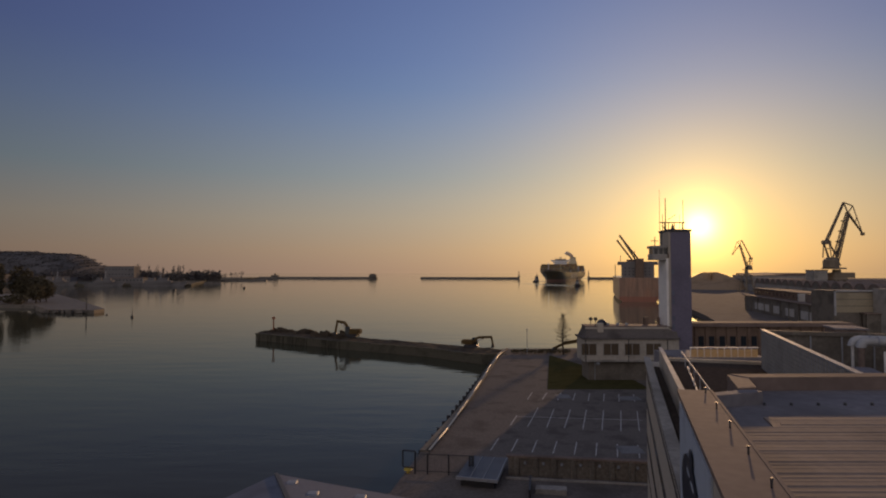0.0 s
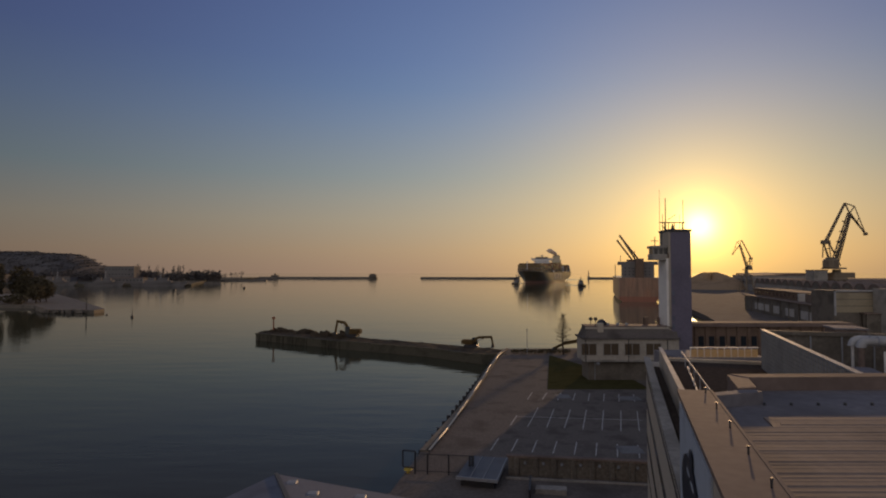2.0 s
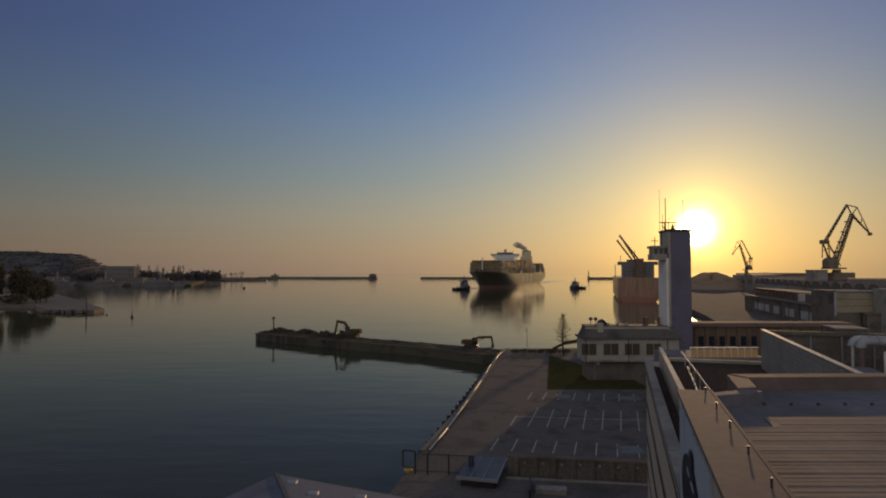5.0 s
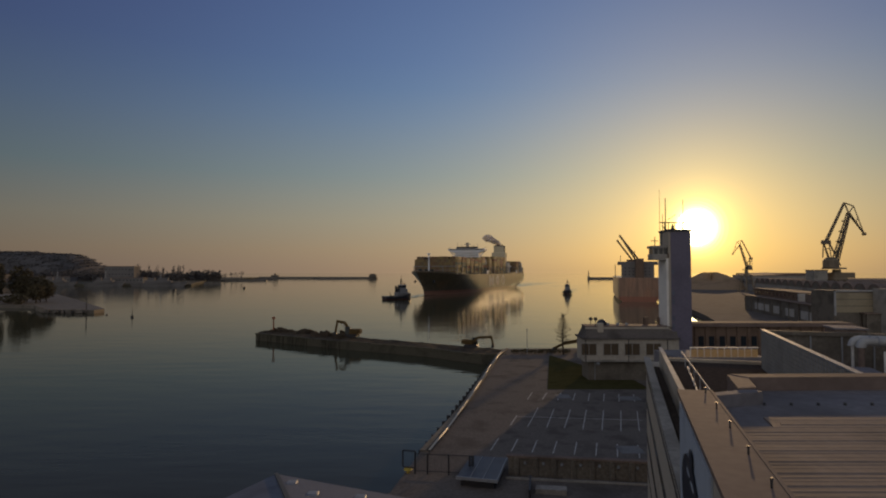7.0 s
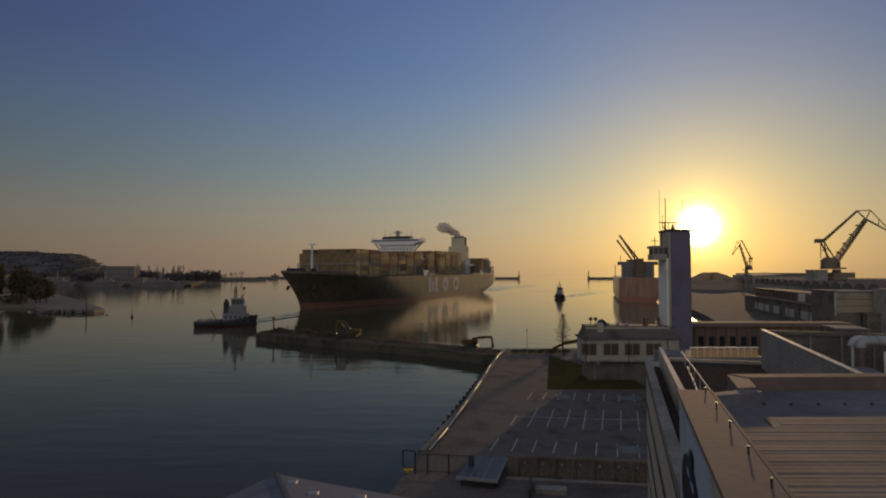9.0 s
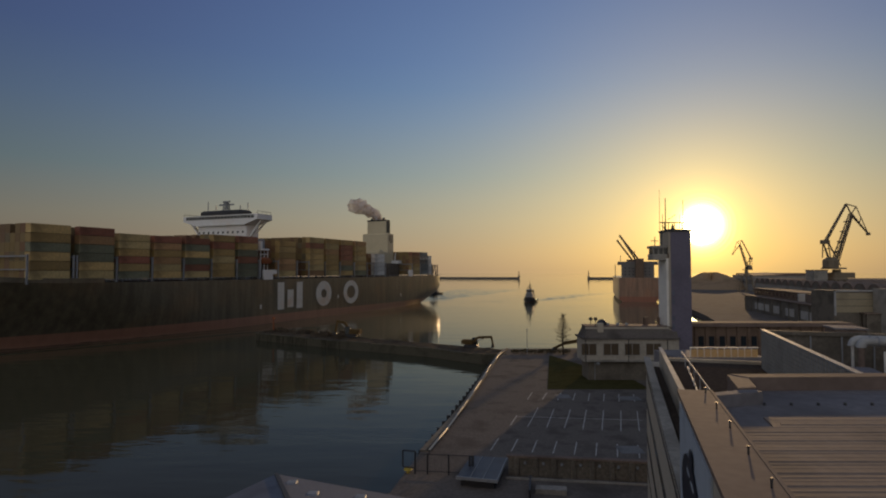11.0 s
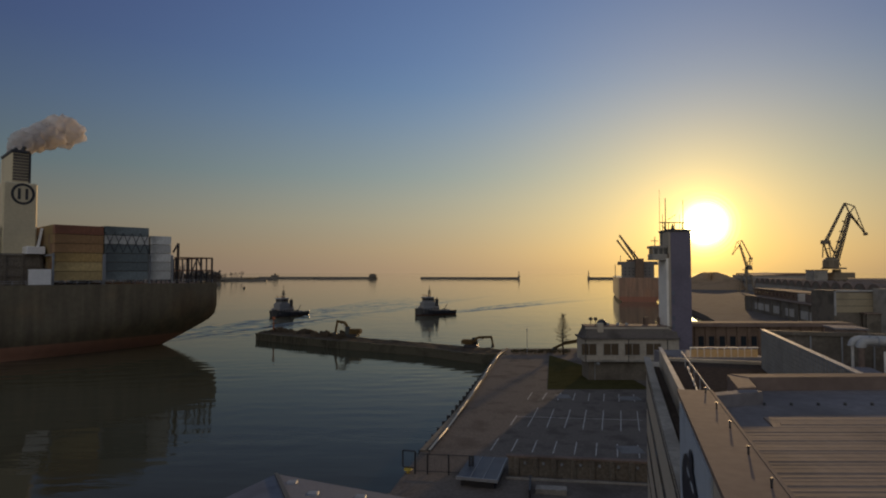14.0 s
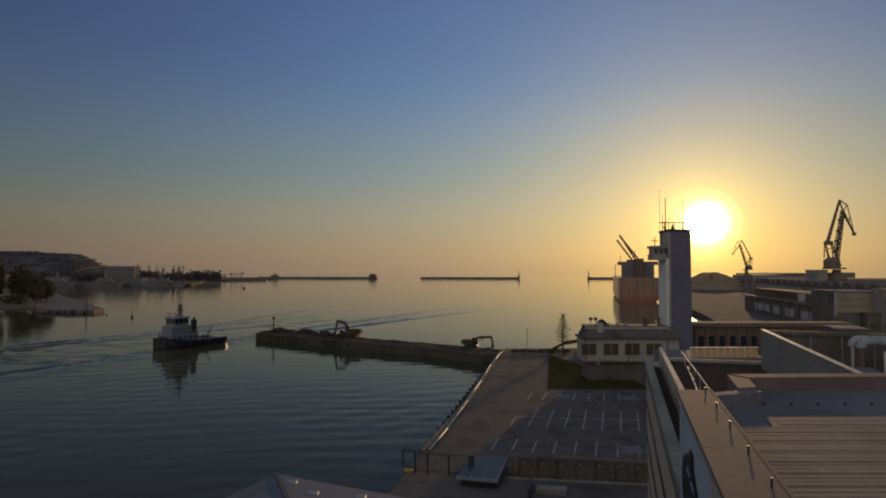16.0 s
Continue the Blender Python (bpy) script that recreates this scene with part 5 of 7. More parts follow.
def control_tower():
    t = thing("control_tower", "tall harbour control tower with white shaft and blue cladding", "tower")
    x0, x1, y0, y1 = 45.3, 49.6, 116.6, 121.6
    part("shaft", box(bm_new(), x0, x1, y0 + 0.1, y1, QZ, 32.0), PLASTER, t, "pale plastered shaft")
    part("blue_cladding", box(bm_new(), x0 + 0.35, x1 + 0.06, y0 - 0.05, y0 + 0.1, QZ, 31.9), BLUE_WALL, t, "blue clad front")
    part("blue_side", box(bm_new(), x1, x1 + 0.06, y0 + 0.1, y1, QZ, 31.9), BLUE_WALL, t)
    part("stair_shaft", box(bm_new(), x0 - 0.45, x0, y0 + 0.3, y1 - 0.3, 9.9, 26.6), WHITE_PAINT, t, "white stair shaft")
    part("stair_foot", box(bm_new(), x0 - 1.0, x0 + 1.2, y0 - 0.6, y1 - 0.5, 9.0, 9.9), WHITE_PAINT, t)
    part("parapet", box(bm_new(), x0 - 0.15, x1 + 0.2, y0 - 0.2, y1 + 0.2, 32.0, 32.45), DARK_METAL, t)
    part("red_band", box(bm_new(), x0 - 0.06, x0, y0 + 0.1, y1, 26.8, 27.6), BRICK, t)
    for z in (11, 12.6, 14.2, 17.5, 19.2, 23.5):
        part("slit_window", box(bm_new(), x0 + 0.5, x0 + 0.95, y0 - 0.1, y0 + 0.02, z, z + 0.9), PALE_BLUE, t)
    # side cabin
    cab = part("side_cabin", bev_box(bm_new(), 42.3, x0, y0 + 0.6, y0 + 3.8, 26.3, 27.5, 0.1), CONCRETE, t, "cantilevered lookout cabin")
    part("cabin_glazing", bev_box(bm_new(), 42.5, x0, y0 + 0.8, y0 + 3.6, 27.5, 28.7, 0.05), GLASS, cab)
    part("cabin_roof", bev_box(bm_new(), 42.2, x0, y0 + 0.5, y0 + 3.9, 28.7, 29.2, 0.1), CONCRETE, cab)
    for x in (42.35, 43.3, 44.3):
        part("cabin_post", box(bm_new(), x, x + 0.2, y0 + 0.65, y0 + 0.82, 27.4, 28.8), CONCRETE, cab)
    bm = bm_new()
    for (a, b) in (((43, 118, 29.1), (43, 118, 31)), ((42.2, 118, 30.2), (43.7, 118, 30.2)), ((44.4, 118, 29.1), (44.4, 118, 32.3)), ((44.2, 117.5, 33.2), (45.3, 117.5, 32.4))):
        rod(bm, a, b, 0.08, seg=6)
    part("cabin_aerial", bm, DARK_METAL, t)
    # aerials on the roof
    bm = bm_new()
    beam(bm, (44.3, 119, 34.0), (49.5, 119, 34.0), 0.2)
    for x in (45.4, 46.2, 47.4, 49.0):
        rod(bm, (x, 119, 32.3), (x, 119, 34.0), 0.08, seg=6)
    part("aerial_frame", bm, DARK_METAL, t)
    for x, z, r in ((45.6, 39.0, 0.12), (44.4, 40.8, 0.05), (49.2, 38.7, 0.09), (45.0, 35.8, 0.07), (48.5, 35.6, 0.05)):
        bm = bm_new()
        rod(bm, (x, 119, 32.4), (x, 119, z), r, r * 0.6, 6)
        part("aerial", bm, DARK_METAL, t)
    bm = bm_new()
    beam(bm, (46.0, 118.6, 34.6), (47.5, 118.6, 35.6), 0.1)
    part("radar", bm, DARK_METAL, t)
    bm = bm_new()
    rod(bm, (47.0, 119, 32.4), (47.0, 119, 33.7), 0.45, 0.1, 8)
    part("beacon", bm, DARK_METAL, t)


control_tower()


def annex():
    """Long low building behind the tower, with a glazed gallery that catches the sun."""
    t = thing("quay_hall", "long low brown quay hall with flat roof", "building")
    part("wall", box(bm_new(), 50.6, 84, 121, 124, QZ, 13.0), BRICK, t)
    part("roof_fascia", box(bm_new(), 50.6, 84.4, 120.36, 120.4, 12.6, 13.4), COPPER, t)
    part("roof", box(bm_new(), 50.6, 84.4, 120.4, 124.4, 13.0, 13.4), ROOF_BROWN, t)
    for i in range(16):
        x = 52 + i * 2.2
        part("pilaster", box(bm_new(), x, x + 0.5, 120.7, 121, QZ, 13.0), BRICK, t)
        part("window", box(bm_new(), x + 0.8, x + 1.9, 120.95, 121.02, 8.6, 10.6), GLASS, t)
    g = thing("glazed_gallery", "low gallery with amber sunlit screens and pale mullions", "gallery")
    part("base", box(bm_new(), 33.5, 47, 85, 93, QZ, 11.6), ROOF_GREY, g)
    for i in range(10):
        x = 36.0 + i * 0.98
        part("screen", box(bm_new(), x + 0.06, x + 0.94, 85.1, 85.14, 11.62, 12.75), WARM_GLASS, g)
        part("mullion", box(bm_new(), x - 0.05, x + 0.05, 85.05, 85.2, 11.6, 12.9), WHITE_PAINT, g)
    part("top_rail", box(bm_new(), 35.9, 45.9, 85.05, 85.2, 12.9, 13.05), WHITE_PAINT, g)


annex()


# ---- the near building ----
DIR = Vector((0.292, 0.956, 0))
SIDE = Vector((0.956, -0.292, 0))


def block(bm, origin, length, width, z0, z1):
    """A block whose left side starts at origin and runs away along the building's line."""
    o = Vector((*origin, 0))
    pts = [o, o + SIDE * width, o + SIDE * width + DIR * length, o + DIR * length]
    return prism(bm, [(p.x, p.y) for p in pts], z0, z1)


def near_building():
    t = thing("aquarium_building", "pale stepped building with ribbon windows and metal-clad roof edges", "building")
    # far wing: its left front carries ribbon windows
    o = Vector((7.55, 17.4, 0))
    part("far_wing", block(bm_new(), (o.x, o.y), 33.0, 14, QZ, 15.8), PLASTER, t)
    i = o + SIDE * 0.95
    part("wing_deck", block(bm_new(), (i.x, i.y), 32.9, 13.0, 15.8, 16.6), PLASTER, t)
    f = o + DIR * 33.0
    part("wing_end", block(bm_new(), (f.x, f.y), 5.5, 1.15, QZ, 15.8), PLASTER, t)
    part("wing_roof", block(bm_new(), (i.x + 0.1, i.y), 32.7, 12.8, 16.6, 16.75), BITUMEN, t, "dark bitumen roof")
    for z in (15.25, 14.75, 12.2, 11.8, 9.2, 8.8, 6.2):
        b = o - SIDE * 0.04
        part("ribbon_window", block(bm_new(), (b.x, b.y), 38.2, 0.1, z, z + 0.2), GLASS, t)
    b = o - SIDE * 0.2
    part("wing_coping", block(bm_new(), (b.x, b.y), 38.7, 0.55, 16.1, 16.2), CONCRETE, t)
    part("wing_parapet", block(bm_new(), (o.x, o.y), 38.5, 0.3, 15.8, 16.1), PLASTER, t)
    e = i + DIR * 32.7
    part("end_parapet", block(bm_new(), (e.x, e.y), 0.3, 13.05, 16.6, 17.0), PLASTER, t)
    w = o + SIDE * 0.95 + DIR * 0.5
    part("inner_parapet", block(bm_new(), (w.x, w.y), 34.5, 0.22, 15.8, 17.5), PLASTER, t, "plastered parapet of the flat roof")
    w -= SIDE * 0.05
    part("parapet_coping", block(bm_new(), (w.x, w.y), 34.7, 0.3, 17.5, 17.56), PANEL, t)
    w = o + SIDE * 0.5 + DIR * 0.5
    part("roof_gutter", block(bm_new(), (w.x, w.y), 34.5, 0.44, 15.8, 15.9), BITUMEN, t, "dark gutter under the parapet")
    bm = bm_new()
    p = o + SIDE * 2.5
    rod(bm, p + DIR * 3 + Vector((0, 0, 17.6)), p + DIR * 32.5 + Vector((0, 0, 17.6)), 0.04, seg=6)
    for k in range(11):
        q = p + DIR * (3 + k * 29.5 / 10)
        rod(bm, q + Vector((0, 0, 16.7)), q + Vector((0, 0, 17.6)), 0.03, seg=6)
    part("roof_rail", bm, RAIL_METAL, t)
    for k in range(6):
        q = Vector((15.6, 36.0, 16.84)).lerp(Vector((18.9, 45.4, 16.84)), k / 6)
        bm = bm_new()
        rod(bm, q, q + Vector((0.33, 0.94, 0)) * 1.1, 0.05, seg=6)
        rod(bm, q + Vector((0.1, 0.3, -0.1)), q + Vector((0.1, 0.3, 0)), 0.07, seg=6)
        part("roof_conduit", bm, WHITE_PAINT, t, "pale conduit clipped to the roof")
    # near block with a broad metal-clad edge; its left side leans a little off the wing's line
    def left(y):
        return 6.7 - 0.313 * (16.8 - y)

    def right(y):
        return 7.65 - 0.304 * (16.7 - y)

    part("near_block", prism(bm_new(), [(left(1.2) + 0.12, 1.2), (32, 1.2), (32, 19.6), (10.2, 18.9), (left(16.75) + 0.12, 16.7)], QZ, 20.0), PLASTER, t)
    part("edge_cladding", prism(bm_new(), [(left(1), 1), (right(1), 1), (right(16.65), 16.65), (left(16.8), 16.8)], 20.69, 20.8), COPPER, t, "brown metal-clad roof edge")
    part("edge_core", prism(bm_new(), [(left(1) + 0.1, 1.05), (right(1) - 0.1, 1.05), (right(16.6) - 0.1, 16.6), (left(16.75) + 0.1, 16.75)], 20.0, 20.69), PLASTER, t)
    part("edge_lip", prism(bm_new(), [(right(1) - 0.05, 1), (right(1) + 0.02, 1), (right(16.65) + 0.02, 16.7), (right(16.65) - 0.05, 16.7)], 20.3, 20.812), COPPER, t)
    part("roof_deck", prism(bm_new(), [(right(1), 1.1), (31.8, 1.1), (31.8, 19.8), (10.4, 19.2), (9.3, 17.5), (7.7, 16.7)], 20.0, 20.3), ROOF_GREY, t, "blue-grey roof deck")
    # far roof edge and its return
    part("far_edge", prism(bm_new(), [(9.9, 19.0), (31.8, 19.75), (31.8, 20.4), (9.6, 19.6)], 20.0, 20.74), COPPER, t)
    part("edge_return", prism(bm_new(), [(8.75, 17.4), (9.35, 17.5), (10.0, 19.3), (9.5, 19.6)], 20.0, 20.72), COPPER, t)
    part("edge_front", prism(bm_new(), [(7.66, 16.6), (9.35, 17.15), (9.3, 17.6), (7.66, 16.95)], 20.0, 20.66), ROOF_GREY, t)
    # ribbed roof
    part("ribbed_sheet", prism(bm_new(), [(right(6) + 0.12, 6.0), (31.7, 6.0), (31.7, 15.5), (8.45, 15.5), (8.2, 14.6), (right(14.6) + 0.12, 14.6)], 20.28, 20.33), ROOF_RIB, t, "sunlit ribbed metal roof")
    for i in range(40):
        y = 6.2 + i * 0.232 + 0.03 * math.sin(i * 1.7)
        x = right(y) + 0.14 if y < 14.6 else 8.5
        hi = (0.012, 0.017, 0.009)[i % 3]
        bm = bm_new()
        hexa(bm, [(x, y - 0.07, 20.325), (31.7, y - 0.07, 20.325), (31.7, y + 0.07, 20.325), (x, y + 0.07, 20.325),
                  (x, y - 0.025, 20.325 + hi), (31.7, y - 0.025, 20.325 + hi), (31.7, y + 0.025, 20.325 + hi), (x, y + 0.025, 20.325 + hi)])
        part("roof_rib", bm, ROOF_RIB, t)
    for i in range(9):
        x = 9.3 + i * 0.78
        bm = bm_new()
        rod(bm, (x, 17.0, 20.29), (x, 17.0, 20.38), 0.05, 0.035, 8)
        part("roof_bolt", bm, DARK_METAL, t)
    # lightning rod feet on the clad edge
    for y in (16.4, 14.55, 12.8, 11.0, 9.35, 7.7):
        bm = bm_new()
        y -= 0.12
        x = right(y) - 0.24
        rod(bm, (x, y, 20.8), (x, y, 20.95), 0.02, seg=8)
        rod(bm, (x, y, 20.93), (x, y, 20.96), 0.028, seg=8)
        part("rod_holder", bm, DARK_METAL, t)
    # banner with a dark bird shape
    ban = part("banner", prism(bm_new(), [(left(10.6) + 0.04, 10.6), (left(10.6) + 0.12, 10.6), (left(16.6) + 0.12, 16.6), (left(16.6) + 0.04, 16.6)], 13.2, 20.5), BANNER, t, "pale banner with a dark bird shape")

    def egg(cy, cz, ry, rz, lift, material, nm):
        bm = bm_new()
        ring = []
        for i in range(24):
            a = 6.2832 * i / 24
            y = cy + math.cos(a) * ry
            ring.append(bm.verts.new((left(y) - lift, y, cz + math.sin(a) * rz)))
        bm.faces.new(ring)
        part(nm, bm, material, ban)

    egg(13.8, 18.7, 1.9, 1.08, 0.0, BLACK, "bird_body")
    egg(13.45, 19.88, 0.36, 0.22, 0.004, BLACK, "bird_head")
    egg(14.0, 19.42, 0.34, 0.07, 0.008, BANNER, "bird_mark")
    egg(13.2, 19.36, 0.36, 0.06, 0.008, BANNER, "bird_mark")


BLACK = mat("black_print", (0.012, 0.014, 0.03), 0.5, scale=0.8, vary=0.1)
near_building()


def plant_block():
    """The corrugated plant enclosure on the roof, with boxes and ducts."""
    t = thing("roof_plant_room", "pale boarded plant enclosure on the roof", "plant room")
    a, b = Vector((24.3, 44.6, 0)), Vector((18.2, 25.8, 0))
    d = (a - b).normalized()
    s = Vector((d.y, -d.x, 0))
    pts = [b, b + s * 0.3, a + s * 0.3, a]
    part("wall", prism(bm_new(), [(p.x, p.y) for p in pts], 15.0, 19.6), CONCRETE, t, "pale boarded wall")
    for i in range(17):
        z = 15.05 + i * 0.268
        p, q = b - s * 0.04, a - s * 0.04
        part("siding_board", prism(bm_new(), [(p.x, p.y), (p.x + s.x * .05, p.y + s.y * .05), (q.x + s.x * .05, q.y + s.y * .05), (q.x, q.y)], z, z + 0.235), CONCRETE, t)
    n = 40
    for i in range(n):
        p = b.lerp(a, (i + 0.3) / n) - s * 0.055
        q = p + d * 0.06
        part("seam", prism(bm_new(), [(p.x, p.y), (p.x + s.x * .06, p.y + s.y * .06), (q.x + s.x * .06, q.y + s.y * .06), (q.x, q.y)], 15.0, 19.58), GREY_METAL, t)
    bm = bm_new()
    beam(bm, b - d * 0.1 + Vector((0, 0, 19.66)) + s * 0.1, a + d * 0.1 + Vector((0, 0, 19.66)) + s * 0.1, 0.32, 0.1)
    part("coping", bm, GREY_METAL, t)
    e = a + s * 28
    bm = bm_new()
    beam(bm, a + Vector((0, 0, 19.5)), e + Vector((0, 0, 19.5)), 0.3, 0.3)
    prism(bm, [(a.x, a.y), (e.x, e.y), (e.x + d.x * .3, e.y + d.y * .3), (a.x + d.x * .3, a.y + d.y * .3)], 15.0, 19.5)
    part("back_wall", bm, DARK_CONCRETE, t)
    f = b + s * 28
    g, h = e + d * 5, a + d * 5
    part("floor", prism(bm_new(), [(b.x, b.y), (f.x, f.y), (g.x, g.y), (h.x, h.y)], 15.0, 16.6), ROOF_BROWN, t)
    for k in range(14):
        q = a + s * (1.2 + k * 2.0) - d * 0.06
        part("wall_seam", prism(bm_new(), [(q.x, q.y), (q.x + s.x * .1, q.y + s.y * .1), (q.x + s.x * .1 + d.x * .06, q.y + s.y * .1 + d.y * .06), (q.x + d.x * .06, q.y + d.y * .06)], 16.6, 19.4), GREY_METAL, t)

    def unit(nm, label, u, v, w, l, z0, z1, material):
        p = b + d * u + s * v
        k = thing(nm, label, "roof equipment", "roof equipment", at=Matrix.Translation((p.x, p.y, z0)) @ Matrix.Rotation(math.atan2(d.y, d.x) - math.pi / 2, 4, "Z"))
        part("casing", bev_box(bm_new(), 0, w, 0, l, 0, z1 - z0, 0.12), material, k)
        for i in range(6):
            part("louvre", box(bm_new(), 0.15, w - 0.15, -0.05, 0.02, 0.3 + i * (z1 - z0 - 0.5) / 6, 0.42 + i * (z1 - z0 - 0.5) / 6), DARK_METAL, k)
        part("lid", bev_box(bm_new(), -0.08, w + 0.08, -0.08, l + 0.08, z1 - z0, z1 - z0 + 0.12, 0.04), ROOF_GREY, k)

    unit("ventilation_unit", "brown ventilation unit with pale lid on the roof", 20.4, 5.0, 2.1, 2.5, 16.6, 19.8, ROOF_BROWN)
    unit("ventilation_unit", "low dark ventilation unit on the roof", 12.0, 2.2, 3.0, 2.4, 16.6, 17.8, ROOF_BROWN)
    unit("ventilation_unit", "grey ventilation unit on the roof", 9.0, 8.0, 4.0, 5.0, 16.6, 19.0, ROOF_GREY)
    unit("ventilation_unit", "dark ventilation unit on the roof", 3.0, 5.0, 3.0, 5.0, 16.6, 18.6, DARK_METAL)
    for u, r, leg, paint in ((17.1, 0.3, 0.09, WHITE_PAINT), (16.2, 0.3, 0.2, ROOF_BROWN)):
        k = thing("air_duct", "rounded pale sheet-metal air duct on the roof", "duct", "roof ducts")
        p = b + d * u + s * (5.1 + (17.1 - u) * 0.25)
        up = Vector((0, 0, 1))
        bm = bm_new()
        rod(bm, p + up * 16.6, p + up * 19.0, leg, seg=14)
        part("riser", bm, paint, k)
        bend = [p + up * 19.0 + s * r * 1.4 * (1 - math.cos(a2)) + up * r * 1.4 * math.sin(a2) for a2 in (0, 0.4, 0.8, 1.2, 1.5708)]
        bm = bm_new()
        rings = []
        for c0, a2 in zip(bend, (0, 0.4, 0.8, 1.2, 1.5708)):
            out2 = up * math.sin(a2) - s * math.cos(a2)
            rings.append([bm.verts.new(c0 + (out2 * math.cos(6.2832 * m / 14) + d * math.sin(6.2832 * m / 14)) * r) for m in range(14)])
        for r0, r1 in zip(rings, rings[1:]):
            for m in range(14):
                bm.faces.new((r0[m], r0[(m + 1) % 14], r1[(m + 1) % 14], r1[m]))
        part("elbow", bm, RAIL_METAL, k, smooth=True)
        bm = bm_new()
        rod(bm, bend[-1], bend[-1] + s * 12, r, seg=14)
        part("run", bm, RAIL_METAL, k)
        for m in range(4):
            bm = bm_new()
            c0 = bend[-1] + s * (0.5 + m * 2.4)
            rod(bm, c0, c0 + s * 0.09, r + 0.04, seg=14)
            part("duct_flange", bm, GREY_METAL, k)
    bm = bm_new()
    p = b + d * 9 + s * 4.2
    rod(bm, p + Vector((0, 0, 16.6)), p + Vector((0, 0, 19.6)), 0.07)
    solo("roof_post", bm, WHITE_PAINT, "thin white post on the roof", "post")


plant_block()


# ---- bottom of the view: pavilion roof, shelter, wall and fence ----
def pavilion():
    t = thing("pavilion", "low pavilion with pale sheet-metal hipped roof", "pavilion")
    c = Vector((-13.3, 47.0, 8.0))
    r, l = Vector((0.91, -0.414, 0)), Vector((-0.414, -0.91, 0))
    pts = [c, c + l * 18, c + l * 18 + r * 24, c + r * 24]
    peak1, peak2 = c + l * 9 + r * 9 + Vector((0, 0, 1.8)), c + l * 9 + r * 15 + Vector((0, 0, 1.8))
    part("wall", prism(bm_new(), [((p + (c + l * 9 + r * 12 - p) * 0.06).x, (p + (c + l * 9 + r * 12 - p) * 0.06).y) for p in pts], QZ - 4, 7.9), PLASTER, t)
    bm = bm_new()
    lo = [bm.verts.new(p - Vector((0, 0, 0.3))) for p in pts]
    v = [bm.verts.new(p) for p in pts]
    a, b = bm.verts.new(peak1), bm.verts.new(peak2)
    for f in ((v[0], v[1], a), (v[1], v[2], b, a), (v[2], v[3], b), (v[3], v[0], a, b), tuple(lo[::-1])):
        bm.faces.new(f)
    for i in range(4):
        bm.faces.new((lo[i], lo[(i + 1) % 4], v[(i + 1) % 4], v[i]))
    part("roof", bm, PALE_BLUE, t, "pale frosted sheet-metal roof")
    bm = bm_new()
    beam(bm, c + Vector((0, 0, 0.05)), peak1 + Vector((0, 0, 0.05)), 0.3, 0.12)
    part("hip_cap", bm, DARK_METAL, t)
    for u, w in ((3.2, 2.0), (6.6, 4.0), (9.5, 2.5)):
        p = c + r * u + l * w
        part("roof_light", bev_box(bm_new(), p.x - 0.4, p.x + 0.4, p.y - 0.4, p.y + 0.4, 8.0, 8.0 + w * 0.2 + 0.14, 0.08), GREY_METAL, t)


pavilion()


def shelter():
    t = thing("shelter", "flat-roofed shelter with pale sheet roof on the quay", "shelter")
    pts = [(1.4, 59.6), (5.3, 58.5), (7.05, 65.4), (3.15, 66.1)]
    part("roof", prism(bm_new(), pts, 3.3, 3.42), SHELTER_SHEET, t, "dark blue-grey roof sheet")
    for k in (0.33, 0.66):
        bm = bm_new()
        p, q = Vector((*pts[0], 3.44)).lerp(Vector((*pts[1], 3.44)), k), Vector((*pts[3], 3.44)).lerp(Vector((*pts[2], 3.44)), k)
        beam(bm, p, q, 0.07, 0.06)
        part("glazing_bar", bm, GREY_METAL, t)
    part("fascia", prism(bm_new(), [(1.3, 59.5), (5.4, 58.35), (5.42, 58.5), (1.32, 59.65)], 3.15, 3.46), GREY_METAL, t)
    part("fascia", prism(bm_new(), [(5.3, 58.5), (5.42, 58.5), (7.2, 65.4), (7.05, 65.4)], 3.15, 3.46), GREY_METAL, t)
    part("body", prism(bm_new(), [(1.8, 59.9), (5.1, 58.9), (6.7, 65.2), (3.4, 65.8)], QZ, 3.3), DARK_METAL, t)


shelter()


def retaining_wall():
    t = thing("boundary_wall", "dark brown boundary wall with flat coping", "wall", kind="structure")
    part("core", prism(bm_new(), [(7.0, 62.9), (22.0, 60.7), (22.0, 61.1), (7.0, 63.3)], QZ, 4.3), DARK_CONCRETE, t)
    part("coping", prism(bm_new(), [(6.8, 62.75), (22.0, 60.55), (22.0, 61.25), (6.8, 63.45)], 4.3, 4.5), ROOF_BROWN, t)
    for i in range(8):
        x = 7.8 + i * 1.95
        y = 62.85 - (x - 7.0) * 0.147
        part("pier", bev_box(bm_new(), x - 0.25, x + 0.25, y - 0.2, y + 0.3, QZ, 4.32, 0.03), DARK_CONCRETE, t)
    for i in range(7):
        x = 8.7 + i * 1.9
        y = 62.75 - (x - 7.0) * 0.147
        part("wall_lamp", bev_box(bm_new(), x - 0.12, x + 0.12, y - 0.12, y + 0.1, 3.7, 3.95, 0.03), GREY_METAL, t)
    part("foot_kerb", prism(bm_new(), [(6.6, 61.7), (21.5, 59.6), (21.5, 59.85), (6.6, 61.95)], QZ, QZ + 0.18), CONCRETE, t)


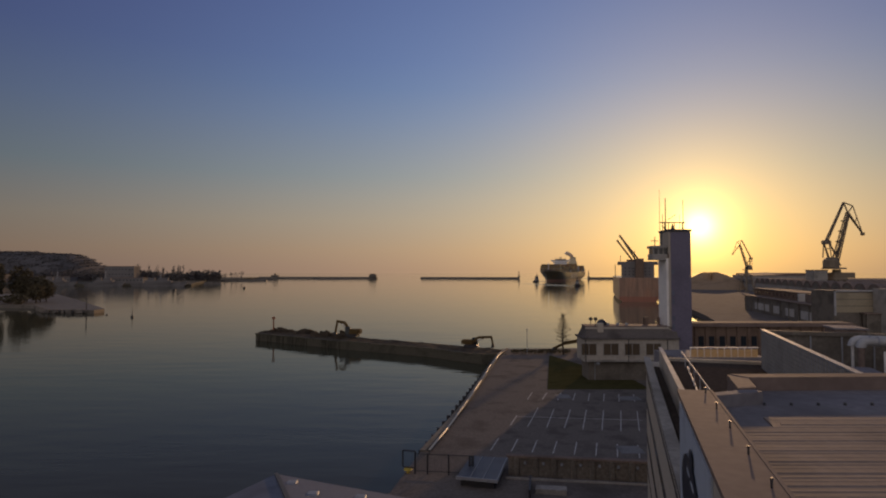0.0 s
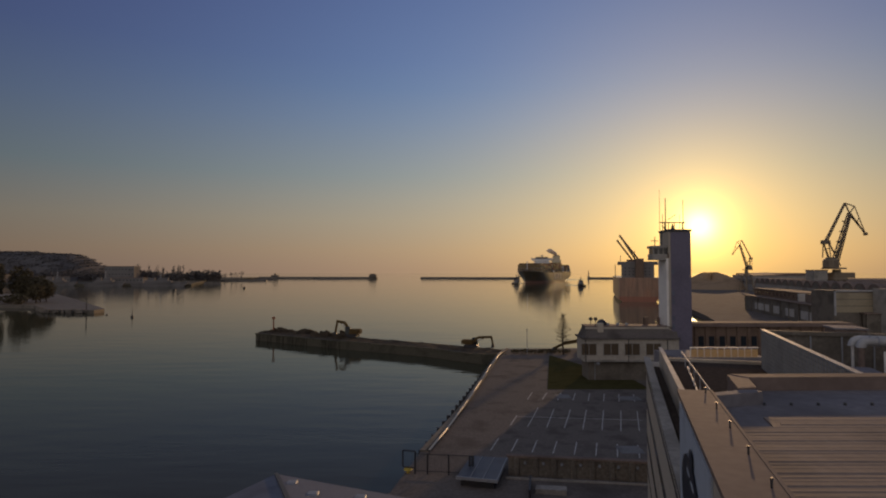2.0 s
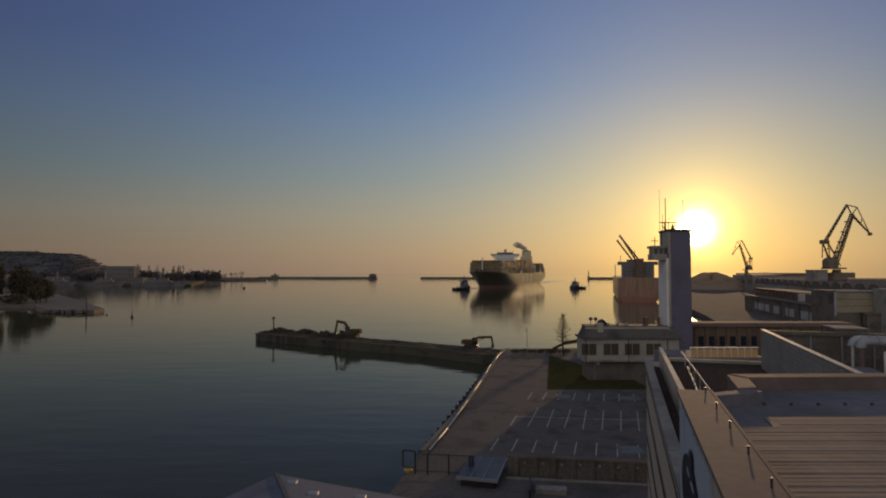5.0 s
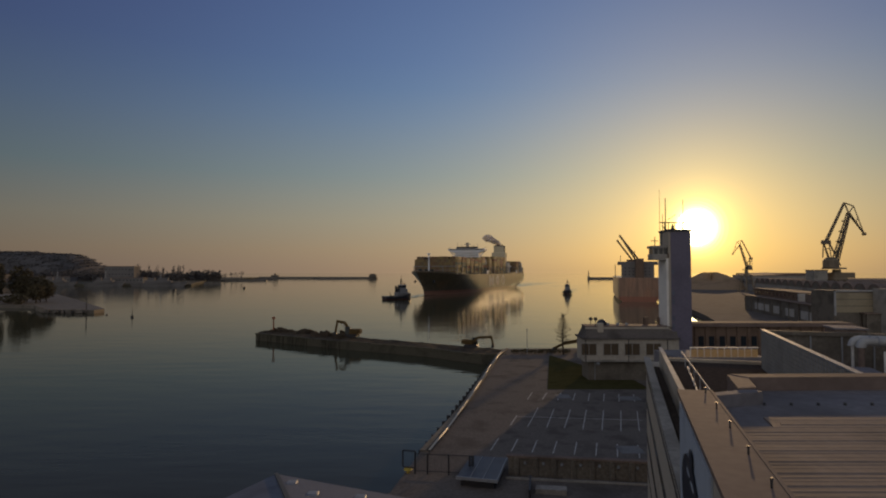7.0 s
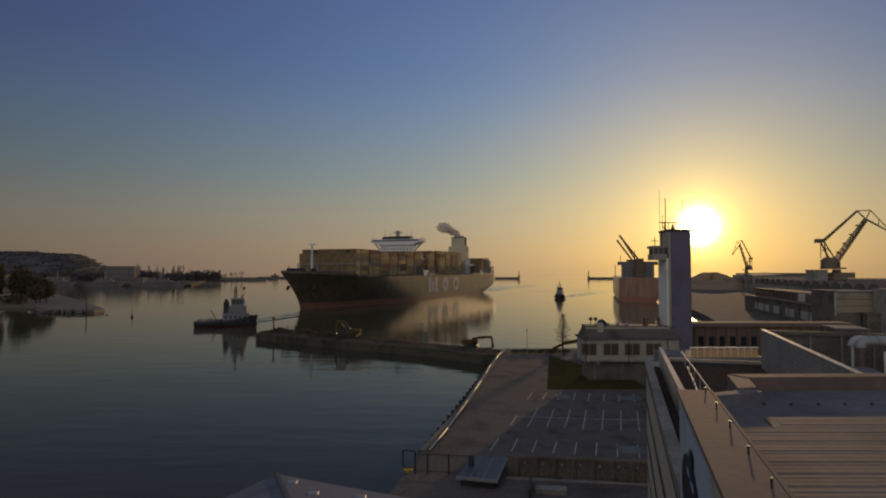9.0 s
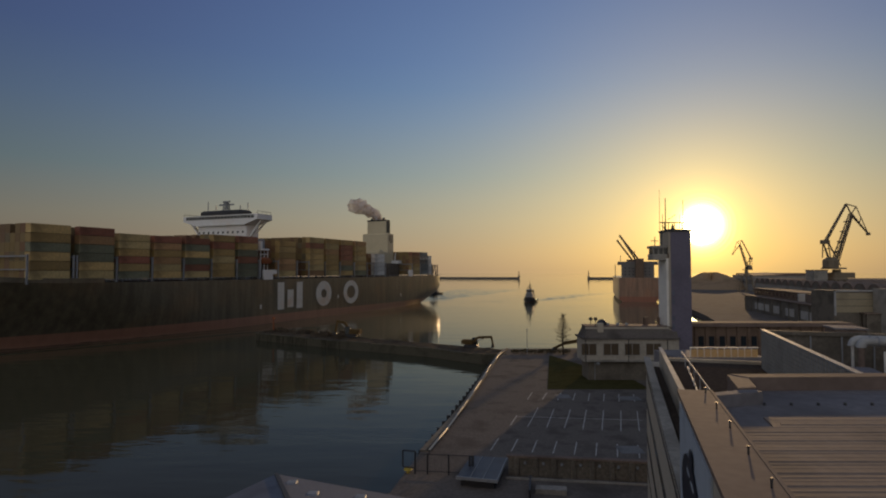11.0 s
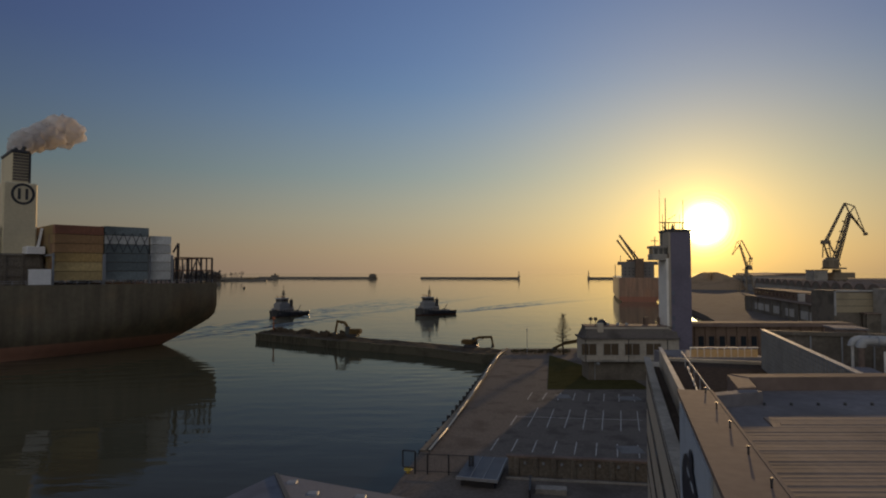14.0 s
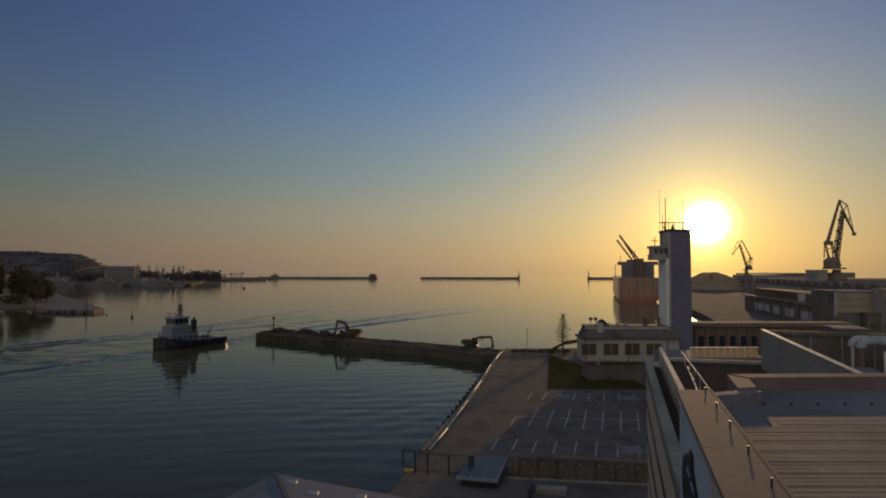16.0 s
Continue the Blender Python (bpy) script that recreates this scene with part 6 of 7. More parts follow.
retaining_wall()
b = bm_new()
prism(b, [(9.0, 57.6), (12.0, 57.2), (12.2, 58.3), (9.3, 58.7)], QZ, QZ + 0.5)
solo("stone_slab", b, CONCRETE, "pale stone slab bench on the quay", "bench")
b = bm_new()
beam(b, (8.2, 56, QZ + 0.5), (8.9, 60.0, QZ + 0.5), 0.16, 1.0)
solo("low_barrier", b, DARK_METAL, "dark low barrier on the quay", "barrier")


def quay_gate():
    t = thing("quay_fence", "dark steel fence with a looped end over the quay edge", "fence")
    bm = bm_new()
    loop = [(-4.35, 63.8, 3.0), (-4.35, 63.8, 4.75), (-3.0, 63.4, 4.75), (-3.0, 63.4, 3.0)]
    for p, q in zip(loop, loop[1:] + loop[:1]):
        rod(bm, p, q, 0.08, seg=6)
    part("end_loop", bm, DARK_METAL, t)
    pts = [(-3.0, 63.4), (-1.65, 63.2), (0.6, 62.9), (2.8, 62.6), (3.2, 62.5)]
    for x, y in pts:
        bm = bm_new()
        rod(bm, (x, y, QZ - 0.3), (x, y, 4.6), 0.09, seg=6)
        part("fence_post", bm, DARK_METAL, t)
    for (ax, ay), (bx, by) in zip(pts, pts[1:]):
        bm = bm_new()
        rod(bm, (ax, ay, 4.5), (bx, by, 4.5), 0.05, seg=6)
        rod(bm, (ax, ay, 2.7), (bx, by, 2.7), 0.04, seg=6)
        for k in range(1, 12):
            x, y = ax + (bx - ax) * k / 12, ay + (by - ay) * k / 12
            rod(bm, (x, y, 2.7), (x, y, 4.5), 0.015, seg=4)
        part("fence_panel", bm, DARK_METAL, t)


quay_gate()
post("bollard", -3.75, 63.6, QZ - 0.3, QZ + 0.35, 0.22, SIGNAL_YELLOW, "small yellow mooring bollard at the quay edge", "bollard", 0.18)


def larch():
    t = thing("tree", "bare larch with thin level branches beside the quay", "tree", at=pose(31.2, 152, QZ))
    rng = random.Random(3)
    h = 10.7
    bm = bm_new()
    rod(bm, (0, 0, 0), (-0.15, 0, 5.0), 0.24, 0.17, 7)
    rod(bm, (-0.15, 0, 5.0), (0.1, 0, h), 0.17, 0.04, 7)
    part("trunk", bm, PLANT, t)
    bm = bm_new()
    for i in range(54):
        z = 3.0 + (h - 3.3) * (i / 54)
        a = i * 2.4 + rng.uniform(-0.4, 0.4)
        ln = (2.6 - 2.2 * max(0.0, (z - 5.5) / (h - 5.5)) - 0.9 * max(0.0, 5.5 - z) / 2.5) * rng.uniform(0.55, 1.15)
        p, q = Vector((0, 0, z)), Vector((math.cos(a) * ln, math.sin(a) * ln, z + 0.22 * ln))
        rod(bm, p, q, 0.09, 0.04, 5)
        for k in range(6):
            s = p.lerp(q, 0.3 + 0.14 * k)
            rod(bm, s, s + Vector((rng.uniform(-.4, .4), rng.uniform(-.4, .4), rng.uniform(-0.35, 0.45))), 0.05, 0.025, 4)
    part("branches", bm, PLANT, t)


larch()


def shrubs():
    rng = random.Random(17)
    for i in range(14):
        x = 18.5 + i * 1.1
        t = thing("bush", "low dark bush along the quay", "bush", "bushes on the quay", at=pose(x, 153.5 + rng.uniform(-0.6, 0.6), QZ))
        bm = bm_new()
        rod(bm, (0, 0, 0), (0, 0, 0.8), 0.06, 0.03, 5)
        part("stem", bm, PLANT, t)
        bm = bm_new()
        clumps(bm, (0, 0, 0.7), (0.8, 0.7, 0.55), 60, 0.22, rng)
        part("crown", bm, FOLIAGE, t)


shrubs()

# ---- the port to the east ----
def moored_ship():
    t = thing("bulk_carrier", "moored rust-brown bulk carrier with grey house and cargo cranes", "cargo ship", at=pose(0, 0, 0))
    # stern towards the camera; it runs away along the quay
    ax = Vector((0.26, 0.966, 0))
    sx = Vector((0.966, -0.26, 0))
    o = Vector((135.0, 452.0, 0))

    def pt(u, v, z):
        p = o + ax * u + sx * v
        return (p.x, p.y, z)

    bm = bm_new()
    secs = [(0, 14.5, -1), (6, 15.2, -1), (20, 15.8, -1), (60, 16, -1), (150, 16, -1), (180, 9, -1), (192, 0.5, -1)]
    g = []
    for u, b, zk in secs:
        g.append([bm.verts.new(pt(u, 16 + y, z)) for y, z in ((-b * 0.75, zk), (-b, zk + 3), (-b, 18.6), (b, 18.6), (b, zk + 3), (b * 0.75, zk))])
    for a, b in zip(g, g[1:]):
        for i in range(6):
            bm.faces.new((a[i], b[i], b[(i + 1) % 6], a[(i + 1) % 6]))
    bm.faces.new(g[0])
    bm.faces.new(g[-1][::-1])
    part("hull", bm, MOORED_HULL, t, "rust-brown hull")

    def blk(u0, u1, v0, v1, z0, z1):
        return hexa(bm_new(), [pt(u0, v0, z0), pt(u0, v1, z0), pt(u1, v1, z0), pt(u1, v0, z0), pt(u0, v0, z1), pt(u0, v1, z1), pt(u1, v1, z1), pt(u1, v0, z1)])

    part("deckhouse", blk(8, 22, 4, 28, 18.6, 28.5), FAR_WALL, t, "grey deckhouse")
    part("bridge", blk(10, 20, 1, 31, 28.5, 31.2), FAR_WALL, t)
    part("funnel", blk(3, 9, 14, 20, 18.6, 33.5), BRICK, t, "brown funnel")
    for z in (20.5, 23, 25.5):
        for v in range(6, 27, 3):
            part("cabin_window", blk(7.9, 8.1, v, v + 1.0, z, z + 0.9), GLASS, t)
    for v0, z0, v1, z1 in ((2.1, 49.5, 14.0, 33.4), (4.1, 53.8, 19.6, 33.4), (5.6, 51.6, 17.0, 33.4)):
        bm = bm_new()
        beam(bm, pt(50, v0, z0), pt(56, v1, z1), 0.9, 1.2)
        rod(bm, pt(49.6, v0, z0 - 0.6), pt(50.4, v0, z0 + 0.6), 0.9)
        part("cargo_jib", bm, CRANE_PAINT, t)
    part("crane_house", blk(54, 66, 10, 23, 18.6, 33.6), BRICK, t)
    bm = bm_new()
    rod(bm, pt(9, -1, 18), pt(9, -1, 29), 0.25)
    rod(bm, pt(9, 3, 31), pt(9, 3, 36), 0.2)
    rod(bm, pt(15, 14, 31), pt(15, 14, 40), 0.3)
    part("mast", bm, DARK_METAL, t)


moored_ship()


def spoil_heap():
    rng = random.Random(9)
    bm = bm_new()
    cx, cy, rx, ry, h = 322, 700, 46, 50, 23
    rows = []
    for i in range(13):
        r = i / 12
        ring = []
        for k in range(40):
            a = 6.2832 * k / 40
            x, y = cx + math.cos(a) * rx * r, cy + math.sin(a) * ry * r
            z = QZ + h * (1 - r) ** 0.8 * (0.75 + 0.25 * math.cos(a * 2 + 1)) + 1.2 * noise.noise(Vector((x, y, 0)) * 0.15) * (1 - r)
            z = min(z, QZ + h * 0.85 + 0.6 * noise.noise(Vector((x, y, 3)) * 0.3))
            ring.append(bm.verts.new((x, y, z)))
        rows.append(ring)
    for a, b in zip(rows, rows[1:]):
        for k in range(40):
            bm.faces.new((a[k], b[k], b[(k + 1) % 40], a[(k + 1) % 40]))
    solo("bulk_cargo_mound", bm, SAND, "large brown mound of bulk cargo on the quay", "mound")


spoil_heap()


def transit_shed():
    """Long hall whose row of barrel vaults ends in arched windows."""
    t = thing("transit_shed", "long pale transit shed with a row of arched vault ends", "warehouse")
    a, b = Vector((242, 452, 0)), Vector((182, 242, 0))
    d = (b - a)
    n = 15
    s = Vector((-d.y, d.x, 0)).normalized()
    if s.x < 0:
        s = -s
    step = d / n
    w = step.length
    u = d.normalized()
    base = 14.4
    for k0, k1, deep in ((0, 5, 60), (5, n, 12)):
        p, q = a + step * k0, a + step * k1
        part("front_wall", prism(bm_new(), [(p.x, p.y), (q.x, q.y), (q.x + s.x * deep, q.y + s.y * deep), (p.x + s.x * deep, p.y + s.y * deep)], QZ, base + 0.1), CONCRETE, t)
    for i in range(n):
        p = a + step * i
        depth = 60 if i < 5 else 12
        bm = bm_new()
        arc = [(w * 0.5 - math.cos(math.pi * k / 12) * w * 0.49, math.sin(math.pi * k / 12) * 4.0) for k in range(13)]
        f = [bm.verts.new(p + u * x + Vector((0, 0, base + z))) for x, z in arc]
        g = [bm.verts.new(p + u * x + s * depth + Vector((0, 0, base + z))) for x, z in arc]
        bm.faces.new(f)
        bm.faces.new(g[::-1])
        for k in range(12):
            bm.faces.new((f[k], g[k], g[k + 1], f[k + 1]))
        part("vault", bm, ROOF_BROWN, t)
        bm = bm_new()
        f = [bm.verts.new(p - s * 0.25 + u * (w * 0.5 + (x - w * 0.5) * 0.72) + Vector((0, 0, base + 0.2 + z * 0.7))) for x, z in arc]
        bm.faces.new(f)
        part("arched_window", bm, DARK_CONCRETE, t)
        bm = bm_new()
        q = p + u * (w * 0.2) - s * 0.25
        r = p + u * (w * 0.8) - s * 0.25
        hexa(bm, [q + Vector((0, 0, QZ)), r + Vector((0, 0, QZ)), r + s * 0.2 + Vector((0, 0, QZ)), q + s * 0.2 + Vector((0, 0, QZ)),
                  q + Vector((0, 0, 9.0)), r + Vector((0, 0, 9.0)), r + s * 0.2 + Vector((0, 0, 9.0)), q + s * 0.2 + Vector((0, 0, 9.0))])
        part("gate", bm, ROOF_BROWN, t)


transit_shed()
hut = thing("plant_hut", "small pale plant hut on the transit shed roof", "hut")
part("wall", box(bm_new(), 218.5, 226.5, 343, 351, 16.0, 24.2), CONCRETE, hut)
part("roof", box(bm_new(), 218.1, 226.9, 342.6, 351.4, 24.2, 24.6), ROOF_BROWN, hut)


def goods_hall():
    """Long two-step goods hall along the rails, with pale gate panels and a darker upper storey."""
    t = thing("goods_hall", "long dark goods hall with pale gate panels along the rails", "warehouse")
    a, b = Vector((142, 212, 0)), Vector((170, 329, 0))
    d = (b - a).normalized()
    s = Vector((d.y, -d.x, 0))

    def blk(u0, u1, v0, v1, z0, z1):
        pts = [a + d * u0 + s * v0, a + d * u0 + s * v1, a + d * u1 + s * v1, a + d * u1 + s * v0]
        return prism(bm_new(), [(p.x, p.y) for p in pts], z0, z1)

    part("wall", blk(-25, 120, 0, 16, QZ, 10.2), DARK_CONCRETE, t)
    part("eaves", blk(-25.5, 120.5, -0.9, 16.5, 10.2, 10.6), ROOF_BROWN, t)
    part("upper_storey", blk(48, 120, 5, 15, 10.6, 14.0), BRICK, t, "dark upper storey")
    part("upper_roof", blk(47.5, 120.5, 4.5, 15.5, 14.0, 14.4), ROOF_BROWN, t)
    part("end_house", blk(14, 40, 4, 15, 10.6, 14.2), ROOF_BROWN, t)
    part("end_wall", blk(46.5, 48, 3.6, 6.5, 10.6, 14.0), PANEL, t, "pale end wall")
    for i in range(12):
        u = 50 + i * 5.8
        part("window", blk(u, u + 3.2, 4.9, 5.05, 11.6, 13.2), GLASS, t)
    for u0, u1 in ((-2, 11), (-22, -8), (17, 33), (41, 52), (59, 69), (76, 100)):
        part("gate_panel", blk(u0, u1, -0.15, 0.05, 4.0, 7.4), PANEL, t, "pale gate panel")
    for i in range(13):
        part("buttress", blk(-24 + i * 11.8, -23.2 + i * 11.8, -0.4, 0.05, QZ, 10.2), DARK_CONCRETE, t)


goods_hall()

def quay_store(x0, y0, w, l, h, material, label, rz=-17):
    t = thing("storehouse", label, "storehouse", "port storehouses", at=pose(x0, y0, QZ, 0, 0, rz))
    part("wall", box(bm_new(), 0, w, 0, l, 0, h), material, t)
    bm = bm_new()
    hexa(bm, [(-0.4, -0.4, h), (w + 0.4, -0.4, h), (w + 0.4, l + 0.4, h), (-0.4, l + 0.4, h), (-0.4, -0.4, h + 0.4), (w * .5, -0.4, h + 1.6), (w * .5, l + 0.4, h + 1.6), (-0.4, l + 0.4, h + 0.4)])
    part("roof", bm, ROOF_BROWN, t)
    n = max(2, int(w / 4))
    for i in range(n):
        x = (i + 0.5) * w / n
        part("gate", box(bm_new(), x - 1.2, x + 1.2, -0.1, 0.05, 0, h * 0.65), ROOF_BROWN, t)
    m = max(3, int(l / 5))
    for i in range(m):
        y = (i + 0.5) * l / m
        part("window", box(bm_new(), -0.1, 0.05, y - 1.2, y + 1.2, h * 0.45, h * 0.75), GLASS, t)


quay_store(330, 620, 60, 120, 16, CONCRETE, "large pale warehouse on the port land")
quay_store(262, 300, 40, 60, 12, CONCRETE, "pale flat warehouse on the port land")
quay_store(420, 760, 80, 200, 17, ROOF_BROWN, "brown warehouse on the port land")


def hoarding():
    """A framed yellow-grey sheet panel on the end wall of a shed, and the pale gate tower beside it."""
    t = thing("panelled_shed", "shed with pale yellow sheet panels framed in dark steel", "shed")
    part("wall", box(bm_new(), 127.5, 141.5, 190.5, 202, QZ, 17.6), DARK_CONCRETE, t)
    for i, z in enumerate((10.5, 12.7, 14.9)):
        part("sheet_panel", box(bm_new(), 128.2, 140.5, 190.3, 190.5, z, z + 2.0), CREAM, t)
    part("frame", box(bm_new(), 127.6, 128.1, 190.1, 190.5, 9.5, 17.8), RAIL_METAL, t)
    part("frame", box(bm_new(), 127.6, 141.4, 190.1, 190.5, 17.3, 17.8), RAIL_METAL, t)
    g = thing("gate_tower", "tall pale concrete gate tower", "tower")
    part("pillar", box(bm_new(), 140.0, 143.2, 184, 190, QZ, 18.4), CONCRETE, g)
    part("recess", box(bm_new(), 143.2, 152, 185.2, 190, QZ, 16.6), DARK_CONCRETE, g)
    part("lintel", box(bm_new(), 143.2, 160, 184.1, 190.2, 16.6, 18.35), CONCRETE, g)


CREAM = mat("cream_sheet", (0.33, 0.28, 0.19), 0.7, scale=0.4, vary=0.1, stain_amount=0.15)
hoarding()


def portal_crane(at, label, size=1.0):
    """A level-luffing portal crane. The root stands on the quay; its jib reaches along +x.
    Returns root, boom, jib, tie and counterweight, which move on the slewing platform."""
    t = thing("portal_crane", label, "crane", "portal cranes", at=at)
    for x in (-5, 5):
        for y in (-5, 5):
            bm = bm_new()
            beam(bm, (x, y, 0), (x * 0.55, y * 0.55, 16), 1.1, 1.1)
            part("portal_leg", bm, CRANE_PAINT, t)
            part("bogie", bev_box(bm_new(), x - 2.2, x + 2.2, y - 0.6, y + 0.6, 0, 1.4, 0.2), CRANE_PAINT, t)
    if size > 1:
        part("portal_house", bev_box(bm_new(), -3.4, 9.0, -3.2, 3.2, 17.4, 20.6, 0.3), CRANE_PAINT, t)
    part("portal_top", bev_box(bm_new(), -4.2, 4.2, -4.2, 4.2, 16, 17.4, 0.4), CRANE_PAINT, t)
    bm = bm_new()
    rod(bm, (0, 0, 17.4), (0, 0, 22.4), 2.2 * size, 1.6 * size, 14)
    part("column", bm, CRANE_PAINT, t)
    deck = part("slewing_platform", bev_box(bm_new(), -5.6, 2.6, -3.0, 3.0, 0.6, 1.3, 0.2), CRANE_PAINT, t)
    deck.matrix_basis = pose(0, 0, 21.8)
    part("machine_house", bev_box(bm_new(), -6.2, -0.6, -2.8, 2.8, 1.3, 5.8, 1.3), CRANE_PAINT, deck, "dark machinery house")
    part("cab", bev_box(bm_new(), 0.6, 2.8, 1.2, 3.2, 1.3, 4.0, 0.2), GLASS, deck, "glazed driver's cab")
    bm = bm_new()
    for y in (-2, 2):
        beam(bm, (-2.5, y, 6), (-6.0, y * 0.6, 12.8), 0.45)
        beam(bm, (0.0, y, 2), (-6.0, y * 0.6, 12.8), 0.35)
        beam(bm, (-5.6, y, 5.6), (-6.0, y * 0.6, 12.8), 0.35)
        beam(bm, (-4.0, y * 0.8, 8.9), (-5.8, y * 0.8, 9.0), 0.25)
    beam(bm, (-6.0, -1.4, 12.8), (-6.0, 1.4, 12.8), 0.5)
    beam(bm, (-4.2, -1.6, 9.7), (-4.2, 1.6, 9.7), 0.35)
    part("a_frame", bm, CRANE_PAINT, deck)
    bm = bm_new()
    lattice(bm, (0, 0, 0), (24.6, 0, 0), 1.9, 10, 0.3)
    for k in range(4):
        beam(bm, (5 + k * 5, -0.9, 1.6), (5 + k * 5, 0.9, 1.6), 0.45)
        beam(bm, (4.6 + k * 5, 0, 0.6), (5 + k * 5, 0, 1.7), 0.3)
    beam(bm, (0, 0, -0.55), (24.6, 0, -0.3), 0.6, 0.5)
    boom = part("boom", bm, CRANE_PAINT, deck)
    bm = bm_new()
    beam(bm, (0, -0.4, 0), (13.2, 0, 0), 0.5, 0.4)
    beam(bm, (0, 0.4, 0), (13.2, 0, 0), 0.5, 0.4)
    beam(bm, (-5.1, 0, 1.5), (0, 0, 0), 0.45)
    beam(bm, (-5.1, 0, 1.5), (0, 0, 4.6), 0.4)
    beam(bm, (0, 0, 4.6), (13.0, 0, 0.1), 0.3)
    beam(bm, (0, 0, 0), (0, 0, 4.6), 0.35)
    beam(bm, (6.4, 0, 0), (5.2, 0, 2.7), 0.25)
    rod(bm, (13.2, -0.6, 0), (13.2, 0.6, 0), 0.75, seg=10)
    jib = part("jib", bm, CRANE_PAINT, deck)
    bm = bm_new()
    lattice(bm, (0, 0, 0), (21.2, 0, 0), 0.8, 9, 0.26)
    tie = part("tie", bm, CRANE_PAINT, deck)
    weight = part("counterweight", bev_box(bm_new(), -1.8, 1.6, -1.3, 1.3, -0.9, 0.9, 0.3), CRANE_PAINT, deck)
    for ob in deck.children:
        ob.data.transform(Matrix.Scale(size, 4))
    deck.data.transform(Matrix.Scale(size, 4))
    return t, boom, jib, tie, weight, deck


def set_crane(reach, size=1.0):
    """Poses of boom, jib, tie and counterweight on the platform for a reach of the hook, which keeps its height."""
    level = 16.7

    def drop(a):
        return 3.2 + 24.6 * math.cos(a) - level

    lo, hi = radians(-4), radians(62)
    for _ in range(40):
        mid = (lo + hi) / 2
        if -1 + 24.6 * math.sin(mid) + math.sqrt(max(0, 13.2 ** 2 - drop(mid) ** 2)) < reach:
            lo = mid
        else:
            hi = mid
    foot = Vector((-1.0, 0, 3.2))
    top = foot + Vector((math.sin(lo), 0, math.cos(lo))) * 24.6
    j = pose(top.x, 0, top.z, 0, math.degrees(math.asin(drop(lo) / 13.2)), 0)
    hinge = Vector((-6.0, 0, 12.8))
    way = j @ Vector((-5.1, 0, 1.5)) - hinge
    f = (36 - math.degrees(lo)) / 28
    out = [pose(foot.x, 0, foot.z, 0, math.degrees(lo) - 90, 0), j,
           pose(hinge.x, 0, hinge.z, 0, -math.degrees(math.atan2(way.z, way.x)), 0), pose(-7.2 + 2.6 * f, 0, 13.2 - 1.4 * f)]
    for m in out:
        m.translation = m.translation * size
    return out


CRANE = portal_crane(pose(233.1, 345, QZ, 0, 0, 0), "dark level-luffing portal crane on the quay", 1.327)
FAR_CRANE = portal_crane(pose(312.5, 600, QZ, 0, 0, 195), "hazy level-luffing portal crane far down the quay")
for ob, m in zip(FAR_CRANE[1:], set_crane(16.5)):
    ob.matrix_basis = m


def wake(name, label, length, spread, start, foam_width, seed, waves=5, rough=0.5):
    """A spreading wake behind a vessel: low crests of water along both arms, and a churned strip. x forward, origin amidships."""
    t = thing(name, label, "wake", "wakes")
    rng = random.Random(seed)
    for sgn in (1, -1):
        for k in range(waves):
            bm = bm_new()
            prev = None
            n = 26
            off = k * 5.5
            for i in range(n + 1):
                u = i / n
                x = start - off - u * length * (1 - 0.09 * k)
                y = sgn * (2.0 + u * length * spread * (1 - 0.12 * k) + rng.uniform(-0.25, 0.25))
                h = 0.75 * (1 - u) ** 0.7 * (1 - 0.12 * k) * min(1, 6 * u + 0.2) * (0.35 + 1.3 * abs(noise.noise(Vector((u * 9, k, seed)))))
                w = 1.2 + 1.8 * u
                row = [bm.verts.new((x, y - w, -0.03)), bm.verts.new((x, y - w * 0.35, 0.03 + h * 0.7)), bm.verts.new((x, y, 0.03 + h)),
                       bm.verts.new((x, y + w * 0.35, 0.03 + h * 0.7)), bm.verts.new((x, y + w, -0.03))]
                if prev:
                    for a in range(4):
                        bm.faces.new((prev[a], row[a], row[a + 1], prev[a + 1]))
                prev = row
            part("wave_crest", bm, WATER, t, smooth=True)
    bm = bm_new()
    nx, ny = 190, 22
    rows = []
    for i in range(nx + 1):
        u = i / nx
        w = foam_width * (0.5 + 0.9 * u)
        row = []
        for j in range(ny + 1):
            v = j / ny * 2 - 1
            edge = min(1.0, 4 * (1 - abs(v))) * min(1, 8 * u + 0.1) * (1 - u) ** 0.5
            p = Vector((u * length * 0.85 * 0.22, v * w * 0.09, seed))
            row.append(bm.verts.new((start - 4 - u * length * 0.85, v * w, -0.03 + edge * (0.10 + rough * (abs(noise.noise(p)) + 0.5 * abs(noise.noise(p * 2.3)))))))
        rows.append(row)
    for a, b in zip(rows, rows[1:]):
        for j in range(ny):
            bm.faces.new((a[j], b[j], b[j + 1], a[j + 1]))
    part("churned_water", bm, WATER, t, smooth=True)
    return t


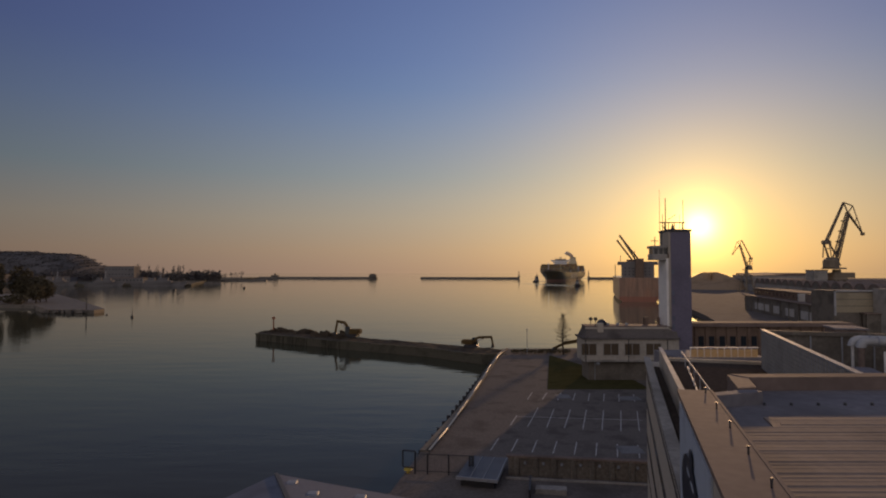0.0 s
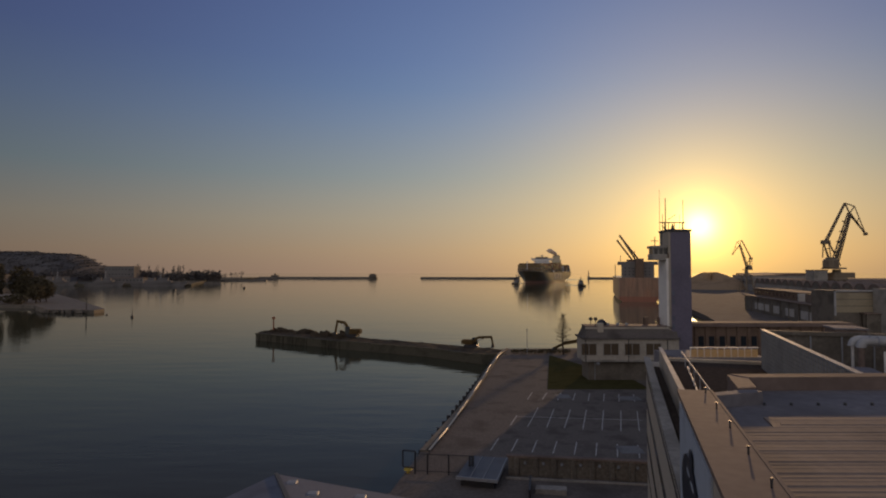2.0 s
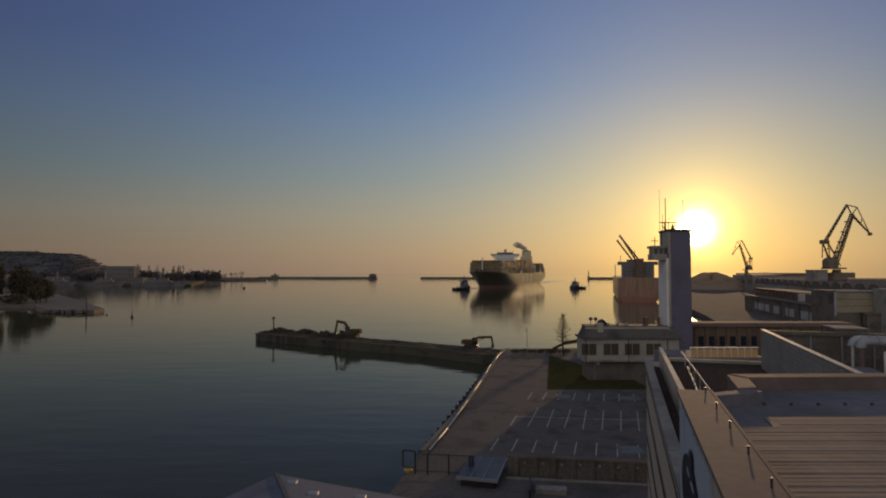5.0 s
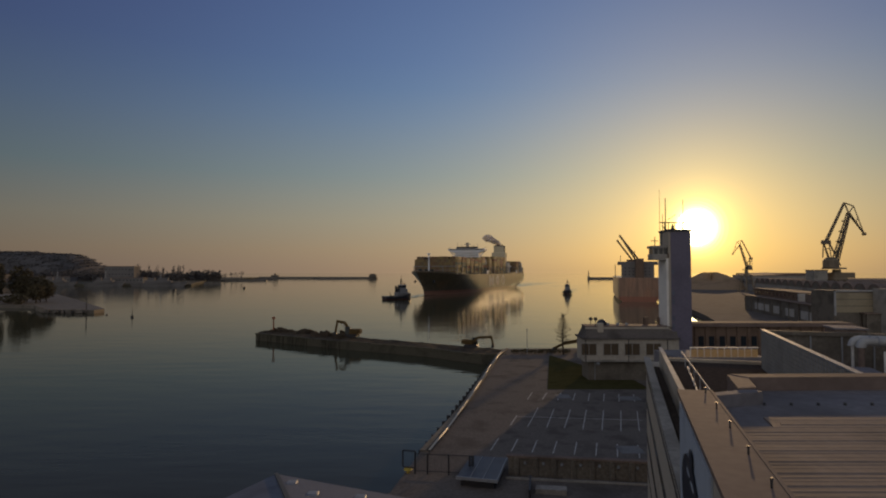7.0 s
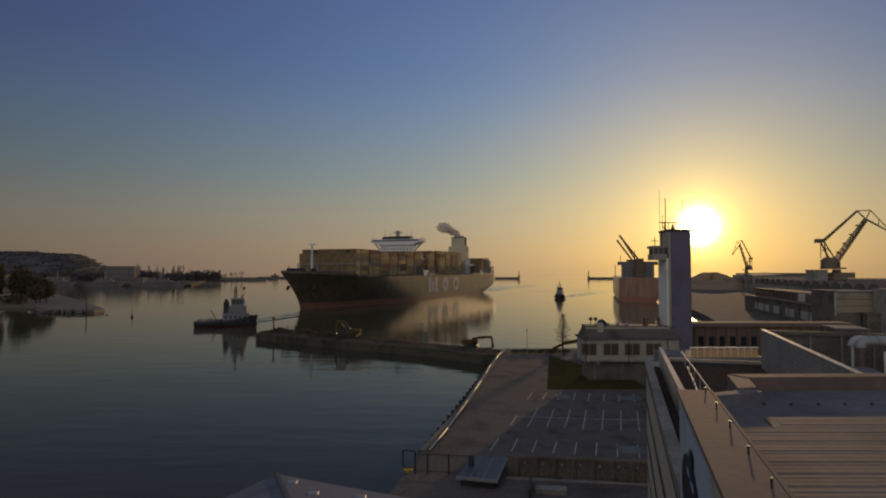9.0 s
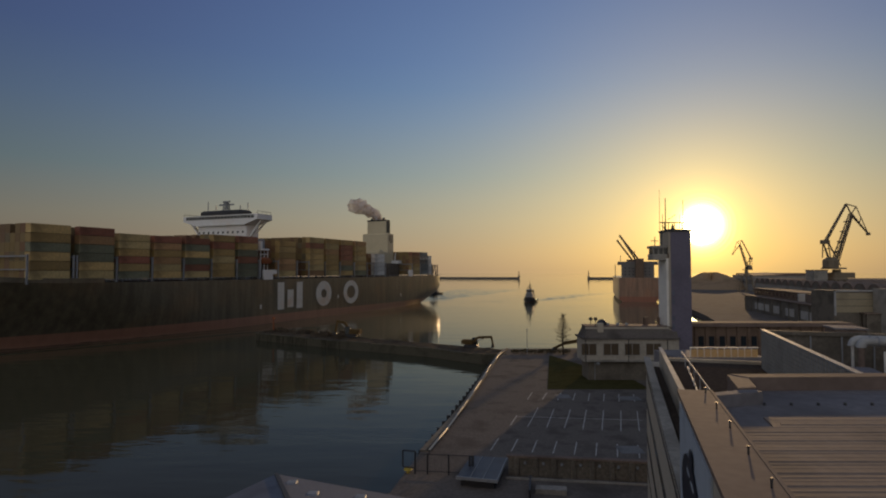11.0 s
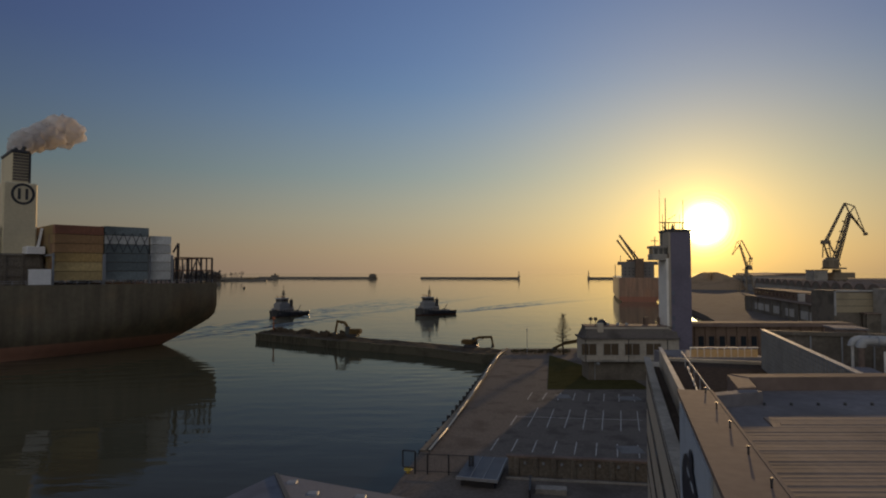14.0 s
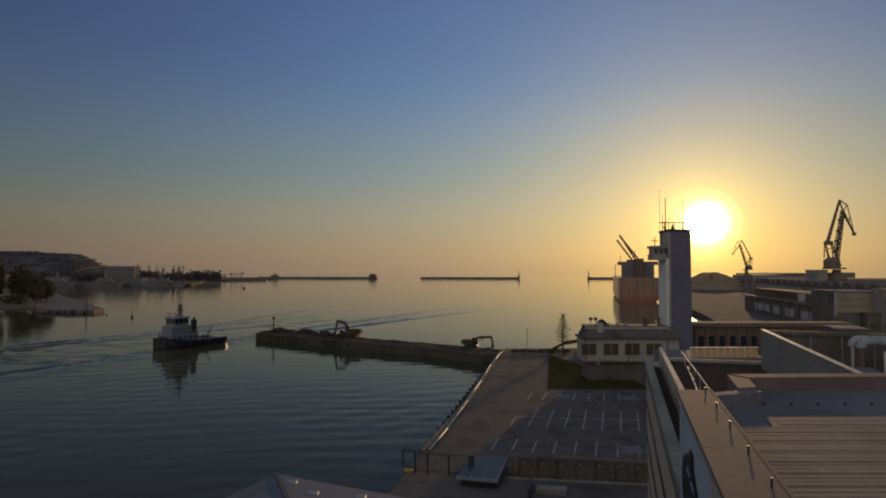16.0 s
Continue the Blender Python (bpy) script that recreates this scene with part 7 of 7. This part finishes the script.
def ripple_field(t, seed):
    """Low crossing ripples that spread to both sides behind the ship; they sink under the calm water at their rim."""
    bm = bm_new()
    nx, ny = 340, 280
    rows = []
    for i in range(nx + 1):
        u = i / nx
        row = []
        for j in range(ny + 1):
            v = j / ny * 2 - 1
            x, y = 140 - u * 400, v * 170
            p = Vector((x * 0.02, y * 0.02, seed))
            gust = max(0.0, 0.45 + 0.9 * noise.noise(p))
            rim = min(1.0, 3.0 * (1 - abs(v))) * min(1.0, 5 * u) * min(1.0, 3 * (1 - u))
            bend = 6 * noise.noise(p * 1.7)
            swell = math.sin(1.25 * (abs(y) * 0.8 + 0.5 * x) + bend) * max(0.0, 0.3 + noise.noise(p * 3 + Vector((0, 9, 0))))
            swell += 0.8 * math.sin(1.7 * (0.3 * y + x * 0.7) + 7 * noise.noise(p * 2.1 + Vector((5, 0, 0))))
            swell += 1.6 * noise.noise(Vector((x * 0.33, y * 0.33, seed + 3)))
            row.append(bm.verts.new((x, y, -0.03 + rim * (0.12 + gust * 0.034 * swell))))
        rows.append(row)
    for a, b in zip(rows, rows[1:]):
        for j in range(ny):
            bm.faces.new((a[j], b[j], b[j + 1], a[j + 1]))
    part("ripple_field", bm, WATER, t, smooth=True, kind="stuff")


TUG_WAKES = [wake("tug_wake", "low spreading wake behind a tug", 250, 0.065, 4, 6.5, s, rough=0.5) for s in (1, 2, 3)]
SHIP_WAKE = wake("ship_wake", "broad churned wake behind the container ship", 420, 0.11, 18, 36.0, 4, 5, 0.7)

ripple_field(SHIP_WAKE, 9)


# ---- what moves ----
def smooth_rows(thing_rows):
    return [(t, pose(x, y, 0, 0, 0, h)) for t, x, y, h in thing_rows]


def motions():
    """Everything that moves: ship, smoke, tugs, crane and sun."""
    ship = [(0, 369.4, 1610.2, -114.3), (2, 285.6, 1410.4, -113.1), (3.5, 226.2, 1253.8, -112.1), (7, 98.3, 873.6, -110.9), (8, 67.8, 765.1, -111.6),
            (9, 36.4, 663.1, -112.4), (11.5, -36.6, 409.5, -115.3), (12, -47.9, 371.5, -117.6), (12.5, -59.8, 332.7, -121.6), (13, -71.3, 293.2, -125.7),
            (14, -92.5, 211.2, -133.9), (14.5, -103.5, 172.1, -138.0), (16, -139.0, 60.0, -150.0)]
    walk(SHIP, smooth_rows(ship))
    # smoke leaves the funnel; the wind's way changes as the ship slows
    drift = {0: 200, 2: 196, 3.5: 192, 7: 185, 8: 180, 9: 172, 11.5: 150, 12: 135, 12.5: 126, 13: 118, 14: 80, 14.5: 50, 16: 20}
    rows = []
    for t, x, y, h in ship:
        p = pose(x, y, 0, 0, 0, h) @ Vector((51.5, 0, 59.4))
        rows.append((t, pose(p.x, p.y, p.z, 0, 0, drift[t])))
    walk(PLUME, rows)
    lead = [(0, 196, 1225, 66), (2, 130, 1040, 66), (3.5, 79, 890, 40), (4.2, 54, 815, 30), (6.3, -20.3, 581, 46), (7, -38.5, 490, 34),
                                (8, -70.9, 368, 19), (9, -93.9, 253, 12), (9.2, -99.4, 234, 12), (10, -135, 170, 35), (11.5, -230, 45, 55), (13, -330, -70, 50), (16, -620, -260, 35)]
    side = [(0, 205.8, 892, -105), (2, 209, 880, -120), (3.5, 204, 850, -176), (4.2, 198, 832, -178), (6.3, 141.5, 657, -100), (7, 130, 610, -100),
                                (8, 116, 556, -102), (9, 102.7, 512, -105), (11.3, 61, 440, -110), (12, 44.5, 404, -115), (12.5, 36, 378, -120), (13, 27, 364, -138),
                                (13.5, 15, 348, -145), (14, -4.4, 322, -147), (14.5, -23.7, 290, -151), (15, -42, 257, -156), (15.5, -63, 221, -158), (16, -81, 187, -118)]
    stern = [(0, 352, 1620, -114), (3.5, 205, 1270, -112), (7, 72, 885, -110), (9, 10, 690, -112), (10.2, -2, 610, -113), (11.3, -12.1, 562, -112),
                                 (12, -29.4, 492, -112), (12.5, -45, 445, -115), (13, -58, 397, -119), (13.5, -70, 352, -121), (14, -82, 310, -121), (14.5, -99, 270, -124),
                                 (15, -111, 230, -128), (15.5, -127, 194, -122), (16, -150, 158, -122)]
    walk(LEAD_TUG, smooth_rows(lead))
    walk(SIDE_TUG, smooth_rows(side))
    walk(STERN_TUG, smooth_rows(stern))
    # wakes point along each tug's course; the leading tug runs stern first
    for ob, rows in zip(TUG_WAKES + [SHIP_WAKE], (lead, side, stern, ship)):
        course, last = [], None
        for i, (t, x, y, h) in enumerate(rows):
            a, b = rows[max(0, i - 1)], rows[min(len(rows) - 1, i + 1)]
            c = math.degrees(math.atan2(b[2] - a[2], b[1] - a[1]))
            course.append((t, pose(x, y, 0, 0, 0, c)))
        walk(ob, course)
    # the crane's lean
    lean = [(0, 17), (0.5, 24), (1, 20), (1.5, 19), (2, 19), (2.5, 22), (3, 23), (3.5, 13), (4, 13), (6.3, 38), (6.5, 36), (7, 18), (7.5, 14), (8, 13), (8.5, 21),
            (9, 38), (9.2, 39), (11.3, 18), (11.5, 17), (12, 18), (12.5, 39), (13, 33), (13.5, 20), (14, 19), (14.5, 23), (15, 41), (15.5, 24), (16, 11)]
    # it slews inland as the boom rises
    slew = [(t, max(0.0, 23 * (36 - a) / 22)) for t, a in lean]
    poses = []
    for (t, a), (_, z) in zip(lean, slew):
        r = 1.327 * (0.63 * a + 1.4)
        full = 345 * r / (345 * math.cos(radians(z)) - (233.1 + r) * math.sin(radians(z)))
        poses.append((t, set_crane(full / 1.327, 1.327)))
    for k, ob in enumerate(CRANE[1:5]):
        walk(ob, [(t, p[k]) for t, p in poses])
    walk(CRANE[5], [(t, pose(0, 0, 21.8, 0, 0, z)) for t, z in slew])
    # the sun climbs to the right, and nears so that its glare grows
    rows = []
    for t, az, el, far in ((0, 22.0, 3.15, 9000), (1.5, 22.5, 3.4, 7600), (3.5, 23.1, 3.65, 6000), (7, 23.45, 3.85, 5000), (12.5, 24.1, 4.1, 4700), (16, 24.3, 4.25, 4600)):
        a, e = radians(az), radians(el)
        rows.append((t, Matrix.Translation(Vector((math.sin(a) * math.cos(e), math.cos(a) * math.cos(e), math.sin(e))) * far + Vector(EYE))))
    walk(SUN, rows)


motions()
